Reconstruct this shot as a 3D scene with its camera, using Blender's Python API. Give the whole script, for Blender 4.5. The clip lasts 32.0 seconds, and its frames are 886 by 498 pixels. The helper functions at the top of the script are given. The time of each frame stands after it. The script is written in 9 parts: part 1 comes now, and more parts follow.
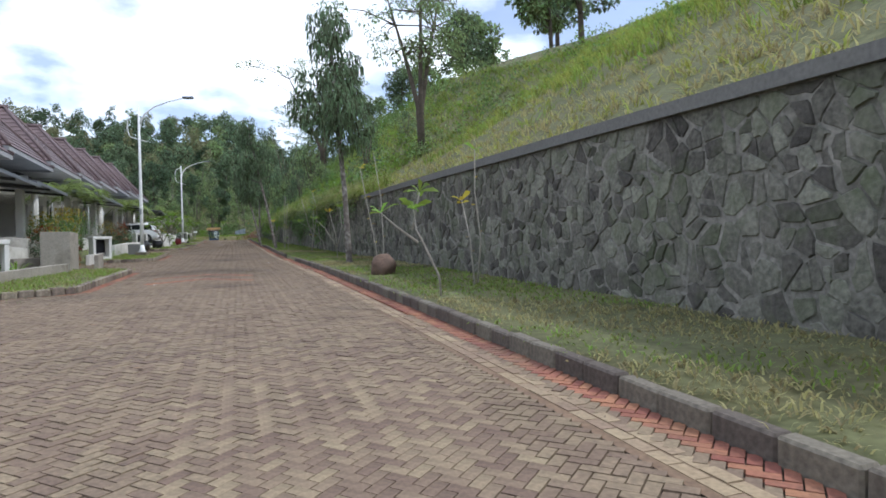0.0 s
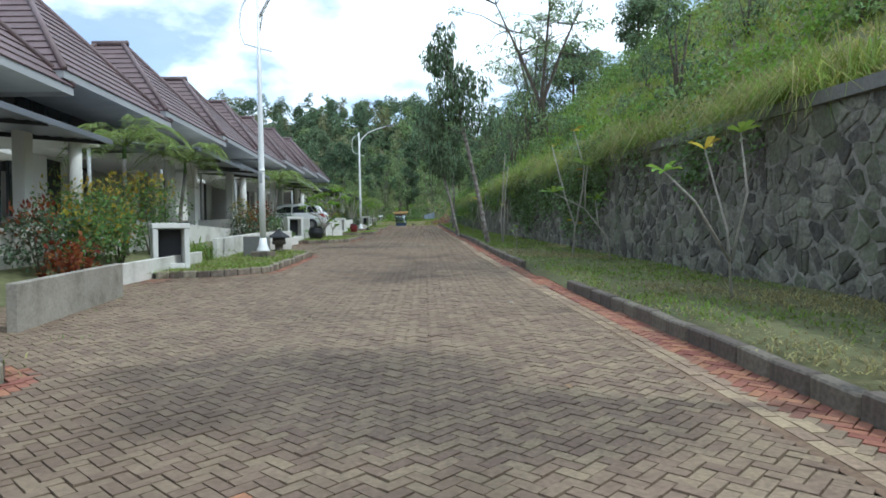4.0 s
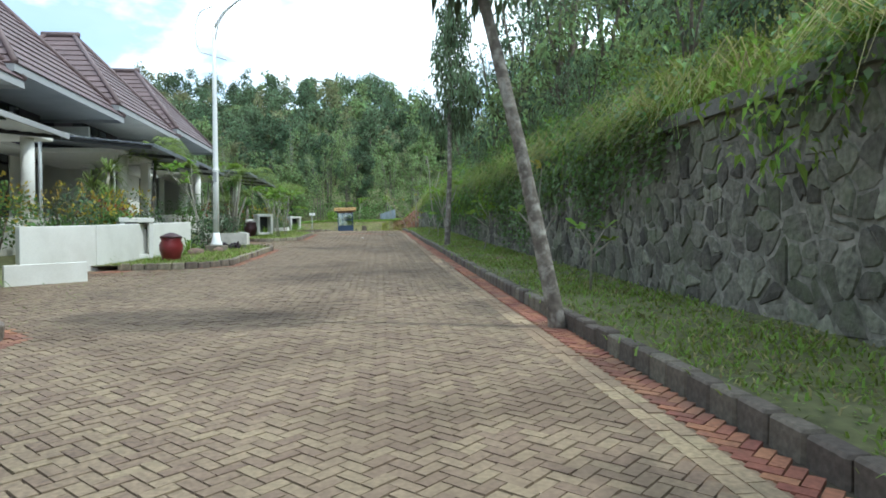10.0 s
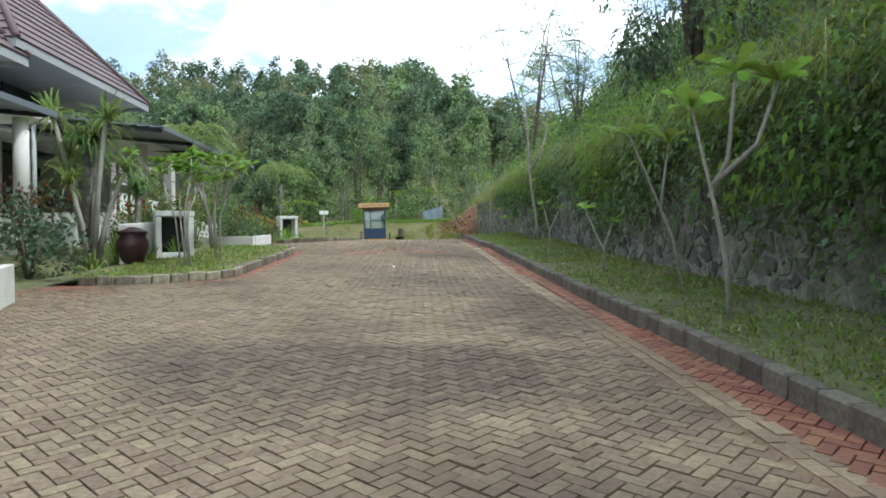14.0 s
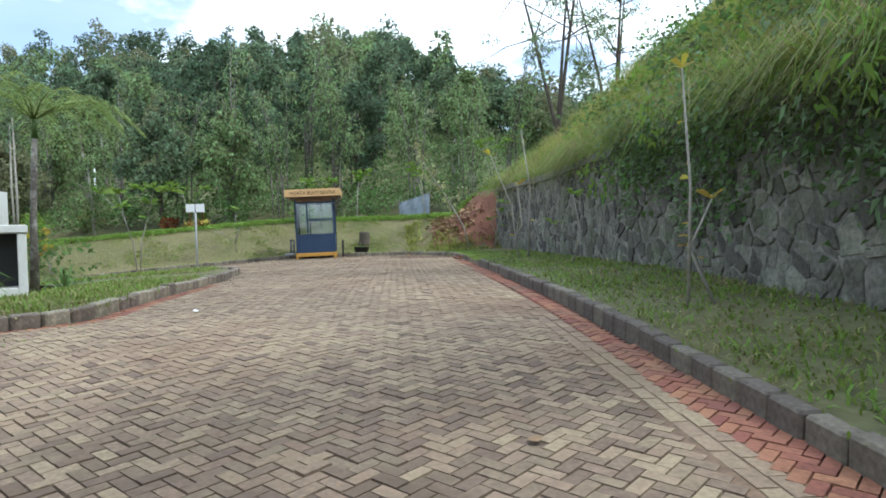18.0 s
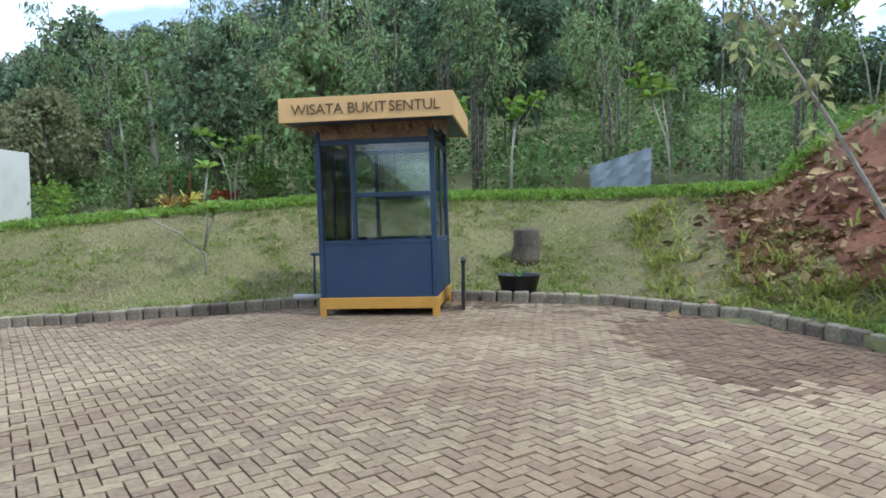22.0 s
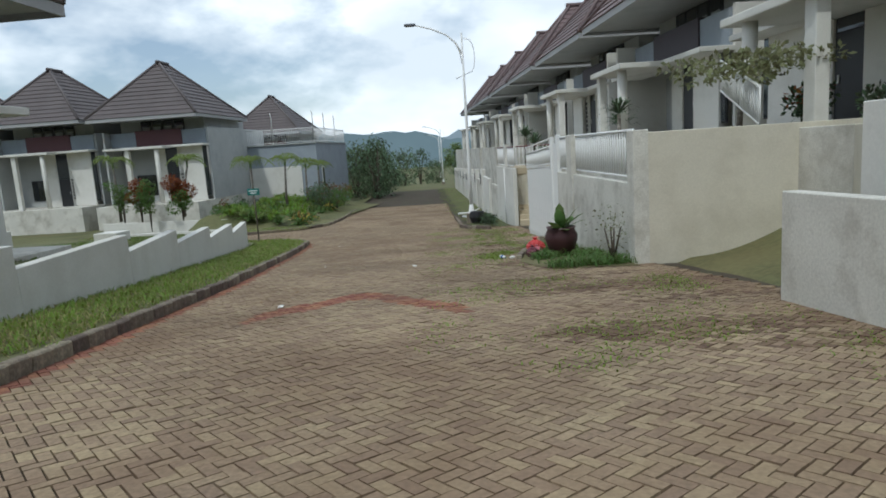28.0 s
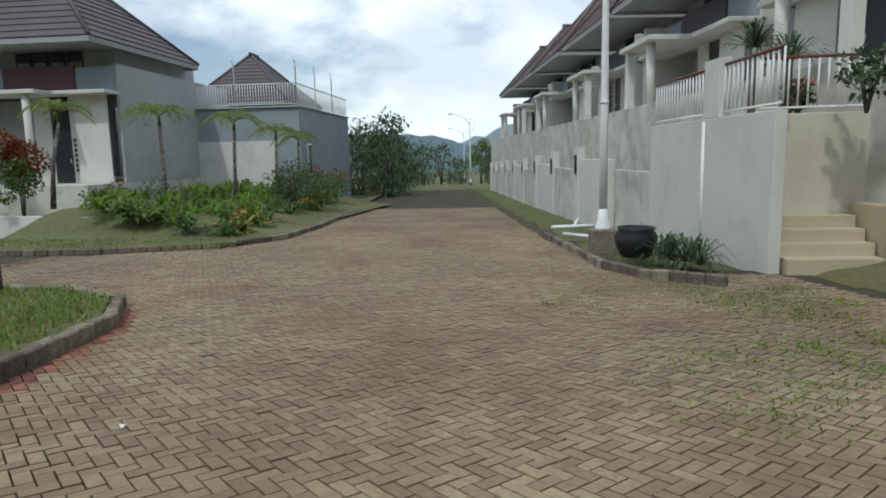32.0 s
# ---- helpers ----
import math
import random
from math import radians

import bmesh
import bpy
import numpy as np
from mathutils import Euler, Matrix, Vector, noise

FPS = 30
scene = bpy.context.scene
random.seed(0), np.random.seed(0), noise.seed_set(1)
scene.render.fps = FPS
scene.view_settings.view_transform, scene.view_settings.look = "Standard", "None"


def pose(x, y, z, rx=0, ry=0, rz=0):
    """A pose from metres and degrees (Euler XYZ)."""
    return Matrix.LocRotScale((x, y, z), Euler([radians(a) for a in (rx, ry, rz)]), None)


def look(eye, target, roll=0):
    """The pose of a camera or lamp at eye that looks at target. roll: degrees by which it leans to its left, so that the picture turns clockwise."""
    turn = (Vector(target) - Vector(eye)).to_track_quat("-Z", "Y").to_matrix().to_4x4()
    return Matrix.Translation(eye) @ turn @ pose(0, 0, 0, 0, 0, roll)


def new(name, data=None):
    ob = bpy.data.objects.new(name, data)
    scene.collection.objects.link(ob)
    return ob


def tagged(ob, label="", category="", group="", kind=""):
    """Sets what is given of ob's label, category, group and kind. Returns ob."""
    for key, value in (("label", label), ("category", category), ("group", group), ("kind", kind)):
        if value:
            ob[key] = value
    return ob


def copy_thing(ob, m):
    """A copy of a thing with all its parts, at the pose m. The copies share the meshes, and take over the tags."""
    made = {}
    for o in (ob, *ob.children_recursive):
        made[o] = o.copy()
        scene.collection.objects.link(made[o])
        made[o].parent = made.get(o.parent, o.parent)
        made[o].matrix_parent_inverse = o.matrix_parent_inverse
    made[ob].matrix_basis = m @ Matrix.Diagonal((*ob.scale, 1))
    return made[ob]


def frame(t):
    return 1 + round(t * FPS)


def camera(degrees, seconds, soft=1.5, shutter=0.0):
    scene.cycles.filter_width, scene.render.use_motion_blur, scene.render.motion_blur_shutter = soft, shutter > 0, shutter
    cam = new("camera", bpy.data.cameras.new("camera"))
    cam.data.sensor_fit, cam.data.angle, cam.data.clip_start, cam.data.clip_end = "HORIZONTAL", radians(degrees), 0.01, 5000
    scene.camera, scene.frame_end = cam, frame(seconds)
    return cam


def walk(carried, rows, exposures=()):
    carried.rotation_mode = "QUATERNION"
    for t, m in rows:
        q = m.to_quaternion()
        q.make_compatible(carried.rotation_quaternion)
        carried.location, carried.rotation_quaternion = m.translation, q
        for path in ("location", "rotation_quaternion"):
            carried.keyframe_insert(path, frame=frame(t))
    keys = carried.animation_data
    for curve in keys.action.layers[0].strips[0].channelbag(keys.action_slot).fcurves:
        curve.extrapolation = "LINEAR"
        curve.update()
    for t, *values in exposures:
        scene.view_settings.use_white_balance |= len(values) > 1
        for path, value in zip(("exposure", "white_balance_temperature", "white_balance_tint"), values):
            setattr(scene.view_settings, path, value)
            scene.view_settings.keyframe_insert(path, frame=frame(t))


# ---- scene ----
cam = camera(69.5, 32.0, soft=1.75)
# seconds, eye x, y, z, yaw, pitch, roll
ROWS = [
    (0.0, -0.13, -0.22, 1.33, -17.99, 0.83, 1.96),
    (0.5, 0.08, 1.92, 1.47, -11.75, 1.12, 0.79),
    (1.0, 0.22, 4.16, 1.55, -7.95, -0.58, 0.51),
    (1.5, 0.30, 6.67, 1.67, -5.48, 0.07, 0.97),
    (2.0, 0.30, 9.09, 1.82, -3.18, -0.28, 1.07),
    (2.5, 0.26, 11.54, 1.90, -1.41, -0.91, 0.78),
    (4.5, -0.13, 21.18, 2.35, -1.92, 0.05, 1.47),
    (5.0, -0.15, 23.90, 2.49, -2.56, -0.11, 1.66),
    (5.5, -0.17, 26.80, 2.63, -3.16, -0.15, 2.37),
    (6.0, -0.22, 29.55, 2.75, -3.78, -0.58, 2.08),
    (6.5, -0.21, 32.30, 2.91, -4.05, 0.03, 2.00),
    (7.0, -0.20, 35.04, 3.06, -4.24, 0.04, 2.40),
    (7.5, -0.20, 37.70, 3.19, -4.45, 0.15, 2.32),
    (8.0, -0.20, 40.18, 3.32, -4.59, -0.11, 2.14),
    (8.5, -0.16, 42.79, 3.48, -4.68, 0.51, 1.96),
    (9.0, -0.12, 45.37, 3.63, -4.75, 0.01, 1.57),
    (9.5, -0.05, 48.14, 3.74, -5.26, -0.65, 0.91),
    (10.0, 0.05, 50.72, 3.83, -5.53, -0.21, 0.66),
    (10.5, 0.13, 53.30, 3.95, -5.63, -0.23, 1.32),
    (11.0, 0.14, 55.90, 4.09, -4.40, -0.25, 1.62),
    (11.5, 0.11, 58.40, 4.22, -3.28, 0.16, 1.97),
    (12.0, 0.04, 60.74, 4.33, -2.44, 0.40, 1.74),
    (12.5, -0.07, 63.19, 4.42, -1.93, 0.09, 1.24),
    (13.0, -0.15, 65.57, 4.55, -1.66, 0.27, 0.91),
    (13.5, -0.22, 68.08, 4.66, -1.87, 0.06, 0.74),
    (14.0, -0.31, 70.43, 4.78, -2.08, -0.27, 0.71),
    (14.5, -0.38, 72.78, 4.87, -2.27, 0.17, 0.37),
    (16.5, -0.27, 82.51, 5.54, -2.15, -0.58, 1.30),
    (17.0, -0.32, 85.16, 5.68, -2.88, -0.70, 0.87),
    (17.5, -0.32, 87.93, 5.85, -3.70, -0.73, 1.46),
    (18.0, -0.28, 90.54, 5.96, -4.20, -1.31, 1.51),
    (18.5, -0.27, 93.14, 6.09, -4.34, -1.15, 1.29),
    (19.0, -0.22, 95.77, 6.17, -4.41, -1.05, 1.28),
    (19.5, -0.17, 98.38, 6.26, -4.03, -2.53, 1.12),
    (20.0, -0.15, 100.67, 6.30, -3.28, -1.48, 1.61),
    (20.5, -0.25, 102.97, 6.35, -1.81, -2.09, 1.89),
    (21.0, -0.44, 105.08, 6.39, 0.32, -2.75, 1.19),
    (21.5, -0.78, 107.09, 6.42, 4.03, -2.64, 1.55),
    (22.0, -1.29, 108.74, 6.44, 9.69, -3.10, 0.44),
    (22.5, -1.98, 110.20, 6.46, 16.42, -2.96, 0.39),
    (23.0, -2.87, 111.45, 6.42, 24.30, -3.48, -0.06),
    (23.5, -4.02, 112.51, 6.38, 33.54, -4.52, -0.51),
    (24.0, -5.37, 113.41, 6.35, 43.97, -4.74, 0.28),
    (24.5, -6.91, 113.98, 6.30, 55.04, -5.93, 0.71),
    (25.0, -8.82, 114.30, 6.18, 67.42, -6.91, 1.28),
    (25.5, -11.20, 114.45, 5.97, 77.49, -8.48, 1.88),
    (26.0, -13.48, 114.42, 5.78, 83.86, -8.35, 2.68),
    (26.5, -15.80, 114.16, 5.60, 89.44, -8.10, 2.52),
    (28.5, -25.22, 112.51, 4.67, 95.12, -9.13, 3.69),
    (29.0, -27.79, 112.04, 4.44, 95.58, -9.88, 2.98),
    (29.5, -30.49, 111.53, 4.20, 95.74, -9.73, 2.55),
    (30.0, -32.88, 111.10, 3.99, 95.92, -8.71, 1.72),
    (30.5, -35.23, 110.64, 3.79, 96.13, -8.32, 1.10),
    (31.0, -37.61, 110.22, 3.60, 96.15, -8.37, 0.98),
    (31.5, -39.99, 109.80, 3.38, 96.06, -8.13, 0.86),
    (32.0, -42.30, 109.39, 3.20, 95.85, -8.20, 1.26),
]
walk(cam, [(t, pose(x, y, z, 90 + pitch, roll, yaw)) for t, x, y, z, yaw, pitch, roll in ROWS],
     exposures=[(0.0, -0.17, 5700, 11), (2.5, -0.15, 5620, 8), (5.0, 0.04, 5420, 0), (9.0, 0.22, 5450, -2), (11.5, 0.38, 5720, 0), (14.5, 0.26, 5700, 2), (17.0, 0.2, 5620, 4), (20.0, 0.18, 5350, 6), (23.7, 0.05, 5400, 5), (25.0, -0.66, 5650, 4), (28.5, -0.83, 5880, 3), (32.0, -0.87, 5880, 3)])

# ---- world and sun ----
SUN_AZ, SUN_EL = 110.0, 56.0          # degrees clockwise from north (+y), above the horizon
world = bpy.data.worlds.new("sky")
scene.world = world
world.use_nodes = True
wn, wl = world.node_tree.nodes, world.node_tree.links
wn.clear()
w_out, w_bg = wn.new("ShaderNodeOutputWorld"), wn.new("ShaderNodeBackground")
w_sky = wn.new("ShaderNodeTexSky")
w_sky.sky_type, w_sky.sun_disc = "NISHITA", False
w_sky.sun_elevation, w_sky.sun_rotation = radians(SUN_EL), radians(SUN_AZ)
w_sky.air_density, w_sky.dust_density, w_sky.ozone_density = 1.0, 1.6, 1.2
w_co = wn.new("ShaderNodeTexCoord")
w_map = wn.new("ShaderNodeMapping")
w_map.inputs["Scale"].default_value = (1.0, 1.0, 2.1)
w_noise = wn.new("ShaderNodeTexNoise")
w_noise.inputs["Scale"].default_value, w_noise.inputs["Detail"].default_value = 2.6, 9.0
w_noise.inputs["Roughness"].default_value = 0.52
w_ramp = wn.new("ShaderNodeValToRGB")
w_ramp.color_ramp.elements[0].position, w_ramp.color_ramp.elements[1].position = 0.45, 0.56
w_ramp.color_ramp.elements[0].color = (0.2, 0.2, 0.2, 1)
w_ramp.color_ramp.elements[1].color = (1, 1, 1, 1)
w_mix = wn.new("ShaderNodeMix")
w_mix.data_type = "RGBA"
w_shade, w_grey = wn.new("ShaderNodeTexNoise"), wn.new("ShaderNodeMix")
w_shade.inputs["Scale"].default_value, w_shade.inputs["Detail"].default_value = 3.4, 6.0
w_range = wn.new("ShaderNodeMapRange")
w_range.inputs["From Min"].default_value, w_range.inputs["From Max"].default_value = 0.40, 0.60
w_grey.data_type = "RGBA"
w_grey.inputs["A"].default_value, w_grey.inputs["B"].default_value = (8.2, 8.5, 9.0, 1), (11.6, 11.6, 11.7, 1)
wl.new(w_map.outputs["Vector"], w_shade.inputs["Vector"])
wl.new(w_shade.outputs["Fac"], w_range.inputs["Value"])
wl.new(w_range.outputs["Result"], w_grey.inputs["Factor"])
wl.new(w_grey.outputs["Result"], w_mix.inputs["B"])
wl.new(w_co.outputs["Generated"], w_map.inputs["Vector"])
wl.new(w_map.outputs["Vector"], w_noise.inputs["Vector"])
wl.new(w_noise.outputs["Fac"], w_ramp.inputs["Fac"])
wl.new(w_ramp.outputs["Color"], w_mix.inputs["Factor"])
wl.new(w_sky.outputs["Color"], w_mix.inputs["A"])
wl.new(w_mix.outputs["Result"], w_bg.inputs["Color"])
wl.new(w_bg.outputs["Background"], w_out.inputs["Surface"])
w_bg.inputs["Strength"].default_value = 0.185

sun_dir = Vector((math.sin(radians(SUN_AZ)) * math.cos(radians(SUN_EL)),
                  math.cos(radians(SUN_AZ)) * math.cos(radians(SUN_EL)), math.sin(radians(SUN_EL))))
sun = new("sun", bpy.data.lights.new("sun", "SUN"))
sun.data.energy, sun.data.angle, sun.data.color = 2.5, radians(3.0), (1.0, 0.96, 0.89)
sun.matrix_world = look(sun_dir * 100, (0, 0, 0))


# ---- materials ----
def surf(name, col, rough=0.75, var=0.18, scale=1.5, fine=40.0, bump=0.15, metal=0.0, spec=0.4,
         rand="", rvar=0.25, stain=None, stain_amt=0.5, stain_scale=0.8, through_light=0.0):
    """Two-scale noise colour, optional stains, random tone per object or island, fine relief."""
    m = bpy.data.materials.new(name)
    m.use_nodes = True
    n, l = m.node_tree.nodes, m.node_tree.links
    bs = n["Principled BSDF"]
    tc = n.new("ShaderNodeTexCoord")
    big, small = n.new("ShaderNodeTexNoise"), n.new("ShaderNodeTexNoise")
    big.inputs["Scale"].default_value, big.inputs["Detail"].default_value = scale, 5
    small.inputs["Scale"].default_value, small.inputs["Detail"].default_value = fine, 4
    for t in (big, small):
        l.new(tc.outputs["Object"], t.inputs["Vector"])
    add = n.new("ShaderNodeMath")
    add.operation = "ADD"
    l.new(big.outputs["Fac"], add.inputs[0])
    l.new(small.outputs["Fac"], add.inputs[1])
    val = n.new("ShaderNodeMapRange")
    val.inputs["From Min"].default_value, val.inputs["From Max"].default_value = 0.6, 1.4
    val.inputs["To Min"].default_value, val.inputs["To Max"].default_value = 1 - var * 1.6, 1 + var * 1.6
    l.new(add.outputs[0], val.inputs["Value"])
    fac = val.outputs["Result"]
    if rand:
        if rand == "object":
            src = n.new("ShaderNodeObjectInfo").outputs["Random"]
        else:
            src = n.new("ShaderNodeNewGeometry").outputs["Random Per Island"]
        rr = n.new("ShaderNodeMapRange")
        rr.inputs["To Min"].default_value, rr.inputs["To Max"].default_value = 1 - rvar, 1 + rvar
        l.new(src, rr.inputs["Value"])
        mul = n.new("ShaderNodeMath")
        mul.operation = "MULTIPLY"
        l.new(fac, mul.inputs[0])
        l.new(rr.outputs["Result"], mul.inputs[1])
        fac = mul.outputs[0]
    hsv = n.new("ShaderNodeHueSaturation")
    hsv.inputs["Color"].default_value = (*col, 1)
    l.new(fac, hsv.inputs["Value"])
    colour = hsv.outputs["Color"]
    if rand:
        hm = n.new("ShaderNodeMapRange")
        hm.inputs["To Min"].default_value, hm.inputs["To Max"].default_value = 0.5 - 0.06 * rvar, 0.5 + 0.06 * rvar
        l.new(src, hm.inputs["Value"])
        l.new(hm.outputs["Result"], hsv.inputs["Hue"])
    if stain:
        st = n.new("ShaderNodeTexNoise")
        st.inputs["Scale"].default_value, st.inputs["Detail"].default_value = stain_scale, 8
        st.inputs["Roughness"].default_value = 0.65
        l.new(tc.outputs["Object"], st.inputs["Vector"])
        sr = n.new("ShaderNodeMapRange")
        sr.inputs["From Min"].default_value, sr.inputs["From Max"].default_value = 0.48, 0.68
        sr.inputs["To Max"].default_value = stain_amt
        l.new(st.outputs["Fac"], sr.inputs["Value"])
        mx = n.new("ShaderNodeMix")
        mx.data_type = "RGBA"
        mx.inputs["B"].default_value = (*stain, 1)
        l.new(sr.outputs["Result"], mx.inputs["Factor"])
        l.new(colour, mx.inputs["A"])
        colour = mx.outputs["Result"]
    l.new(colour, bs.inputs["Base Color"])
    bs.inputs["Roughness"].default_value, bs.inputs["Metallic"].default_value = rough, metal
    bs.inputs["Specular IOR Level"].default_value = spec
    if bump:
        b = n.new("ShaderNodeBump")
        b.inputs["Strength"].default_value, b.inputs["Distance"].default_value = bump, 0.02
        l.new(add.outputs[0], b.inputs["Height"])
        l.new(b.outputs["Normal"], bs.inputs["Normal"])
    if through_light:
        tr = n.new("ShaderNodeBsdfTranslucent")
        l.new(colour, tr.inputs["Color"])
        ms = n.new("ShaderNodeMixShader")
        ms.inputs["Fac"].default_value = through_light
        l.new(bs.outputs["BSDF"], ms.inputs[1])
        l.new(tr.outputs["BSDF"], ms.inputs[2])
        l.new(ms.outputs["Shader"], n["Material Output"].inputs["Surface"])
    return m


def leafy(name, col, rvar=0.4, rough=0.55):
    return surf(name, col, rough, 0.12, 0.6, 8.0, 0.0, rand="island", rvar=rvar, through_light=0.5, spec=0.25)


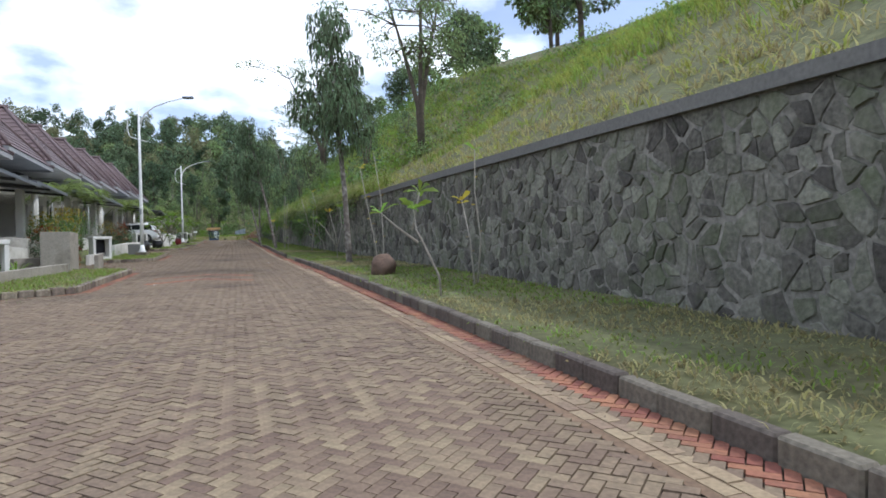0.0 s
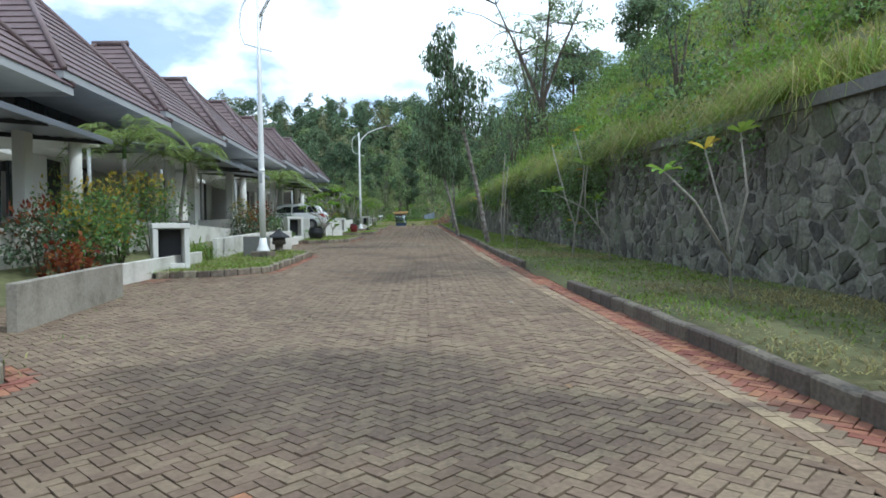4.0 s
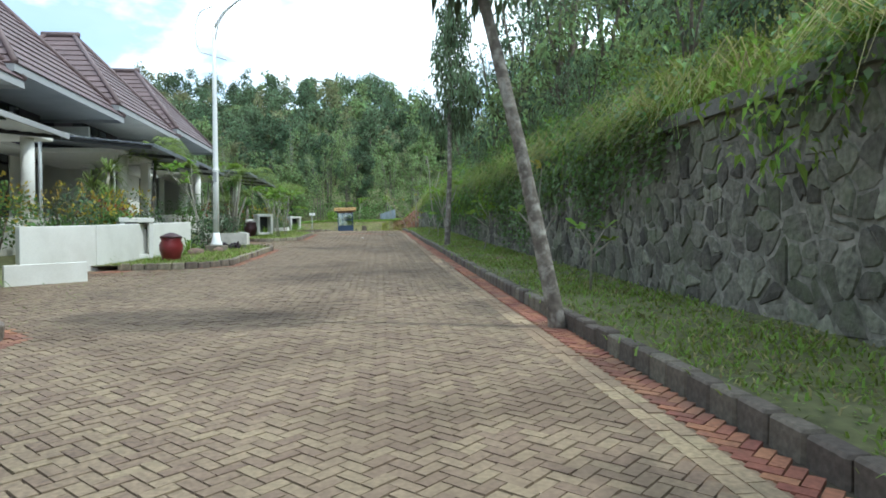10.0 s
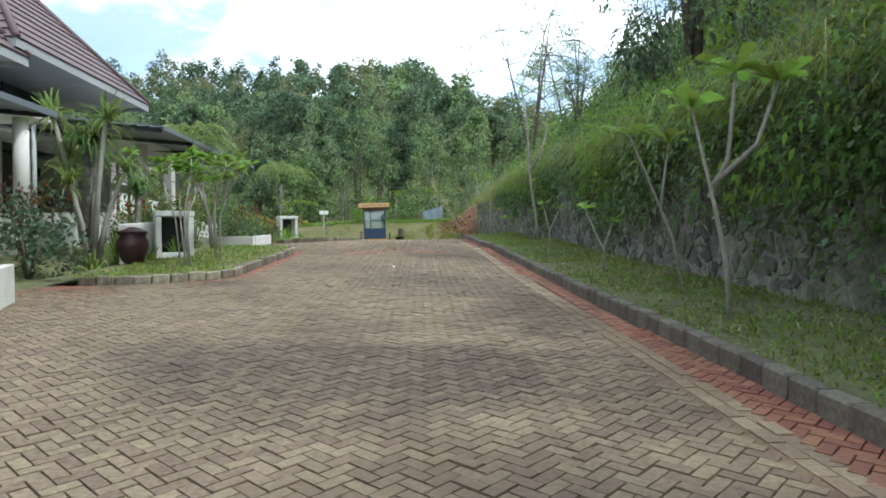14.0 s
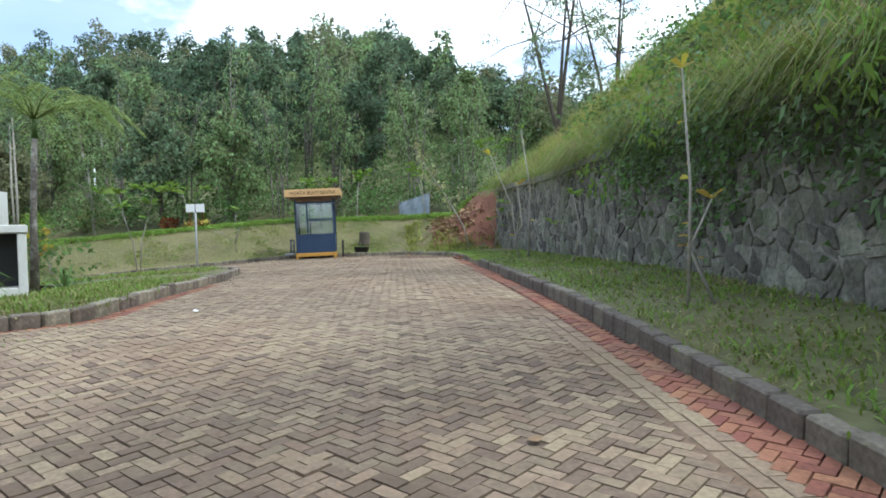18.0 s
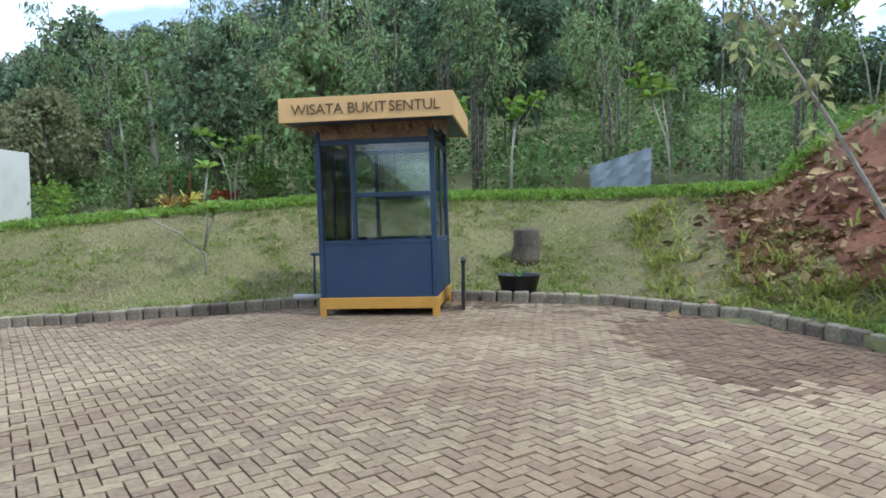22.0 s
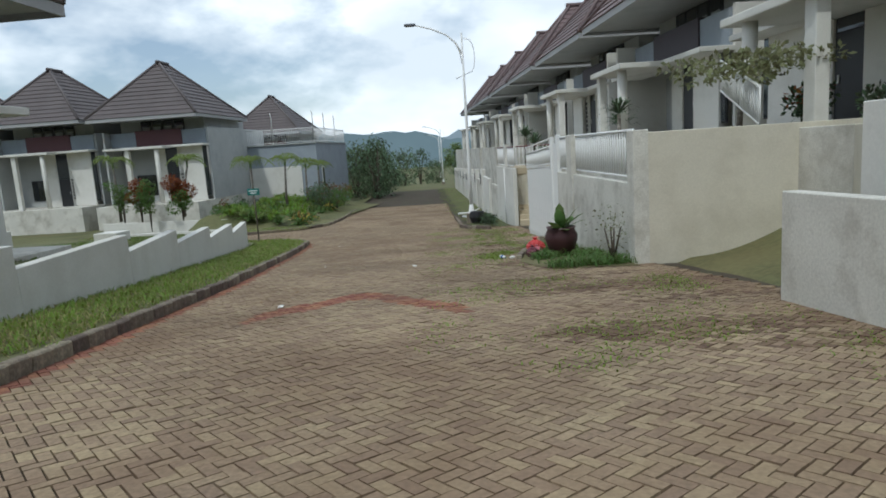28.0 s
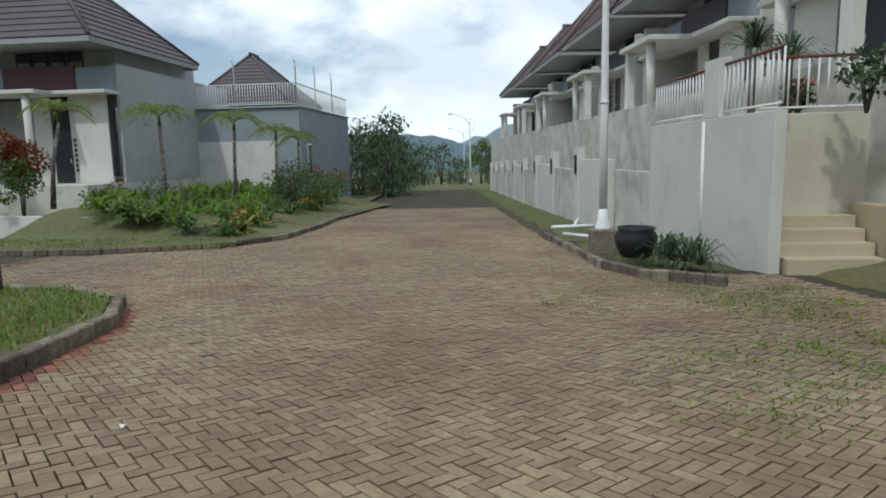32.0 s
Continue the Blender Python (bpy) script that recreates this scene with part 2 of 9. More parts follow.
M = {
    "paver": surf("paver_concrete", (0.200, 0.146, 0.095), 0.9, 0.30, 0.30, 30, 0.12, rand="island", rvar=0.21,
                  stain=(0.088, 0.060, 0.038), stain_amt=0.85, stain_scale=0.30),
    # paler copy of the paver, with sunlight put into its tan
    "paver_lit_tan": surf("paver_sunlit_tan", (0.268, 0.198, 0.126), 0.9, 0.26, 0.35, 30, 0.12, rand="island", rvar=0.2,
                        stain=(0.17, 0.105, 0.062), stain_amt=0.7, stain_scale=0.4),
    "paver_red": surf("paver_red", (0.250, 0.104, 0.062), 0.9, 0.25, 0.7, 30, 0.08, rand="island", rvar=0.24,
                      stain=(0.13, 0.092, 0.062), stain_amt=0.65, stain_scale=0.9),
    "paver_soil": surf("paver_soil_stained", (0.165, 0.108, 0.068), 0.95, 0.3, 0.8, 25, 0.1, rand="island", rvar=0.2, stain=(0.10, 0.058, 0.036), stain_amt=0.8, stain_scale=1.2),
    "paver_one": surf("paver_single", (0.190, 0.138, 0.090), 0.9, 0.26, 3.0, 30, 0.12, rand="object", rvar=0.3),
    "joint": surf("joint_sand", (0.062, 0.046, 0.032), 0.95, 0.25, 0.7, 25, 0.3, stain=(0.055, 0.07, 0.026), stain_amt=0.6),
    "kerb_dark": surf("old_kerb_concrete", (0.135, 0.113, 0.088), 0.9, 0.3, 2.0, 25, 0.4, rand="object", rvar=0.3, stain=(0.06, 0.06, 0.045), stain_amt=0.6, stain_scale=2.0),
    "kerb": surf("kerb_concrete", (0.215, 0.178, 0.135), 0.92, 0.35, 2.0, 25, 0.5, rand="object", rvar=0.42,
                 stain=(0.06, 0.058, 0.036), stain_amt=0.85, stain_scale=2.2),
    "grass": surf("grass_soil", (0.115, 0.118, 0.05), 0.95, 0.35, 0.35, 9, 0.5, stain=(0.17, 0.14, 0.06), stain_amt=0.55, stain_scale=0.25),
    "dry": surf("dry_grass_soil", (0.165, 0.145, 0.068), 0.95, 0.3, 0.5, 12, 0.5, stain=(0.10, 0.12, 0.03), stain_amt=0.6, stain_scale=0.3),
    "soil": surf("red_soil", (0.185, 0.082, 0.048), 0.95, 0.3, 1.2, 14, 0.6, stain=(0.12, 0.055, 0.03), stain_amt=0.6),
    "stone": surf("wall_stone", (0.135, 0.128, 0.105), 0.92, 0.45, 1.8, 16, 0.9, rand="object", rvar=0.55, stain=(0.10, 0.12, 0.06), stain_amt=0.7, stain_scale=1.4),
    "stone_i": surf("wall_stone_joined", (0.135, 0.128, 0.105), 0.92, 0.45, 1.8, 16, 0.9, rand="island", rvar=0.55, stain=(0.10, 0.12, 0.06), stain_amt=0.7, stain_scale=1.4),
    "mortar": surf("mortar", (0.215, 0.202, 0.175), 0.95, 0.4, 2.2, 14, 0.6, stain=(0.09, 0.09, 0.065), stain_amt=0.98, stain_scale=2.6),
    "cap": surf("wall_cap_cement", (0.17, 0.165, 0.15), 0.9, 0.2, 0.8, 20, 0.3, stain=(0.10, 0.10, 0.09), stain_amt=0.6),
    "white": surf("white_plaster", (0.66, 0.645, 0.595), 0.85, 0.05, 0.5, 30, 0.1, stain=(0.48, 0.46, 0.40), stain_amt=0.5, stain_scale=0.7),
    "white_old": surf("weathered_white_plaster", (0.60, 0.58, 0.52), 0.88, 0.14, 0.7, 30, 0.15, stain=(0.30, 0.27, 0.215), stain_amt=0.7, stain_scale=1.1),
    "oldwall": surf("mouldy_cement_wall", (0.31, 0.28, 0.23), 0.92, 0.18, 0.8, 24, 0.3, stain=(0.15, 0.13, 0.10), stain_amt=0.85, stain_scale=1.2),
    "cream": surf("cream_plaster", (0.60, 0.56, 0.46), 0.85, 0.06, 0.7, 30, 0.1, stain=(0.42, 0.38, 0.29), stain_amt=0.5),
    "grey": surf("blue_grey_plaster", (0.30, 0.335, 0.37), 0.85, 0.06, 0.6, 30, 0.1, stain=(0.22, 0.24, 0.27), stain_amt=0.5),
    "wallgrey": surf("light_grey_plaster", (0.42, 0.43, 0.42), 0.85, 0.06, 0.6, 30, 0.1, stain=(0.30, 0.31, 0.31), stain_amt=0.5),
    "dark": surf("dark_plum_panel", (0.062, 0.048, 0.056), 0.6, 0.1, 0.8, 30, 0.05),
    "maroon": surf("maroon_panel", (0.115, 0.05, 0.055), 0.6, 0.1, 0.8, 30, 0.05),
    "roof": surf("roof_tile", (0.150, 0.105, 0.102), 0.62, 0.15, 0.9, 20, 0.15, stain=(0.10, 0.068, 0.066), stain_amt=0.5),
    "roof_grey": surf("roof_tile_grey", (0.105, 0.088, 0.086), 0.62, 0.15, 0.9, 20, 0.15, stain=(0.09, 0.07, 0.07), stain_amt=0.5),
    "fascia": surf("fascia_board", (0.36, 0.36, 0.36), 0.7, 0.06, 0.8, 30, 0.05, stain=(0.36, 0.36, 0.35), stain_amt=0.5),
    "frame": surf("dark_window_frame", (0.03, 0.03, 0.033), 0.5, 0.1, 2, 40, 0.0),
    "steel": surf("painted_steel", (0.78, 0.78, 0.76), 0.45, 0.05, 2, 40, 0.0),
    "louver": surf("carport_sheet", (0.15, 0.16, 0.18), 0.4, 0.1, 1.0, 40, 0.0),
    "louver_w": surf("carport_sheet_pale", (0.5, 0.5, 0.49), 0.4, 0.1, 1.0, 40, 0.0),
    "rail_red": surf("maroon_rail", (0.14, 0.035, 0.03), 0.5, 0.1, 2, 40, 0.0),
    "kblue": surf("kiosk_blue_paint", (0.022, 0.045, 0.095), 0.5, 0.1, 1.5, 40, 0.05, stain=(0.05, 0.065, 0.085), stain_amt=0.4, stain_scale=1.5),
    "kyellow": surf("kiosk_yellow_paint", (0.50, 0.27, 0.045), 0.6, 0.1, 2.0, 40, 0.05, stain=(0.30, 0.15, 0.03), stain_amt=0.5, stain_scale=2.5),
    "kfascia": surf("kiosk_sign_board", (0.62, 0.40, 0.17), 0.6, 0.06, 2.0, 40, 0.05, stain=(0.5, 0.32, 0.14), stain_amt=0.4),
    "letter": surf("sign_lettering", (0.12, 0.075, 0.035), 0.6, 0.05, 2, 40, 0.0),
    "peel": surf("peeling_plywood", (0.25, 0.165, 0.10), 0.9, 0.3, 4, 30, 0.4, stain=(0.12, 0.07, 0.05), stain_amt=0.7, stain_scale=5),
    "carwhite": surf("car_white_paint", (0.75, 0.75, 0.74), 0.22, 0.02, 1, 40, 0.0, spec=0.6),
    "black": surf("black_rubber", (0.02, 0.02, 0.021), 0.7, 0.1, 3, 40, 0.0),
    "tail": surf("tail_light_red", (0.30, 0.012, 0.012), 0.2, 0.05, 3, 40, 0.0),
    "redpot": surf("red_glazed_pot", (0.17, 0.02, 0.022), 0.35, 0.15, 3, 40, 0.05, stain=(0.10, 0.03, 0.03), stain_amt=0.4),
    "darkpot": surf("dark_clay_pot", (0.055, 0.022, 0.024), 0.45, 0.15, 3, 40, 0.05),
    "blackpot": surf("black_plastic_pot", (0.02, 0.02, 0.022), 0.5, 0.1, 3, 40, 0.0),
    "bark": surf("grey_bark", (0.135, 0.115, 0.095), 0.92, 0.35, 3, 14, 0.6, stain=(0.42, 0.40, 0.35), stain_amt=0.8, stain_scale=6),
    "bark_dark": surf("dark_bark", (0.10, 0.08, 0.06), 0.92, 0.35, 3, 14, 0.6),
    "bark_pale": surf("pale_smooth_bark", (0.34, 0.31, 0.26), 0.85, 0.25, 4, 20, 0.3, stain=(0.18, 0.16, 0.12), stain_amt=0.5, stain_scale=4),
    "rock": surf("brown_boulder", (0.16, 0.105, 0.075), 0.9, 0.3, 2.5, 16, 0.6, stain=(0.06, 0.045, 0.035), stain_amt=0.7, stain_scale=2),
    "step": surf("cream_step_tile", (0.52, 0.44, 0.31), 0.7, 0.08, 1.5, 30, 0.05),
    "foam": surf("plastic_bag_red", (0.55, 0.06, 0.06), 0.4, 0.15, 6, 40, 0.3),
    "bag_pink": surf("plastic_bag_pink", (0.50, 0.17, 0.20), 0.4, 0.15, 6, 40, 0.3),
    "bag_maroon": surf("plastic_bag_maroon", (0.17, 0.05, 0.07), 0.4, 0.15, 6, 40, 0.3),
    "kblue_label": surf("blue_label", (0.05, 0.15, 0.45), 0.5, 0.1, 6, 40, 0.0),
    "signgreen": surf("green_street_sign", (0.02, 0.14, 0.12), 0.4, 0.05, 2, 40, 0.0),
    "tarp": surf("silver_tarpaulin", (0.27, 0.30, 0.34), 0.5, 0.12, 2, 20, 0.2),
    "litter": surf("dry_leaf_litter", (0.26, 0.17, 0.09), 0.95, 0.2, 2, 20, 0.0, rand="island", rvar=0.45),
    "l_forest": leafy("forest_leaf", (0.15, 0.195, 0.105), 0.75),
    "l_forest2": leafy("forest_leaf_pale", (0.22, 0.275, 0.115), 0.75),
    "l_forest3": leafy("forest_leaf_olive", (0.23, 0.235, 0.12), 0.45),
    "l_ivy": leafy("ivy_leaf", (0.19, 0.25, 0.13), 0.55),
    "l_dark": leafy("dark_leaf", (0.105, 0.145, 0.08), 0.7),
    "l_mid": leafy("garden_leaf", (0.13, 0.205, 0.06), 0.45),
    "l_bright": leafy("bright_leaf", (0.20, 0.30, 0.05), 0.35),
    "l_palm": leafy("palm_leaf", (0.22, 0.28, 0.08), 0.35),
    "l_red": leafy("red_young_leaf", (0.24, 0.075, 0.03), 0.4),
    "l_yellow": leafy("yellow_leaf", (0.42, 0.32, 0.05), 0.35),
    "l_var": leafy("variegated_leaf", (0.36, 0.36, 0.16), 0.35),
    "l_grass": leafy("grass_blade", (0.20, 0.27, 0.05), 0.45),
    "l_grass_y": leafy("sunlit_grass_blade", (0.31, 0.33, 0.075), 0.4),
    "l_lawn": leafy("lawn_blade", (0.15, 0.205, 0.05), 0.3),
    "l_dry": leafy("dry_grass_blade", (0.34, 0.30, 0.14), 0.35),
    "l_brom": leafy("bromeliad_leaf", (0.42, 0.30, 0.08), 0.7),
    "l_purple": leafy("purple_leaf", (0.045, 0.032, 0.04), 0.4),
    "flower": leafy("red_flower", (0.55, 0.05, 0.06), 0.3),
}


def clear_glass(name, tint, rough=0.03):
    m = bpy.data.materials.new(name)
    m.use_nodes = True
    n, l = m.node_tree.nodes, m.node_tree.links
    gl, tr, mx, fr = (n.new("ShaderNodeBsdfGlossy"), n.new("ShaderNodeBsdfTransparent"),
                      n.new("ShaderNodeMixShader"), n.new("ShaderNodeFresnel"))
    gl.inputs["Roughness"].default_value = rough
    tr.inputs["Color"].default_value = (*tint, 1)
    fr.inputs["IOR"].default_value = 1.75
    l.new(fr.outputs["Fac"], mx.inputs["Fac"])
    l.new(tr.outputs["BSDF"], mx.inputs[1])
    l.new(gl.outputs["BSDF"], mx.inputs[2])
    l.new(mx.outputs["Shader"], n["Material Output"].inputs["Surface"])
    return m


M["glass"] = clear_glass("clear_pane", (0.82, 0.86, 0.86))
M["darkglass"] = surf("dark_window_glass", (0.018, 0.022, 0.026), 0.06, 0.05, 1, 10, 0.0, spec=0.8)


# distance haze is put into a flat blue that glows by itself
def haze_glow_material(name, col):
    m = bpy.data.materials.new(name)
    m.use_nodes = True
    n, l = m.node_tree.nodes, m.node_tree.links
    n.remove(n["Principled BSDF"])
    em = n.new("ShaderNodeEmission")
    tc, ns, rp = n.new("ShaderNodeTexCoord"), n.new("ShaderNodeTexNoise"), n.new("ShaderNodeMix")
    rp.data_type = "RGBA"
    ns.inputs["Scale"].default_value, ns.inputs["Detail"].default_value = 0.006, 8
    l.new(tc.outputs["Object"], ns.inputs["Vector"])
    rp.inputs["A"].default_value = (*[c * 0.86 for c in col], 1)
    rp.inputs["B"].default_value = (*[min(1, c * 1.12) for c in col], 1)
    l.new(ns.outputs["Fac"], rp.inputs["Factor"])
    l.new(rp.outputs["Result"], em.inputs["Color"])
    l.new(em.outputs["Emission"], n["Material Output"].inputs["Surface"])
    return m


# ---- building helpers ----
def thing(name, at=(0, 0, 0), label="", category="", group="", kind="", rz=0.0):
    ob = new(name)
    ob.empty_display_size = 0.1
    ob.matrix_basis = pose(*at, 0, 0, rz)
    return tagged(ob, label, category, group, kind)


def part(name, bm, material, parent=None, label="", smooth=False, local=None):
    me = bpy.data.meshes.new(name)
    bmesh.ops.recalc_face_normals(bm, faces=bm.faces)
    bm.to_mesh(me)
    bm.free()
    me.materials.append(M[material] if isinstance(material, str) else material)
    if smooth:
        me.polygons.foreach_set("use_smooth", [True] * len(me.polygons))
    ob = new(name, me)
    if parent is not None:
        ob.parent = parent
    if local is not None:
        ob.matrix_basis = local
    if label:
        ob["label"] = label
    return ob


def raw(name, verts, faces, material, parent=None, label="", smooth=False):
    me = bpy.data.meshes.new(name)
    verts = np.asarray(verts, np.float32)
    faces = np.asarray(faces, np.int32)
    k = faces.shape[1]
    me.vertices.add(len(verts))
    me.vertices.foreach_set("co", verts.ravel())
    me.loops.add(faces.size)
    me.loops.foreach_set("vertex_index", faces.ravel())
    me.polygons.add(len(faces))
    me.polygons.foreach_set("loop_start", np.arange(0, faces.size, k, dtype=np.int32))
    me.update(calc_edges=True)
    me.polygons.foreach_set("use_smooth", [bool(smooth)] * len(me.polygons))
    me.materials.append(M[material] if isinstance(material, str) else material)
    ob = new(name, me)
    if parent is not None:
        ob.parent = parent
    if label:
        ob["label"] = label
    return ob


def add_box(bm, x0, y0, z0, x1, y1, z1, bevel=0.0, m=None):
    made = bmesh.ops.create_cube(bm, size=1.0)["verts"]
    bmesh.ops.scale(bm, vec=(x1 - x0, y1 - y0, z1 - z0), verts=made)
    bmesh.ops.translate(bm, vec=((x0 + x1) / 2, (y0 + y1) / 2, (z0 + z1) / 2), verts=made)
    if bevel:
        edges = list({e for v in made for e in v.link_edges})
        made = list({v for v in bmesh.ops.bevel(bm, geom=edges, offset=bevel, segments=1, affect="EDGES")["verts"]} |
                    {v for v in made if v.is_valid})
    if m is not None:
        bmesh.ops.transform(bm, matrix=m, verts=[v for v in made if v.is_valid])
    return bm


def box(name, x0, y0, z0, x1, y1, z1, material, parent=None, label="", bevel=0.012, m=None):
    return part(name, add_box(bmesh.new(), x0, y0, z0, x1, y1, z1, bevel, m), material, parent, label)


def add_tube(bm, pts, radii, seg=10, cap=True):
    rings = []
    pts = [Vector(p) for p in pts]
    side = Vector((1, 0, 0))
    for i, p in enumerate(pts):
        d = (pts[min(i + 1, len(pts) - 1)] - pts[max(i - 1, 0)]).normalized()
        side = side - d * side.dot(d)
        if side.length < 1e-3:
            side = d.orthogonal()
        side.normalize()
        up = d.cross(side)
        r = radii[i] if hasattr(radii, "__len__") else radii
        rings.append([bm.verts.new(p + (side * math.cos(a) + up * math.sin(a)) * r)
                      for a in (2 * math.pi * k / seg for k in range(seg))])
    for a, b in zip(rings, rings[1:]):
        for k in range(seg):
            bm.faces.new((a[k], a[(k + 1) % seg], b[(k + 1) % seg], b[k]))
    if cap:
        bm.faces.new(rings[0][::-1])
        bm.faces.new(rings[-1])
    return bm


def tube(name, pts, radii, material, parent=None, label="", seg=10):
    return part(name, add_tube(bmesh.new(), pts, radii, seg), material, parent, label, smooth=True)


def add_lathe(bm, profile, seg=20, at=(0, 0, 0)):
    rings = []
    for r, z in profile:
        rings.append([bm.verts.new((at[0] + r * math.cos(2 * math.pi * k / seg), at[1] + r * math.sin(2 * math.pi * k / seg), at[2] + z))
                      for k in range(seg)])
    for a, b in zip(rings, rings[1:]):
        for k in range(seg):
            bm.faces.new((a[k], a[(k + 1) % seg], b[(k + 1) % seg], b[k]))
    bm.faces.new(rings[0][::-1])
    bm.faces.new(rings[-1])
    return bm


# ---- the lie of the land ----
H1Y = (-40, 0, 9, 21, 30, 40, 50.6, 60, 68, 82.5, 90, 100, 107, 130)
H1Z = (-1.6, .05, .5, 1.05, 1.44, 2.0, 2.6, 3.0, 3.4, 4.2, 4.7, 5.0, 5.12, 5.12)
H2X = (-160, -80, -65, -57, -50, -42.3, -35.2, -25.2, -15.8, -13.5, -11.2, -8.9, -6.9, -5.3, -3, 10)
H2Z = (-1.3, .3, .7, .95, 1.3, 1.89, 2.52, 3.37, 4.29, 4.49, 4.68, 4.85, 4.98, 5.08, 5.12, 5.12)


def ease(a, b, v):
    u = np.clip((np.asarray(v, float) - a) / (b - a), 0, 1)
    return u * u * (3 - 2 * u)


def road_z(x, y):
    w = ease(92, 102, y)
    w = w + (1 - w) * ease(-34, -44, x)
    return np.interp(y, H1Y, H1Z) * (1 - w) + np.interp(x, H2X, H2Z) * w


def kerb_east(y):
    return np.interp(y, (-20, 20, 29, 33.5, 40, 75, 100, 112), (2.55, 2.6, 2.5, 2.36, 2.2, 2.05, 1.72, 1.95))


def wall_x(y):
    return np.interp(y, (-20, 26, 40, 52, 62, 110), (5.2, 5.2, 4.6, 3.8, 3.9, 4.0))


def wall_top(y):
    return road_z(0 * np.asarray(y, float), y) + np.interp(y, (-20, 30, 57, 108, 117), (2.65, 2.7, 2.4, 2.3, 2.6))


NK = [(1.95, 107.2), (2.02, 112), (1.9, 115.1), (1.1, 116.9), (-.5, 118.1), (-2.7, 118.4), (-4.2, 117.8), (-6, 117.1), (-9.2, 116.8),
      (-12.6, 116.6), (-17.4, 116.25), (-20.2, 115.85), (-24.4, 115.1)]


def kerb_north(x):
    return np.interp(x, [p[0] for p in NK[:2:-1]] + [1.9], [p[1] for p in NK[:2:-1]] + [115.5])


def slump(x, y):
    """Fan of fallen soil beyond the end of the wall."""
    fan = np.clip(1 - np.hypot((x - 5.4) / 5.0, (y - 120.5) / 4.6), 0, 0.72)
    return np.where((x > 0.6) & ((y > 117.2) | (x < 3.9)), fan, 0.0)


def land(x, y):
    """Height of the ground sheet."""
    x, y = np.asarray(x, float), np.asarray(y, float)
    z = road_z(np.clip(x, -160, 10), np.clip(y, -40, 130)) - 0.06
    # lots west of the first road
    z = z + 0.9 * ease(-6.8, -10.5, x) * (1 - ease(93, 97, y)) * (1 - ease(-38, -44, x)) * ease(-30, -20, y)
    # bank and lots north of the second road
    dn = y - np.where(x > -24.4, kerb_north(x), np.interp(x, (-160, -28, -24.4), (103.1, 116.95, 116.1)))
    z = z + (0.14 * ease(0.05, 0.4, dn) + np.interp(x, (-80, -26, -15, 4), (2.2, 2.15, 1.75, 1.7)) * ease(0.4, 6.0, dn)) * ease(112, 114, y) * (x < 30)
    # east hill behind the stone wall
    d = x - wall_x(np.clip(y, -20, 110)) - 0.25
    s = np.interp(y, (-20, 30, 50, 105), (0.62, 0.62, 0.85, 0.85))
    hill = s * np.clip(d, 0, 13) + 0.36 * np.clip(d - 13, 0, 60)
    end = 1 - ease(116, 128, y - 0.3 * np.clip(d, 0, 40))
    up = wall_top(np.clip(y, -40, 117)) + hill
    z = np.where(d > 0, z + (up - z) * ease(0.0, 0.25, d) * end, z)
    # soil slump at the end of the hill
    fan = slump(x, y)
    z = np.where(fan > 0, np.maximum(z, 5.06 + 4.2 * fan + 0.10 * np.sin(x * 5 + y * 3) * ease(0.1, 0.4, fan)), z)
    # wooded hill to the north
    far = np.clip(y - 134 - 0.25 * np.clip(-20 - x, 0, 80), 0, 124)
    z = z + (0.268 + 0.0006 * far) * far * (1 - 0.6 * ease(-120, -320, x)) * (1 - 0.38 * ease(-4, 30, x)) * (1 + 0.14 * ease(-15, -60, x))
    # the valley to the west
    z = z - 34 * ease(-130, -520, x) * (1 - ease(150, 260, y))
    z = z + 0.25 * np.sin(x * 0.31 + 1.2) * np.sin(y * 0.27) * ease(6, 12, x)
    return z


def spread(*steps):
    out = [steps[0]]
    for end, step in zip(steps[1::2], steps[2::2]):
        out += list(np.linspace(out[-1], end, max(1, round(abs(end - out[-1]) / step)) + 1))[1:]
    return np.array(out)


gx = spread(-3000, -600, 300, -200, 40, -112, 6, 2.4, 1.0, 6.4, 0.25, 22, 0.9, 60, 4, 200, 20, 3000, 400)
gy = spread(-3000, -500, 400, -60, 40, -20, 5, 112, 1.2, 125, 0.35, 160, 1.5, 300, 6, 600, 40, 3000, 400)
XX, YY = np.meshgrid(gx, gy)
ZZ = land(XX, YY)
idx = np.arange(XX.size).reshape(XX.shape)
quads = np.stack([idx[:-1, :-1], idx[:-1, 1:], idx[1:, 1:], idx[1:, :-1]], -1).reshape(-1, 4)
ground = raw("ground", np.stack([XX, YY, ZZ], -1).reshape(-1, 3), quads, "grass", smooth=True)
tagged(ground, "grassy sloping ground with hill and bank", "ground", kind="structure")
ground.data.materials.append(M["dry"])
ground.data.materials.append(M["soil"])
cx = XX.ravel()[quads].mean(1)
cy = YY.ravel()[quads].mean(1)
slot = np.zeros(len(quads), np.int32)
dk = cy - kerb_north(cx)
wob = 0.6 * np.sin(cx * 0.9) + 0.4 * np.sin(cx * 2.3 + cy)
slot[(cx > -18 + wob) & (cx < 1.6 + wob) & (dk > 0) & (dk < 5.0 + wob) & (cy > 112)] = 1
fans = slump(cx, cy)
slot[(fans > 0.10 + 0.05 * wob) & (fans < 0.62 + 0.05 * wob) & (cy < 121.2) & (cx < 6.5)] = 2
ground.data.polygons.foreach_set("material_index", slot)

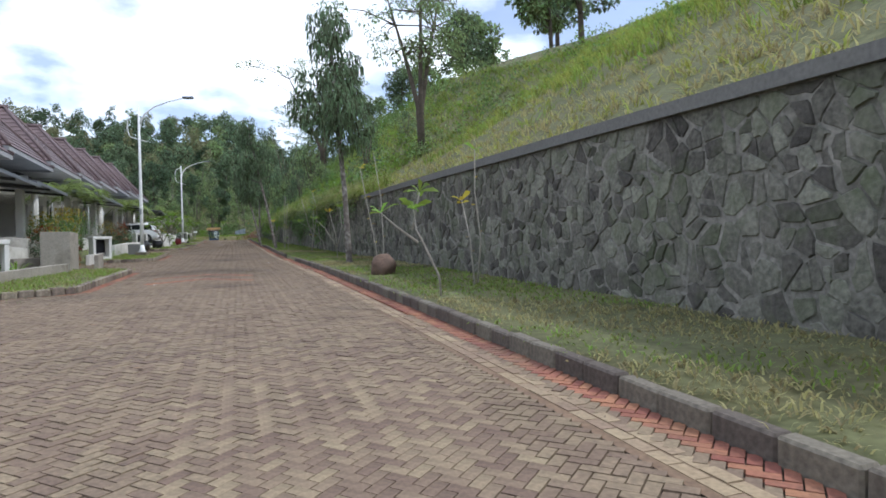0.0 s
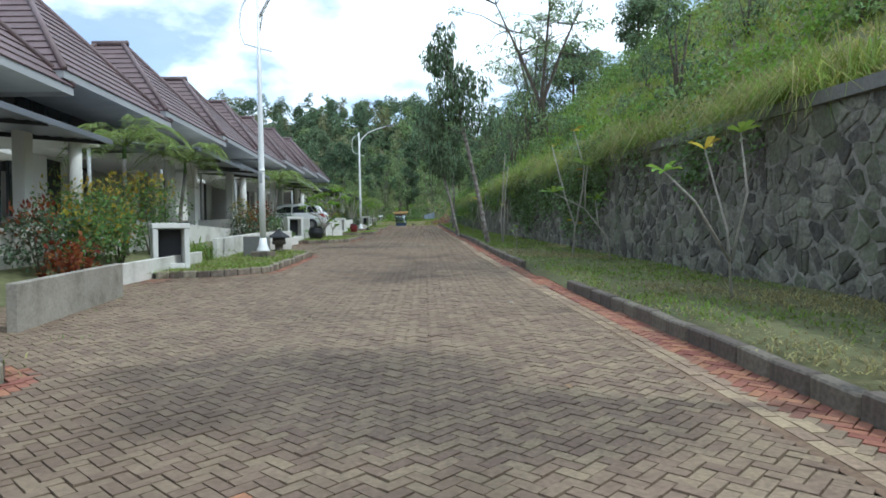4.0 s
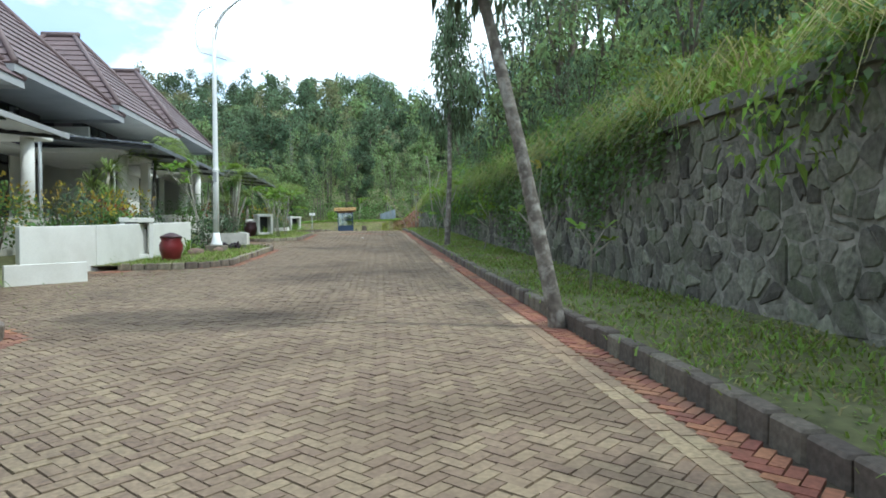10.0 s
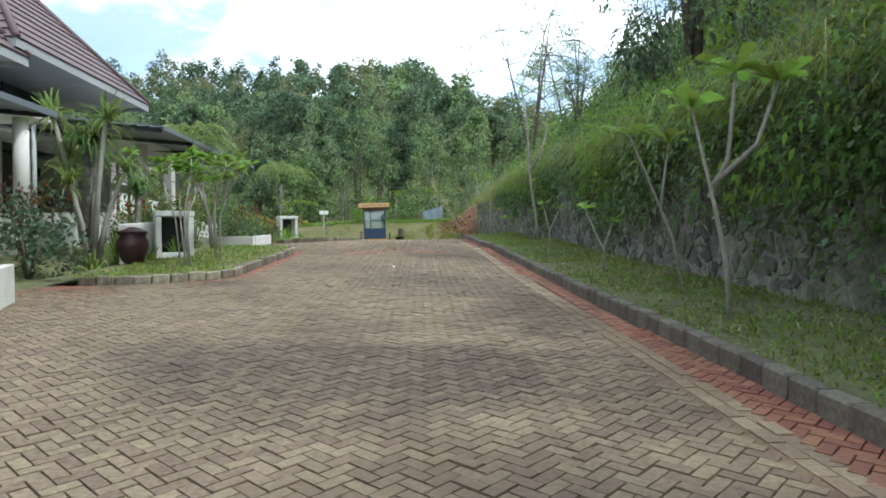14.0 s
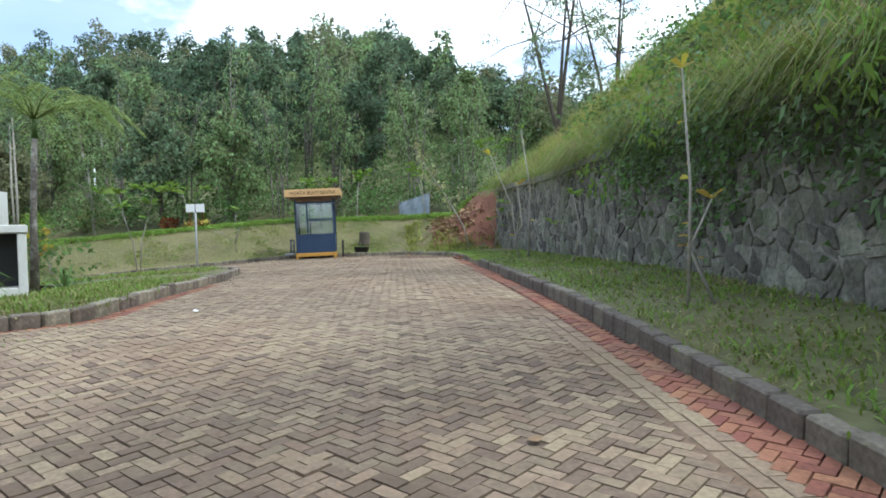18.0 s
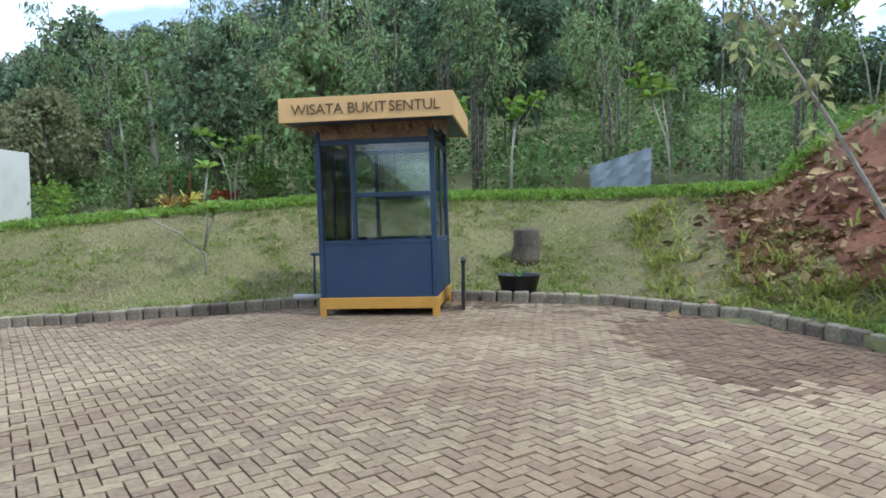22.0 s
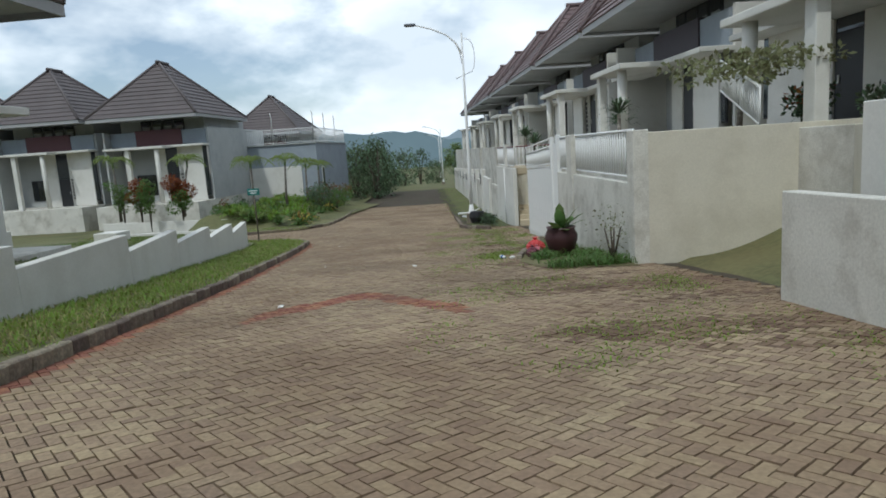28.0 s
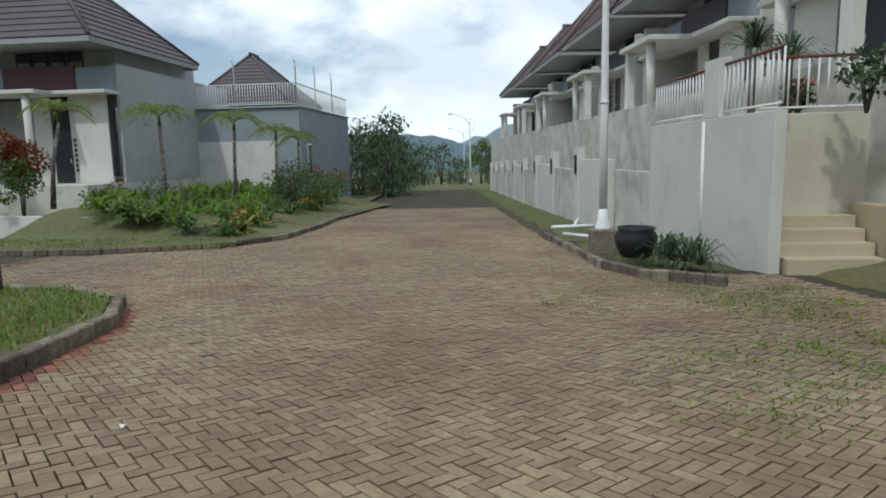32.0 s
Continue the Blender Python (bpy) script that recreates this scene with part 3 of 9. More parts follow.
# ranges without lighting of their own, blue haze coloured in
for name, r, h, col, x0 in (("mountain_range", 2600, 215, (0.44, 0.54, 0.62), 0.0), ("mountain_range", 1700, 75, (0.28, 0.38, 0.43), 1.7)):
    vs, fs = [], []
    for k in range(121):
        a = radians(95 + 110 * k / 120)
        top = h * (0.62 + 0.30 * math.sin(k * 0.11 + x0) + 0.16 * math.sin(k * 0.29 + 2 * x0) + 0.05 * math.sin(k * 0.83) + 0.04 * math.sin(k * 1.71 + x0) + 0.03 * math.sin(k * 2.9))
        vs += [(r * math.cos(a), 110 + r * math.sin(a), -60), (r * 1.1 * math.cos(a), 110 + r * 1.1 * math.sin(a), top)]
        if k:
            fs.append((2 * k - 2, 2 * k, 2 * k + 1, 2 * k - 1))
    tagged(raw(name, vs, fs, haze_glow_material(name, col), smooth=True), "hazy blue mountains on the horizon, haze in their glowing colour", "mountains", kind="structure")

# ---- paving ----
WEST_ISLANDS = [(15.0, 25.2), (33.6, 41.8), (49.8, 59.0), (66.8, 76.0), (81.8, 90.4), (97.4, 104.0)]
SK = [(-3.9, 99.5), (-3.95, 104.5), (-4.3, 107.0), (-5.3, 108.6), (-7.5, 109.5), (-12, 109.7), (-22.8, 109.1), (-27.7, 108.55), (-34.5, 107.7),
      (-46.4, 105.5), (-48.9, 104.9), (-50.3, 104.1), (-51.0, 102.8), (-51.3, 101.0), (-51.6, 92), (-51.6, 70)]
WK = [(-56.6, 70), (-56.8, 92), (-57.3, 99.0), (-58.6, 101.6), (-61, 102.6), (-66, 102.3), (-80, 100.6), (-110, 97)]


def island_x(y, y0, y1):
    """East edge of a west verge, rounded at both ends."""
    front = -3.5 if y0 < 20 else -3.88
    a = np.clip((y - y0) / 1.3, 0, 1) 
    b = np.clip((y1 - y) / 1.5, 0, 1)
    return -6.2 + (6.2 + front) * np.sqrt(np.clip(1 - (1 - a) ** 2, 0, 1)) * np.sqrt(np.clip(1 - (1 - b) ** 2, 0, 1))


def north_edge(x):
    return np.where(x > -24.4, kerb_north(x), 115.65 + 0.105 * (x + 35.2) + np.interp(x, (-60, -54.2, -53.2, -50, -35, -30, -24.4), (-2.6, -2.3, 0.1, 0.2, 0.2, 0.6, -1.6)))


def south_edge(x):
    pts = [p for p in SK[2:-3]][::-1]
    return np.interp(x, [p[0] for p in pts], [p[1] for p in pts])


def paved(x, y):
    x, y = np.asarray(x, float), np.asarray(y, float)
    first = (x < kerb_east(y)) & (x > -7.0) & (y < 110)
    for y0, y1 in WEST_ISLANDS:
        first &= ~((y > y0) & (y < y1) & (x < island_x(y, y0, y1)))
    first &= ~((y >= 104) & (x < np.interp(y, (99.5, 104.5, 107, 108.6, 109.5), (-3.9, -3.95, -4.3, -5.3, -7.5))))
    corner = np.where(x > 1.0, np.interp(x, (1.0, 1.85, 1.95), (117.0, 115.1, 112)), kerb_north(x))
    second = (x <= -3.9) & (x > -57) & (y > np.where(x < -51, 60, south_edge(x))) & (y < north_edge(x))
    plaza = (x > -7) & (x < 1.95) & (y > 107) & (y < corner) & ((x > -4.3) | (y > 109.5))
    west = (x <= -57) & (y > np.interp(x, [p[0] for p in WK[2:]][::-1], [p[1] for p in WK[2:]][::-1])) & (y < north_edge(x))
    side = (x > -56.8) & (x < -51.6) & (y > 60) & (y < 104)
    return first | second | plaza | west | side


bx, by = np.meshgrid(np.arange(-112, 3.2, 0.4), np.arange(-20, 120, 0.4))
near = paved(bx, by)
for sx, sy in ((0.35, 0), (-0.35, 0), (0, 0.35), (0, -0.35)):
    near |= paved(bx + sx, by + sy)
num = np.arange(bx.size).reshape(bx.shape)
keep = near[:-1, :-1] | near[1:, :-1] | near[:-1, 1:] | near[1:, 1:]
bq = np.stack([num[:-1, :-1], num[:-1, 1:], num[1:, 1:], num[1:, :-1]], -1)[keep]
road = raw("road", np.stack([bx, by, road_z(bx, by) - 0.022], -1).reshape(-1, 3), bq, "joint", smooth=True)
tagged(road, "paved estate road with sandy mossy joints", "road", kind="structure")


def red_mark(x, y):
    """Red courses beside the kerbs and the red chevrons in the paving."""
    e = kerb_east(y) - x
    m = (e < 0.30) & (y < 111)
    for y0, y1 in WEST_ISLANDS:
        inside = (y > y0 - 0.6) & (y < y1 + 0.4) & (x > -6.6)
        m |= inside & (x - island_x(y, y0, y1) < 0.26)
    m |= (x < -8) & (x > -50) & (y - south_edge(x) < 0.28)
    for yc in (19.3, 21.4, 89.8):
        c = np.abs(x + 1.0)
        m |= (np.abs(y - yc + 0.95 * c) < 0.3) & (c < 1.35)
    c = np.abs(y - 110.76 - 0.15 * (x + 32.85))
    m |= (np.abs(-x + 1.25 * c - 32.45) < 0.38) & (c < 1.45)
    return m


def FL_y(x):
    """Line of the front walls north of the second road."""
    return 115.65 + 0.105 * (x + 35.2)


A = 0.088
cells = []
for x0, x1, y0, y1 in ((-7.2, 2.8, -2.0, 112), (-78, 2.2, 98, 119.5)):
    r = int(max(x1 - x0, y1 - y0) / A) + 4
    # lattice turned by 45 degrees
    lo = np.floor(np.array([x0 + y0, y0 - x1]) / math.sqrt(2) / A).astype(int) - 2
    hi = np.ceil(np.array([x1 + y1, y1 - x0]) / math.sqrt(2) / A).astype(int) + 2
    U, V = np.meshgrid(np.arange(lo[0], hi[0]), np.arange(lo[1], hi[1]))
    res = np.mod(U - V, 4)
    for flag, (lu, lv) in ((0, (2, 1)), (3, (1, 2))):
        pick = res == flag
        cu, cv = (U[pick] + lu / 2) * A, (V[pick] + lv / 2) * A
        X, Y = (cu - cv) / math.sqrt(2), (cu + cv) / math.sqrt(2)
        band = (kerb_east(Y) - X < 0.565) & (kerb_east(Y) - X > 0.315) & (Y < 105)
        ok = (X > x0) & (X < x1) & (Y > y0) & (Y < y1) & paved(X, Y) & ~band
        if x0 < -60:
            ok &= ~((X > -7.2) & (Y < 112))
        cells.append(np.stack([X[ok], Y[ok], np.full(ok.sum(), lu * A / 2 - 0.0055), np.full(ok.sum(), lv * A / 2 - 0.0055)], 1))
cells = np.concatenate(cells)
rng = np.random.default_rng(4)


def paver_mesh(cs, c45=math.sqrt(0.5), s45=math.sqrt(0.5)):
    n = len(cs)
    sg = np.array([(-1, -1), (1, -1), (1, 1), (-1, 1)])
    du = sg[None, :, 0] * cs[:, 2, None]
    dv = sg[None, :, 1] * cs[:, 3, None]
    X = cs[:, 0, None] + du * c45 - dv * s45
    Y = cs[:, 1, None] + du * s45 + dv * c45
    Z = road_z(X, Y) + rng.normal(0, 0.0022, (n, 1)) + rng.normal(0, 0.0012, (n, 4))
    top = np.stack([X, Y, Z], -1)
    low = np.stack([X, Y, Z - 0.028], -1)
    v = np.concatenate([top, low], 1).reshape(-1, 3)
    f = np.array([(0, 1, 2, 3), (4, 5, 1, 0), (5, 6, 2, 1), (6, 7, 3, 2), (7, 4, 0, 3)])
    return v, (np.arange(n)[:, None, None] * 8 + f).reshape(-1, 4)


red = red_mark(cells[:, 0], cells[:, 1])
cxx, cyy = cells[:, 0], cells[:, 1]
ragged = 0.25 * np.sin(cxx * 1.7 + 0.6 * np.sin(cyy * 2)) + 0.2 * np.sin(cxx * 4.1 + cyy) + rng.normal(0, 0.16, len(cells))
soiled = (cxx > -24) & (cxx < 1.95) & (cyy > 110) & (kerb_north(cxx) - cyy < 0.42 + ragged)
soiled |= np.hypot((cxx - 1.3) / 2.4, (cyy - 115.6) / 2.0) < 0.85 + 0.5 * ragged
soiled |= (cxx < -28) & (cxx > -44) & (FL_y(cxx) - cyy < 2.1 + 1.6 * ragged) & (ragged > 0.1)
for y0, y1 in WEST_ISLANDS:
    soiled |= (cyy > y0 - 1.6) & (cyy < y0 + 1.2) & (cxx < -4.6 + 1.5 * ragged) & (ragged > -0.05)
soiled &= ~red
single = (cells[:, 1] > 2.6) & (cells[:, 1] < 5.6) & (cells[:, 0] > -0.6) & (cells[:, 0] < 1.5) & ~red
single[np.flatnonzero(single)[300:]] = False
# beyond a ragged line the pavers take the copy coloured as sunlit
lit_part = (cyy + rng.normal(0, 2.0, len(cells)) > 94)
for name, pick, mat_name, lab in (("soil_stained_pavers", soiled & ~single, "paver_soil", "concrete pavers smeared with red-brown soil"),
                                  ("pavers", ~red & ~single & ~soiled & ~lit_part, "paver", "grey-brown concrete pavers laid in herringbone"),
                                  ("pavers", ~red & ~single & ~soiled & lit_part, "paver_lit_tan", "pale tan concrete pavers laid in herringbone, sunlight in their colour"),
                                  ("red_pavers", red, "paver_red", "red concrete pavers in edge strips and chevrons")):
    v, f = paver_mesh(cells[pick])
    tagged(raw(name, v, f, mat_name, road), lab, kind="stuff")
ye_ = np.arange(-1.8, 105.3, 1.0)
gut = np.stack([np.stack([kerb_east(ye_) - e_, ye_, road_z(0 * ye_, ye_) - 0.006], -1) for e_ in (0.29, 0.62)], 1).reshape(-1, 3)
raw("gutter_joint", gut, [(2 * i, 2 * i + 1, 2 * i + 3, 2 * i + 2) for i in range(len(ye_) - 1)], "paver_soil", road, "sand-filled gutter joint")
# straight course between the red strip and the herringbone
ye = np.arange(-1.8, 104.9, 0.214)
for k in range(2):
    course = np.stack([kerb_east(ye) - 0.375 - 0.115 * k, ye + 0.1 * k, np.full(len(ye), 0.050), np.full(len(ye), 0.101)], 1)
    v, f = paver_mesh(course, 1.0, 0.0)
    tagged(raw("edge_course", v, f, "paver_lit_tan", road), "straight course of grey pavers along the gutter", kind="stuff")
shared = {}
for cs in cells[single][:300]:
    key = cs[2] > cs[3]
    if key not in shared:
        v, f = paver_mesh(np.array([[0, 0, cs[2], cs[3]]]))
        v[:, 2] -= float(road_z(0, 0))
        me = bpy.data.meshes.new("paver")
        me.from_pydata([tuple(p) for p in v], [], [tuple(q) for q in f])
        me.materials.append(M["paver_one"])
        shared[key] = me
    ob = new("paver", shared[key])
    ob.parent = road
    ob.matrix_basis = pose(cs[0], cs[1], float(road_z(cs[0], cs[1])), 2.8, 0, 0)


# ---- verges and kerbs ----
def verge(name, outline, material="grass", rise=0.12, label="strip of grass beside the road"):
    bm = bmesh.new()
    pts = []
    for (xa, ya), (xb, yb) in zip(outline, outline[1:] + outline[:1]):
        k = max(1, int(math.hypot(xb - xa, yb - ya) / 0.8))
        pts += [(xa + (xb - xa) * i / k, ya + (yb - ya) * i / k) for i in range(k)]
    vs = [bm.verts.new((x, y, float(road_z(x, y)) + rise)) for x, y in pts]
    es = [bm.edges.new((a, b)) for a, b in zip(vs, vs[1:] + vs[:1])]
    bmesh.ops.triangle_fill(bm, edges=es, use_beauty=True)
    ob = part(name, bm, material)
    for p in ob.data.polygons:
        if p.normal.z < 0:
            p.flip()
    return tagged(ob, label, "verge", kind="structure")


def east_strip():
    vs, fs, n = [], [], 0
    ys = np.arange(-20, 117.5, 1.0)
    for y in ys:
        a, b = float(np.interp(y, (105, 106, 112, 115, 117.5), (kerb_east(105) + 0.12, 1.9, 2.0, 1.88, 0.9)) if y > 105 else kerb_east(y) + 0.12), float(wall_x(y)) + 0.1
        z = float(road_z(0, y))
        flush = 28.5 < y < 33.6
        if flush:
            a = float(kerb_east(y)) - 0.04
        vs.append((a - 0.01, y, z - 0.25))
        for k in range(5):
            x = a + (b - a) * k / 4
            vs.append((x, y, z - 0.03 if flush and k == 0 else z + 0.13 + 0.10 * k / 4 + 0.03 * math.sin(y * 1.3 + k)))
    for i in range(len(ys) - 1):
        for k in range(5):
            j = i * 6 + k
            fs.append((j, j + 1, j + 7, j + 6))
    return tagged(raw("verge", vs, fs, "grass", smooth=True), "grass verge at the foot of the stone wall", "verge", kind="structure")


east_strip()
outlines = {}
for y0, y1 in WEST_ISLANDS[:-1]:
    ys = np.linspace(y0, y1, 44)
    line = [(float(island_x(y, y0, y1)) - 0.10, float(y)) for y in ys]
    verge("verge", line + [(-6.9, y1), (-6.9, y0)], label="grass verge in front of the house gardens")
line = [(float(island_x(y, 97.4, 120.0)) - 0.1, float(y)) for y in np.linspace(97.4, 104.4, 20)]
verge("verge", line + [(x + (-0.12 if i < 3 else 0), y - (0 if i < 3 else 0.12)) for i, (x, y) in enumerate(SK[1:9])] +
      [(-34.3, 105.6), (-20, 106.6), (-9, 107.0), (-6.9, 104), (-6.9, 97.4)])
verge("verge", [(x, y - 0.12) for x, y in SK[8:13]] + [(-51.15, 101), (-51.4, 92), (-51.4, 70), (-48.6, 70), (-48.6, 92), (-48.2, 102.2), (-46.5, 103.2), (-34.3, 105.6)])
verge("verge", [(x - 0.12, y - 0.1) for x, y in WK] + [(-110, 93), (-80, 95), (-62, 97), (-60, 92), (-60, 70)], rise=0.14)


def kerb_run(pts, size=0.30, gap=0.012, high=0.16, mat="kerb", label="row of grey concrete kerb stones"):
    run = thing("kerb", (0, 0, 0), label, "kerb", kind="structure")
    bm = add_box(bmesh.new(), -size / 2 + gap / 2, -0.07, -0.14, size / 2 - gap / 2, 0.07, high, 0.018)
    me = bpy.data.meshes.new("kerb_stone")
    bm.to_mesh(me)
    bm.free()
    me.materials.append(M[mat])
    pts = [Vector((x, y)) for x, y in pts]
    carry, n = size / 2, 0
    for a, b in zip(pts, pts[1:]):
        L = (b - a).length
        d = (b - a) / L
        s = carry
        while s < L and n < 320:
            p = a + d * s
            q = p + d * 0.2
            ob = new("kerb_stone", me)
            ob.parent = run
            slope = math.degrees(math.atan2(float(road_z(q.x, q.y) - road_z(p.x, p.y)), 0.2))
            ob.matrix_basis = (pose(p.x, p.y, float(road_z(p.x, p.y)) + rng.normal(0, 0.007), 0, 0, math.degrees(math.atan2(d.y, d.x))) @
                               pose(0, rng.normal(0, 0.006), 0, rng.normal(0, 1.2), -slope + rng.normal(0, 0.8), rng.normal(0, 1.2)))
            s += size
            n += 1
        carry = s - L
    return run


kerb_run([(float(kerb_east(y)) + 0.07, y) for y in [*np.arange(-6, 29, 2), 29.8]], 0.5, mat="kerb_dark", label="long grey concrete kerb stones below the stone wall")
kerb_run([(float(kerb_east(y)) + 0.07, y) for y in [*np.arange(34.5, 107, 1.1), 107.3]], 0.31, mat="kerb_dark")
kerb_run([(x, y + 0.07) for x, y in NK], 0.25, gap=0.03, high=0.15, label="pale and mossy kerb stones along the bank")
for y0, y1 in WEST_ISLANDS[:-1]:
    ys = np.linspace(y0, y1, 60)
    kerb_run([(float(island_x(y, y0, y1)) - 0.07, float(y)) for y in ys], 0.30)
kerb_run([(float(island_x(y, 97.4, 120.0)) - 0.07, float(y)) for y in np.linspace(97.4, 104.0, 20)] + [(x, y - 0.05) for x, y in SK[2:7]], 0.30)
kerb_run(SK[6:14], 0.34)
kerb_run(WK[1:7], 0.34)

# ---- stone retaining wall ----
stone_wall = thing("stone_retaining_wall", (0, 0, 0), "tall retaining wall of dark grey river stones set in mortar", "retaining wall", kind="structure")
vs, fs = [], []
ys = np.arange(-20, 117.6, 1.0)
for y in ys:
    x, zt, zb = float(wall_x(y)), float(wall_top(y)), float(road_z(0, y)) - 0.4
    vs += [(x, y, zb), (x, y, zt - 0.02), (x + 0.5, y, zt - 0.02), (x + 0.5, y, zb)]
for i in range(len(ys) - 1):
    j = i * 4
    fs += [(j, j + 4, j + 5, j + 1), (j + 1, j + 5, j + 6, j + 2), (j + 2, j + 6, j + 7, j + 3)]
raw("wall_core", vs, fs, "mortar", stone_wall, "pale grey mortar between the stones")
vs, fs = [], []
for y in ys:
    x, zt = float(wall_x(y)), float(wall_top(y))
    vs += [(x - 0.09, y, zt - 0.02), (x - 0.09, y, zt + 0.15), (x + 0.45, y, zt + 0.15), (x + 0.45, y, zt - 0.02)]
for i in range(len(ys) - 1):
    j = i * 4
    fs += [(j, j + 4, j + 5, j + 1), (j + 1, j + 5, j + 6, j + 2), (j + 2, j + 6, j + 7, j + 3), (j + 3, j + 7, j + 4, j)]
raw("coping", vs, fs, "cap", stone_wall, "smooth cement coping")

sites = []
for s in np.arange(-4, 117.2, 0.27):
    w, rows_ = 0.27, 12
    for j in range(rows_):
        hh = j * 2.76 / rows_
        if rng.random() > 0.22:
            sites.append((s + (w / 2 if j % 2 else 0) + rng.uniform(-0.6, 0.6) * w, hh + rng.uniform(-0.55, 0.55) * w))
        if rng.random() < 0.2:
            sites.append((s + rng.uniform(-0.5, 0.5) * w, hh + rng.uniform(-0.5, 0.5) * w))
sites = np.array(sites)
sv, sf, n_single = [], [], 0
for k, (s, h) in enumerate(sites):
    near_by = sites[(np.abs(sites[:, 0] - s) < 1.0) & (np.abs(sites[:, 1] - h) < 0.9)]
    poly = [(s + 0.5 * math.cos(a), h + 0.42 * math.sin(a)) for a in np.linspace(0.2, 6.0, 8)]
    for (p, q) in near_by:
        dx, dy = p - s, q - h
        L = math.hypot(dx, dy)
        if L < 1e-6:
            continue
        lim = L / 2 - rng.choice((0.002, 0.005, 0.012, 0.022, 0.045))
        out = []
        for a, b in zip(poly, poly[1:] + poly[:1]):
            da = ((a[0] - s) * dx + (a[1] - h) * dy) / L - lim
            db = ((b[0] - s) * dx + (b[1] - h) * dy) / L - lim
            if da <= 0:
                out.append(a)
            if da * db < 0:
                t = da / (da - db)
                out.append((a[0] + (b[0] - a[0]) * t, a[1] + (b[1] - a[1]) * t))
        poly = out
        if len(poly) < 3:
            break
    if len(poly) < 3:
        continue
    hmax = float(wall_top(s) - road_z(0, s)) - 0.03
    poly = [(p, min(max(q, -0.1), hmax)) for p, q in poly]
    if max(q for _, q in poly) - min(q for _, q in poly) < 0.08:
        continue
    soft_ = []
    for (ax, ay), (bx_, by_) in zip(poly, poly[1:] + poly[:1]):
        soft_ += [(ax * 0.86 + bx_ * 0.14, ay * 0.86 + by_ * 0.14), (ax * 0.14 + bx_ * 0.86, ay * 0.14 + by_ * 0.86)]
    poly = [(p + rng.normal(0, 0.012), q + rng.normal(0, 0.012)) for p, q in soft_]
    base = float(road_z(0, s))
    proud = rng.uniform(0.002, 0.034)
    n = len(poly)
    mp, mq = sum(p for p, _ in poly) / n, sum(q for _, q in poly) / n
    v = [(float(wall_x(p)) - 0.002, p, base + q + (p - s) * 0.05) for p, q in poly]
    v += [(float(wall_x(p)) - proud, mp + (p - mp) * 0.92, base + (p - s) * 0.05 + mq + (q - mq) * 0.92) for p, q in poly]
    v += [(float(wall_x(mp)) - proud - rng.uniform(0, 0.012), mp, base + mq + (mp - s) * 0.05)]
    f = []
    for i in range(n):
        i2 = (i + 1) % n
        f += [(i, i + n, i2 + n), (i, i2 + n, i2), (i + n, 2 * n, i2 + n)]
    if 5.2 < s < 16.5 and n_single < 298:
        n_single += 1
        me = bpy.data.meshes.new("stone")
        me.from_pydata(v, [], f)
        me.materials.append(M["stone"])
        ob = new("stone", me)
        ob.parent = stone_wall
    else:
        o = len(sv)
        sv += v
        sf += [tuple(a + o for a in t) for t in f]
tagged(raw("stones", sv, sf, "stone_i", stone_wall), "rough grey stones of the wall", kind="stuff")


# ---- houses ----
def add_slope(bm, a, b, c, d, courses, lift=0.045):
    """Tiled slope from the eave a-b up to the edge d-c, in overlapping courses."""
    a, b, c, d = map(Vector, (a, b, c, d))
    nrm = (b - a).cross(d - a).normalized()
    if nrm.z < 0:
        nrm = -nrm
    lower = [bm.verts.new(a - nrm * 0.01), bm.verts.new(b - nrm * 0.01)]
    for i in range(courses):
        t0, t1 = i / courses, (i + 1) / courses
        p, q = a.lerp(d, t0) + nrm * lift, b.lerp(c, t0) + nrm * lift
        v = [bm.verts.new(w) for w in (p, q, b.lerp(c, t1), a.lerp(d, t1))]
        bm.faces.new((lower[0], lower[1], v[1], v[0]))
        bm.faces.new(v)
        lower = [v[3], v[2]]
    return bm


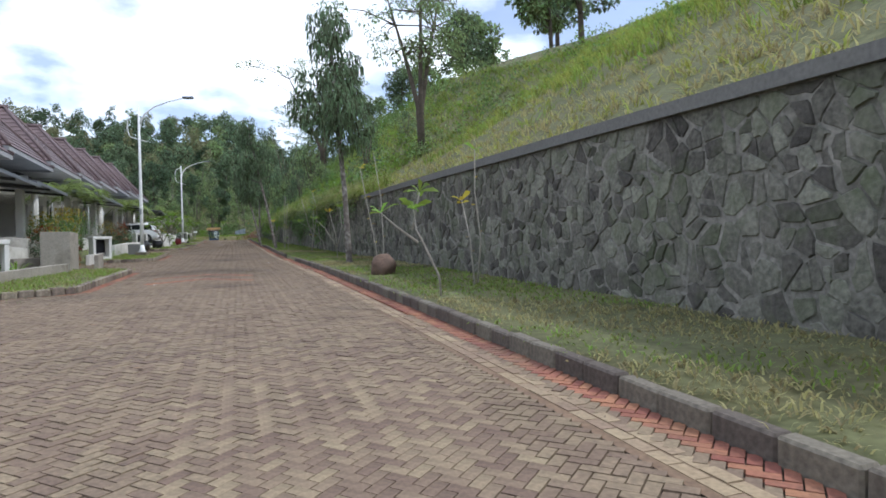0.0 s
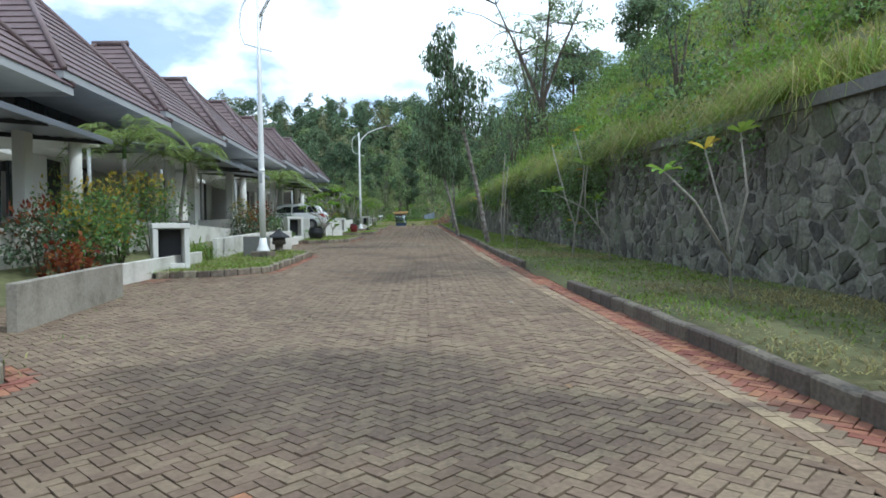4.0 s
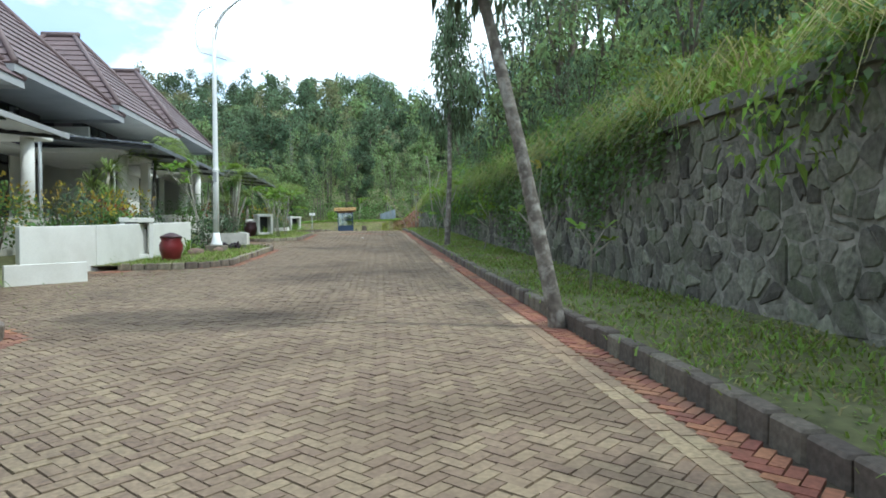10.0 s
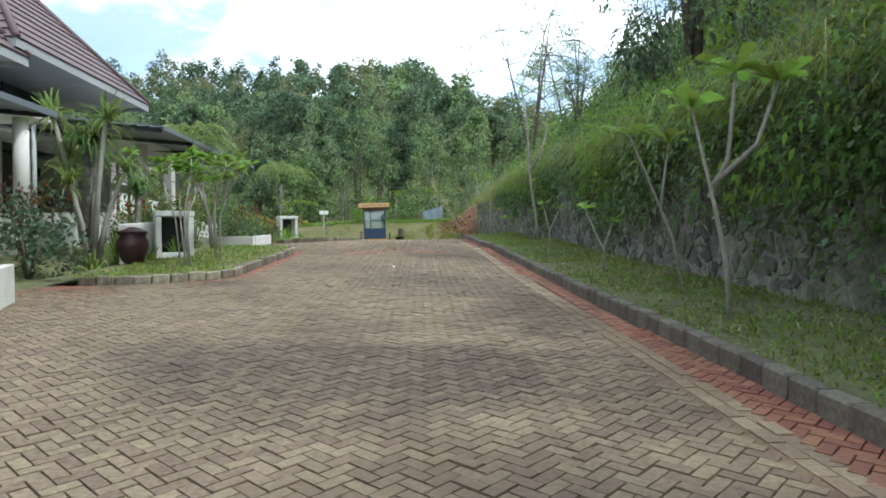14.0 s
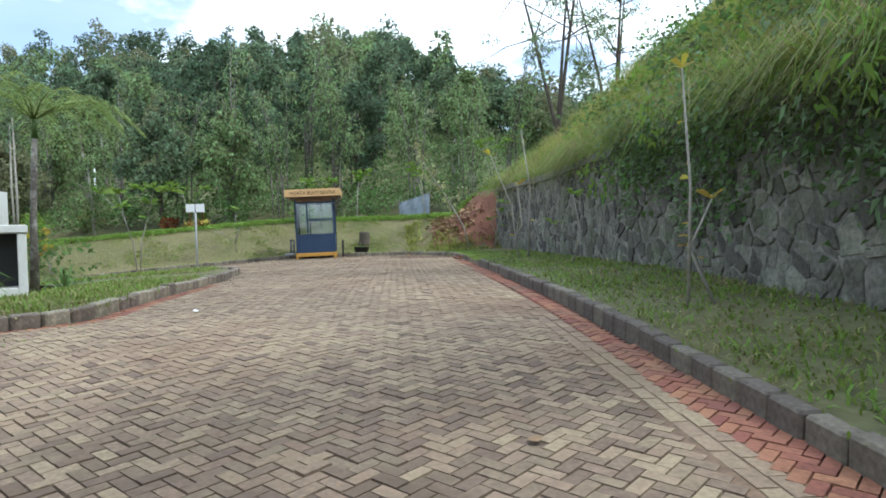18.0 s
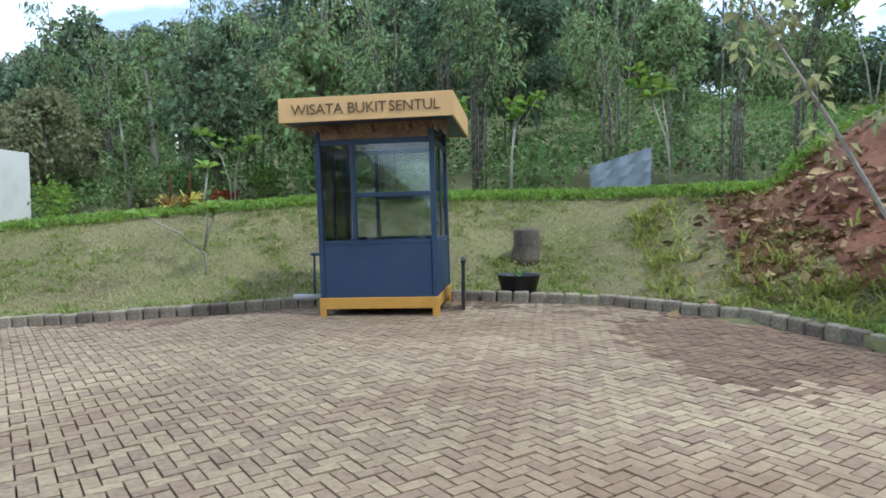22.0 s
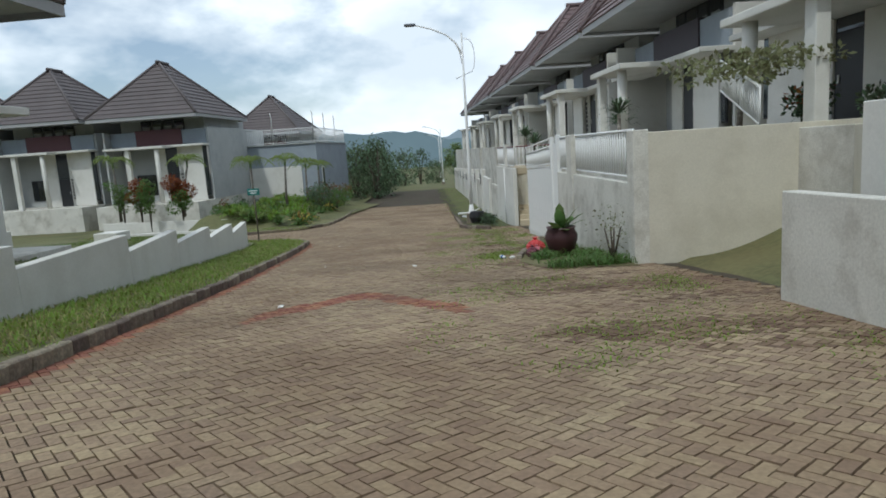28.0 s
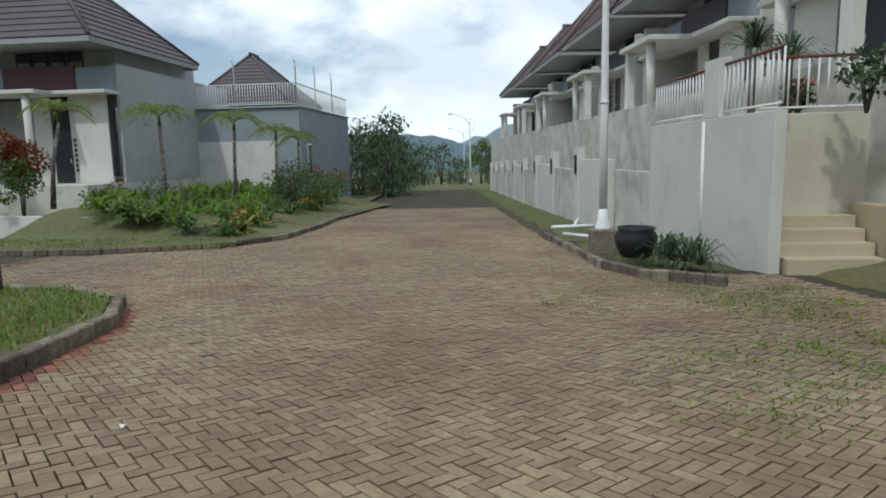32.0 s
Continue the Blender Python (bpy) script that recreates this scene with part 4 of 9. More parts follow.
def hip_roof(house, x0, x1, y0, y1, z, rise, ridge, tile, courses=13):
    xm, ym = (x0 + x1) / 2, (y0 + y1) / 2 - 0.6
    e = [(x0, y0, z), (x1, y0, z), (x1, y1, z), (x0, y1, z)]
    t0, t1 = (xm, ym - ridge / 2, z + rise), (xm, ym + ridge / 2, z + rise)
    for q in ((e[0], e[1], t0, t0), (e[1], e[2], t1, t0), (e[2], e[3], t1, t1), (e[3], e[0], t0, t1)):
        part("roof_slope", add_slope(bmesh.new(), *q, courses), tile, house)
    for p, q in ((e[0], t0), (e[1], t0), (e[2], t1), (e[3], t1)):
        tube("hip_cap", [Vector(p) + Vector((0, 0, 0.05)), Vector(q) + Vector((0, 0, 0.06))], 0.11, tile, house, seg=8)
    tube("ridge_cap", [Vector(t0) + Vector((0, -0.25, 0.08)), Vector(t1) + Vector((0, 0.25, 0.08))], 0.15, tile, house, seg=8)
    box("fascia", x0 + 0.02, y0 + 0.02, z - 0.26, x1 - 0.02, y0 + 0.06, z - 0.012, "fascia", house, bevel=0)
    box("fascia", x0 + 0.02, y1 - 0.06, z - 0.26, x1 - 0.02, y1 - 0.02, z - 0.012, "fascia", house, bevel=0)
    box("fascia", x0 + 0.02, y0 + 0.06, z - 0.26, x0 + 0.06, y1 - 0.06, z - 0.012, "fascia", house, bevel=0)
    box("fascia", x1 - 0.06, y0 + 0.06, z - 0.26, x1 - 0.02, y1 - 0.06, z - 0.012, "fascia", house, bevel=0)
    box("soffit", x0 + 0.06, y0 + 0.06, z - 0.12, x1 - 0.06, y1 - 0.06, z - 0.08, "wallgrey", house, "grey eave soffit", bevel=0)


def house(mirror=False, tile="roof", deep=2.6, panel="dark", label="", lift=0.0, base=3.0, group="", side="white", upper="wallgrey"):
    """A single-storey house with parapet, strip windows and a steep hip roof. Facade along x, street towards -y."""
    W = 8.2
    h = thing("house", (0, 0, 0), label, "house", group)

    def b(name, x0, y0, z0, x1, y1, z1, material, lab="", bevel=0.012, parent=None):
        if mirror:
            x0, x1 = W - x1, W - x0
        return box(name, x0, y0, z0, x1, y1, z1, material, parent or h, lab, bevel)

    c, p, e = 2.55 + lift, 4.0 + lift, 4.95 + lift
    b("plinth", 0.02, -deep - 0.6, -base, W - 0.02, 12.2, 0.0, "white_old")
    b("side_wall", 0, -0.9, 0.003, 0.16, 12.3, p, side, "tall plastered boundary wall")
    b("side_wall", W - 0.16, -0.0, 0.003, W, 12.3, p, side, "tall plastered boundary wall")
    b("rear_wall", 0.17, 12.0, 0.003, W - 0.17, 12.2, p, "white")
    # front wall with recess for the carport
    b("front_wall", 0.17, 1.3, 0.003, 3.6, 1.45, c, "wallgrey", "recessed grey front wall")
    b("front_wall", 3.6, 0.0, 0.003, 4.5, 0.16, c, "white")
    b("front_wall", 5.5, 0.0, 0.003, 5.95, 0.16, c, "white")
    b("front_wall", 5.95, -0.28, 0.003, W - 0.5, -0.1, c, "white", "projecting white feature wall")
    b("partition", 3.45, 0.17, 0.003, 3.6, 1.3, c, "wallgrey")
    door = b("door", 4.5, 0.06, 0.003, 5.5, 0.12, 2.2, "frame", "dark timber front door")
    b("handle", 5.32, 0.02, 1.0, 5.36, 0.055, 1.2, "steel", "", 0.004, door)
    b("transom", 4.5, 0.06, 2.204, 5.5, 0.12, c, "darkglass")
    win = b("window", 1.2, 1.24, 0.5, 2.9, 1.296, 2.2, "frame", "dark framed front window")
    b("pane", 1.26, 1.215, 0.56, 2.02, 1.236, 2.14, "darkglass", "", 0, win)
    b("pane", 2.08, 1.215, 0.56, 2.84, 1.236, 2.14, "darkglass", "", 0, win)
    slit = b("window", W - 0.5, -0.2, 0.3, W - 0.17, -0.12, c, "frame", "tall narrow dark window")
    b("pane", W - 0.46, -0.225, 0.36, W - 0.21, -0.205, c - 0.06, "darkglass", "", 0, slit)
    block = b("vent_block", 5.62, -0.06, 0.5, 5.92, -0.006, 2.3, "white", "perforated vent block screen")
    # dark boxes on the solid block stand in for shade inside its perforations
    for i in range(2):
        for j in range(7):
            b("hole", 5.655 + 0.13 * i, -0.085, 0.56 + 0.245 * j, 5.755 + 0.13 * i, -0.064, 0.73 + 0.245 * j, "frame", "", 0, block)
    # canopy, porch slab and columns
    b("canopy", 0.0, -1.15, c, W, 0.16, c + 0.17, "white", "flat white concrete canopy", 0.02)
    b("porch_slab", 2.2, -deep, c - 0.06, 5.6, -1.155, c + 0.13, "white", "projecting white porch slab", 0.02)
    cx = W - 4.9 if mirror else 4.9
    part("column", add_lathe(bmesh.new(), [(0.17, 0.003), (0.17, c - 0.063)], 16, (cx, -deep + 0.35, 0)), "white", h, "round white column", smooth=True)
    b("pillar", 2.4, -deep + 0.2, 0.003, 2.75, -deep + 0.5, c - 0.063, "white", "square white pillar")
    # parapet
    b("parapet", 0.17, -0.1, c + 0.174, 2.3, 0.1, p - 0.1, "grey", "blue-grey parapet")
    b("parapet", 2.3, -0.16, c + 0.174, 6.1, 0.1, p, panel, "dark parapet panel")
    b("parapet", 6.1, -0.1, c + 0.174, W - 0.165, 0.1, p - 0.1, "grey", "blue-grey parapet")
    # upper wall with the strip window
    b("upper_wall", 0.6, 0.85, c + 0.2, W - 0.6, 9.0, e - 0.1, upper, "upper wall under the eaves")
    for i in range(4):
        x = 2.35 + 0.92 * i
        w = b("window", x, 0.78, p - 0.12, x + 0.86, 0.846, e - 0.14, "frame", "dark clerestory window")
        b("pane", x + 0.06, 0.765, p - 0.06, x + 0.8, 0.779, e - 0.2, "darkglass", "", 0, w)
        b("lower_pane", x + 0.12, 0.752, p - 0.04, x + 0.74, 0.764, p + 0.3, "wallgrey", "", 0, w)
    hip_roof(h, -0.3, W + 0.3, -2.35, 7.9, e, 4.4, 1.3, tile)
    return h


PITCH = 8.2
ROW1 = [15.3 + PITCH * k for k in range(10)]
protos = {}
for k, y in enumerate(ROW1):
    z = float(road_z(-6, y + 4.1)) + 1.05
    key = k % 2
    m = pose(-13.9, y, z, 0, 0, 90)
    if key not in protos:
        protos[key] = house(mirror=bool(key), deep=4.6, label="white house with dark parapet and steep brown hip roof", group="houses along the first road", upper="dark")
        protos[key].matrix_basis = m
    else:
        copy_thing(protos[key], m)

PHI = 6.0
ux, uy = math.cos(radians(PHI)), math.sin(radians(PHI))
protos2 = {}
for k in range(9):
    if k == 0:
        m = pose(-25.7 - PITCH * ux, 124.6 - PITCH * uy, 5.65, 0, 0, PHI)
    else:
        # ridge line of the further houses
        rx, ry = -38.5 - 10.6 * (k - 1) * math.cos(radians(7.9)), 123.1 - 10.6 * (k - 1) * math.sin(radians(7.9))
        m = pose(rx, ry, 4.9, 0, 0, 7.9) @ Matrix.Diagonal((1.07, 1, 1, 1)) @ pose(-4.1, -1.55, 0)
    if k % 2 not in protos2:
        protos2[k % 2] = house(mirror=(k % 2 == 1), deep=2.8, base=6.0, label="white house with dark parapet and brown hip roof", group="houses along the second road")
        protos2[k % 2].matrix_basis = m
    else:
        copy_thing(protos2[k % 2], m)

lh = house(mirror=False, tile="roof_grey", deep=2.4, panel="maroon", lift=1.7, label="house with maroon parapet and grey-brown hip roof", group="houses beside the side street", side="wallgrey")
lh.matrix_basis = pose(-72.4, 82.3, 2.3, 0, 0, 90)
copy_thing(lh, pose(-72.4, 73.0, 2.4, 0, 0, 90))
copy_thing(lh, pose(-72.4, 64.0, 2.5, 0, 0, 90))
copy_thing(lh, pose(-98, 82.3, 1.6, 0, 0, 90))
nh = house(mirror=True, tile="roof_grey", deep=1.2, panel="maroon", lift=0.2, label="white house beside the stepped garden wall", group="houses beside the side street")
nh.matrix_basis = pose(-34.2, 103.6, 3.4, 0, 0, -90)
copy_thing(nh, pose(-34.2, 95.2, 3.6, 0, 0, -90))


# ---- street lamps ----
def street_lamp(x, y, z, rz, lab="white street lamp with curved arm and flat head", tall=1.0):
    """Arm along local +x."""
    s = thing("street_lamp", (x, y, z), lab, "street lamp", "street lamps", rz=rz)
    box("footing", -0.28, -0.28, -0.3, 0.28, 0.28, 0.22, "kerb", s, "concrete footing block", 0.02)
    part("base_flange", add_lathe(bmesh.new(), [(0.20, 0.223), (0.19, 0.26), (0.13, 0.4), (0.10, 0.62)], 14), "steel", s, smooth=True)
    tube("pole", [(0, 0, 0.6), (0, 0, 2.6), (0, 0, 5.0), (0, 0, 8.3)], [0.095, 0.09, 0.07, 0.05], "steel", s, seg=14)
    box("hatch", -0.06, -0.11, 2.3, 0.06, -0.075, 2.62, "fascia", s, bevel=0.004)
    tube("collar", [(0, 0, 2.66), (0, 0, 2.72)], 0.105, "steel", s, seg=14)
    tube("arm", [(0, 0, 7.35), (0.3, 0, 7.85), (0.8, 0, 8.25), (1.6, 0, 8.55), (2.45, 0, 8.75)], [0.045, 0.042, 0.04, 0.036, 0.03], "steel", s)
    tube("brace", [(0.03, 0, 6.9), (0.15, 0, 7.5), (0.45, 0, 8.0), (0.8, 0, 8.25)], 0.025, "steel", s)
    tube("hoop", [(0, 0, 8.1)] + [(-0.3 - 0.32 * math.sin(a), 0, 7.25 + 0.75 * math.cos(a)) for a in np.linspace(0.3, 2.6, 9)] + [(0, 0, 6.45), (0.42, 0, 6.32)],
         0.022, "steel", s)
    head = part("lamp_head", add_box(bmesh.new(), 2.35, -0.13, 8.71, 2.95, 0.13, 8.81, 0.03, pose(0, 0, 0)), "louver", s, "dark flat lamp head")
    box("lens", 2.45, -0.09, 8.69, 2.88, 0.09, 8.712, "fascia", head, "pale lens", 0)
    s.scale = (1, 1, tall)
    return s


street_lamp(-5.0, 38.4, float(road_z(-5, 38.4)) + 0.1, -12)
street_lamp(-5.35, 72.4, float(road_z(-5, 72.4)) + 0.1, -8)
street_lamp(-57.4, 111.55, float(road_z(-57, 111)) + 0.25, -85, tall=1.17)
for x, y in ((-132, 104.0), (-163, 101.0)):
    street_lamp(x, y, float(road_z(x, 107)) + 0.15, -85, tall=1.1)

# ---- kiosk ----
kio = thing("kiosk", (-3.52, 116.72, 5.10), "dark blue ticket kiosk with yellow base and yellow roof sign", "kiosk", rz=3.0)
kio.matrix_basis = pose(-3.53, 116.82, 5.10, 0, -1.3, 3.0) @ Matrix.Diagonal((1, 1, 0.985, 1))
KW, KD = 0.8, 1.5      # half width, depth
for x0 in (-KW, KW - 0.09):
    for y0 in (0.0, KD - 0.09):
        box("leg", x0, y0, 0.0, x0 + 0.09, y0 + 0.09, 0.11, "kyellow", kio, "yellow foot", 0.006)
        box("post", x0 + 0.012, y0 + 0.012, 0.262, x0 + 0.082, y0 + 0.082, 2.56, "kblue", kio, bevel=0.006)
box("skirt", -KW, 0.0, 0.11, KW, 0.04, 0.26, "kyellow", kio, "yellow skirt board with scuffs", 0.005)
box("skirt", -KW, KD - 0.04, 0.11, KW, KD, 0.26, "kyellow", kio, bevel=0.005)
box("skirt", -KW, 0.042, 0.11, -KW + 0.04, KD - 0.042, 0.26, "kyellow", kio, bevel=0.005)
box("skirt", KW - 0.04, 0.042, 0.11, KW, KD - 0.042, 0.26, "kyellow", kio, bevel=0.005)
box("floor_board", -KW + 0.05, 0.05, 0.16, KW - 0.05, KD - 0.05, 0.2, "kblue", kio, bevel=0)
box("front_panel", -KW + 0.085, 0.02, 0.263, KW - 0.085, 0.055, 0.97, "kblue", kio, "blue lower panel", 0.004)
box("back_panel", -KW + 0.085, KD - 0.055, 0.263, KW - 0.085, KD - 0.02, 0.97, "kblue", kio, bevel=0.004)
for x0 in (-KW + 0.02, KW - 0.055):
    box("side_panel", x0, 0.085, 0.263, x0 + 0.035, KD - 0.085, 0.97, "kblue", kio, bevel=0.004)
for y0 in (0.02, KD - 0.06):
    box("rail", -KW + 0.085, y0, 0.974, KW - 0.085, y0 + 0.04, 1.03, "kblue", kio, bevel=0.004)
    box("rail", -KW + 0.085, y0, 2.30, KW - 0.085, y0 + 0.04, 2.37, "kblue", kio, bevel=0.004)
    box("mullion", -0.32, y0, 1.034, -0.26, y0 + 0.04, 2.296, "kblue", kio, bevel=0.004)
    box("cross_bar", -0.256, y0, 1.60, KW - 0.085, y0 + 0.04, 1.66, "kblue", kio, bevel=0.004)
    box("header", -KW + 0.085, y0, 2.374, KW - 0.085, y0 + 0.03, 2.54, "peel", kio, "bare peeling plywood header", 0.002)
for x0 in (-KW + 0.02, KW - 0.06):
    box("rail", x0, 0.085, 0.974, x0 + 0.04, KD - 0.085, 1.03, "kblue", kio, bevel=0.004)
    box("rail", x0, 0.085, 2.30, x0 + 0.04, KD - 0.085, 2.37, "kblue", kio, bevel=0.004)
    box("mullion", x0, 0.72, 1.034, x0 + 0.04, 0.78, 2.296, "kblue", kio, bevel=0.004)
for y0 in (0.035, KD - 0.05):
    for xa, xb, za, zb in ((-KW + 0.08, -0.32, 1.03, 2.3), (-0.26, KW - 0.08, 1.66, 2.3), (-0.26, KW - 0.08, 1.03, 1.60)):
        box("pane", xa, y0, za, xb, y0 + 0.006, zb, "glass", kio, "clear dusty glass pane", 0).visible_shadow = False
for x0 in (-KW + 0.035, KW - 0.041):
    for ya, yb in ((0.08, 0.72), (0.78, KD - 0.08)):
        box("pane", x0, ya, 1.03, x0 + 0.006, yb, 2.3, "glass", kio, "clear dusty glass pane", 0).visible_shadow = False
box("counter", -KW + 0.1, 0.09, 0.93, KW - 0.1, 0.45, 0.96, "kblue", kio, bevel=0.004)
RX, RY0, RY1 = 1.10, -0.42, KD + 0.35
box("roof_deck", -RX + 0.03, RY0 + 0.03, 2.56, RX - 0.03, RY1 - 0.03, 2.62, "kblue", kio, "dark underside of the roof", 0)
for nm, q in (("fascia_board", (-RX, RY0, 2.555, RX, RY0 + 0.028, 2.86)), ("fascia_board", (-RX, RY1 - 0.028, 2.555, RX, RY1, 2.86)),
              ("fascia_board", (-RX, RY0 + 0.03, 2.555, -RX + 0.028, RY1 - 0.03, 2.86)), ("fascia_board", (RX - 0.028, RY0 + 0.03, 2.555, RX, RY1 - 0.03, 2.86))):
    sign = box(nm, *q, "kfascia", kio, "yellow roof sign board", 0.004)
for i in range(26):
    x = -0.95 + 0.075 * i + rng.uniform(-0.03, 0.03)
    L = rng.uniform(0.05, 0.16) * (2.2 if i > 23 else 1)
    bm = bmesh.new()
    v = [bm.verts.new(p) for p in ((x, -0.05 - rng.uniform(0, 0.2), 2.555), (x + 0.09, -0.1, 2.555), (x + 0.07, -0.12, 2.555 - L), (x + 0.02, -0.1 - rng.uniform(0, 0.1), 2.555 - L * 0.8))]
    bm.faces.new(v)
    part("peeling_strip", bm, "peel", kio)
for word, x in (("WISATA", -0.60), ("BUKIT", 0.03), ("SENTUL", 0.62)):
    cu = bpy.data.curves.new("sign_text", "FONT")
    cu.body, cu.size, cu.extrude, cu.align_x = word, 0.185, 0.004, "CENTER"
    cu.space_character = 0.96
    txt = new("lettering", cu)
    me = bpy.data.meshes.new_from_object(txt.evaluated_get(bpy.context.evaluated_depsgraph_get()))
    bpy.data.objects.remove(txt)
    me.materials.clear()
    me.materials.append(M["letter"])
    lt = new("lettering", me)
    lt.parent = kio
    lt.matrix_basis = pose(x, RY0 - 0.006, 2.645, 90, 0, 0)
    lt["label"] = "brown lettering " + word

bench = thing("kiosk_bench", (-4.62, 117.7, 5.14), "dark blue metal stand beside the kiosk", "stand", rz=3)
for x0 in (-0.06, 0.06):
    for y0 in (-0.22, 0.22):
        tube("leg", [(x0, y0, 0.0), (x0, y0, 0.72)], 0.018, "kblue", bench, seg=6)
box("top", -0.1, -0.26, 0.722, 0.1, 0.26, 0.76, "kblue", bench, bevel=0.004)
crate = thing("slatted_crate", (-2.52, 117.55, 5.12), "black slatted plastic crate leaning by the kiosk", "crate", rz=8)
for i in range(7):
    box("slat", -0.02 + 0.0, -0.25 + 0.075 * i, 0.02, 0.03, -0.2 + 0.075 * i, 0.66, "black", crate, bevel=0.004)
box("rim", -0.03, -0.27, 0.662, 0.04, 0.3, 0.70, "black", crate, bevel=0.004)
tube("pipe", [(0, 0, 0), (0.42, 0.05, 0.0)], 0.045, "fascia", thing("pipe_offcut", (-4.85, 117.15, 5.30), "grey pipe offcut lying by the kerb", "pipe"))


# ---- walls, planters, gates ----
def slab(name, p0, p1, z0, z1, th, material, parent=None, label="", bevel=0.012, z1b=None):
    """Upright wall slab from p0 to p1; z1b: another height at the far end."""
    a, b = Vector(p0), Vector(p1)
    L = (b - a).length
    bm = add_box(bmesh.new(), 0, -th / 2, z0, L, th / 2, z1, bevel)
    if z1b is not None:
        for v in bm.verts:
            if v.co.z > (z0 + z1) / 2:
                v.co.z += (z1b - z1) * v.co.x / L
    d = b - a
    return part(name, bm, material, parent, label, local=pose(a.x, a.y, 0, 0, 0, math.degrees(math.atan2(d.y, d.x))))


def railing(parent, p0, p1, z, high=0.95, material="steel", step=0.165, slope=0.0, top=None):
    a, b = Vector((*p0, z)), Vector((*p1, z + slope))
    L = (b - a).length
    d = (b - a) / L
    n = max(2, int(L / step))
    up = Vector((0, 0, high))
    tube("top_rail", [a + up, b + up], 0.032, top or material, parent, seg=6)
    tube("bottom_rail", [a + Vector((0, 0, 0.1)), b + Vector((0, 0, 0.1))], 0.024, material, parent, seg=6)
    me = None
    for i in range(n + 1):
        p = a + d * (L * i / n)
        if me is None:
            ob = tube("baluster", [(0, 0, 0.1), (0, 0, high)], 0.019, material, parent, seg=6)
            me = ob.data
        else:
            ob = new("baluster", me)
            ob.parent = parent
        ob.location = p


def low_wall(pts, high, material="white_old", th=0.14, label="low white garden wall", below=0.6, name="garden_wall"):
    w = thing(name, (0, 0, 0), label, "wall")
    for (xa, ya), (xb, yb) in zip(pts, pts[1:]):
        za, zb = float(road_z(xa, ya)), float(road_z(xb, yb))
        slab("wall_panel", (xa, ya), (xb, yb), min(za, zb) - below, za + high, th, material, w, z1b=zb + high)
    return w


def letter_box(x, y, z, lab="white concrete letter post with a dark recess"):
    """Small boundary pillar with an opening on the street side."""
    s = thing("meter_box", (x, y, z), lab, "meter box", "meter boxes", rz=-62)
    box("side", -0.35, -0.42, 0, 0.35, -0.30, 1.0, "white", s)
    box("side", -0.35, 0.30, 0, 0.35, 0.42, 1.0, "white", s)
    box("top", -0.37, -0.44, 1.003, 0.37, 0.44, 1.13, "white", s)
    box("back", -0.35, -0.297, 0, -0.25, 0.297, 1.0, "frame", s, "dark recess")
    box("foot", -0.249, -0.297, 0, 0.35, 0.297, 0.14, "white", s)
    return s


# gardens of the first row
low_wall([(-7.2, 24.4), (-6.1, 26.6)], 0.6, "oldwall", label="stained low wall piece before the first garden")
low_wall([(-5.9, 18.3), (-5.7, 20.6), (-5.4, 23.4)], 0.42, "oldwall", label="weathered low garden wall with rusty stains")
low_wall([(-5.1, 26.6), (-5.6, 30.4)], 0.6, "oldwall")
low_wall([(-7.4, 16.6), (-7.2, 20.4), (-7.1, 23.6)], 0.72, "oldwall", label="taller mouldy cement wall behind the planting bed")
low_wall([(-6.5, 32.2), (-6.3, 36.6)], 0.45)
low_wall([(-6.4, 38.2), (-6.5, 44.0), (-5.6, 45.3), (-6.6, 46.2)], 0.75)
low_wall([(-6.5, 47.5), (-6.1, 50.6)], 0.35, "white")
low_wall([(-6.7, 54.2), (-6.4, 60.2)], 0.5, "white")
low_wall([(-11.4, 59.2), (-7.3, 59.35)], 1.28, "white", label="white side wall between the planting bed and the driveway")
low_wall([(-7.0, 63.4), (-5.9, 64.3)], 0.4, "white", label="low white wall beside the driveway")
low_wall([(-7.7, 65.2), (-6.9, 67.0), (-6.5, 69.6), (-6.0, 71.6)], 1.1, "white")
low_wall([(-7.4, 77.8), (-5.4, 77.6), (-6.2, 79.8)], 0.55)
low_wall([(-6.9, 84.8), (-6.7, 87.6)], 1.0, "white")
low_wall([(-9.4, 94.9), (-6.4, 94.2), (-6.5, 97.0)], 0.38, "white")
post = thing("gate_pillar", (-5.9, 24.9, float(road_z(-5, 24.9)) + 0.3), "weathered white gate pillar", "pillar")
box("shaft", -0.45, -0.6, -0.4, 0.45, 0.6, 1.15, "oldwall", post)
for x, y, dz in ((-6.75, 20.9, 0.1), (-6.45, 34.9, 0.12), (-6.9, 52.4, 0.2), (-6.75, 69.2, 0.12), (-6.3, 86.2, 0.12), (-6.65, 101.2, 0.12)):
    letter_box(x, y, float(road_z(-6, y)) + dz)


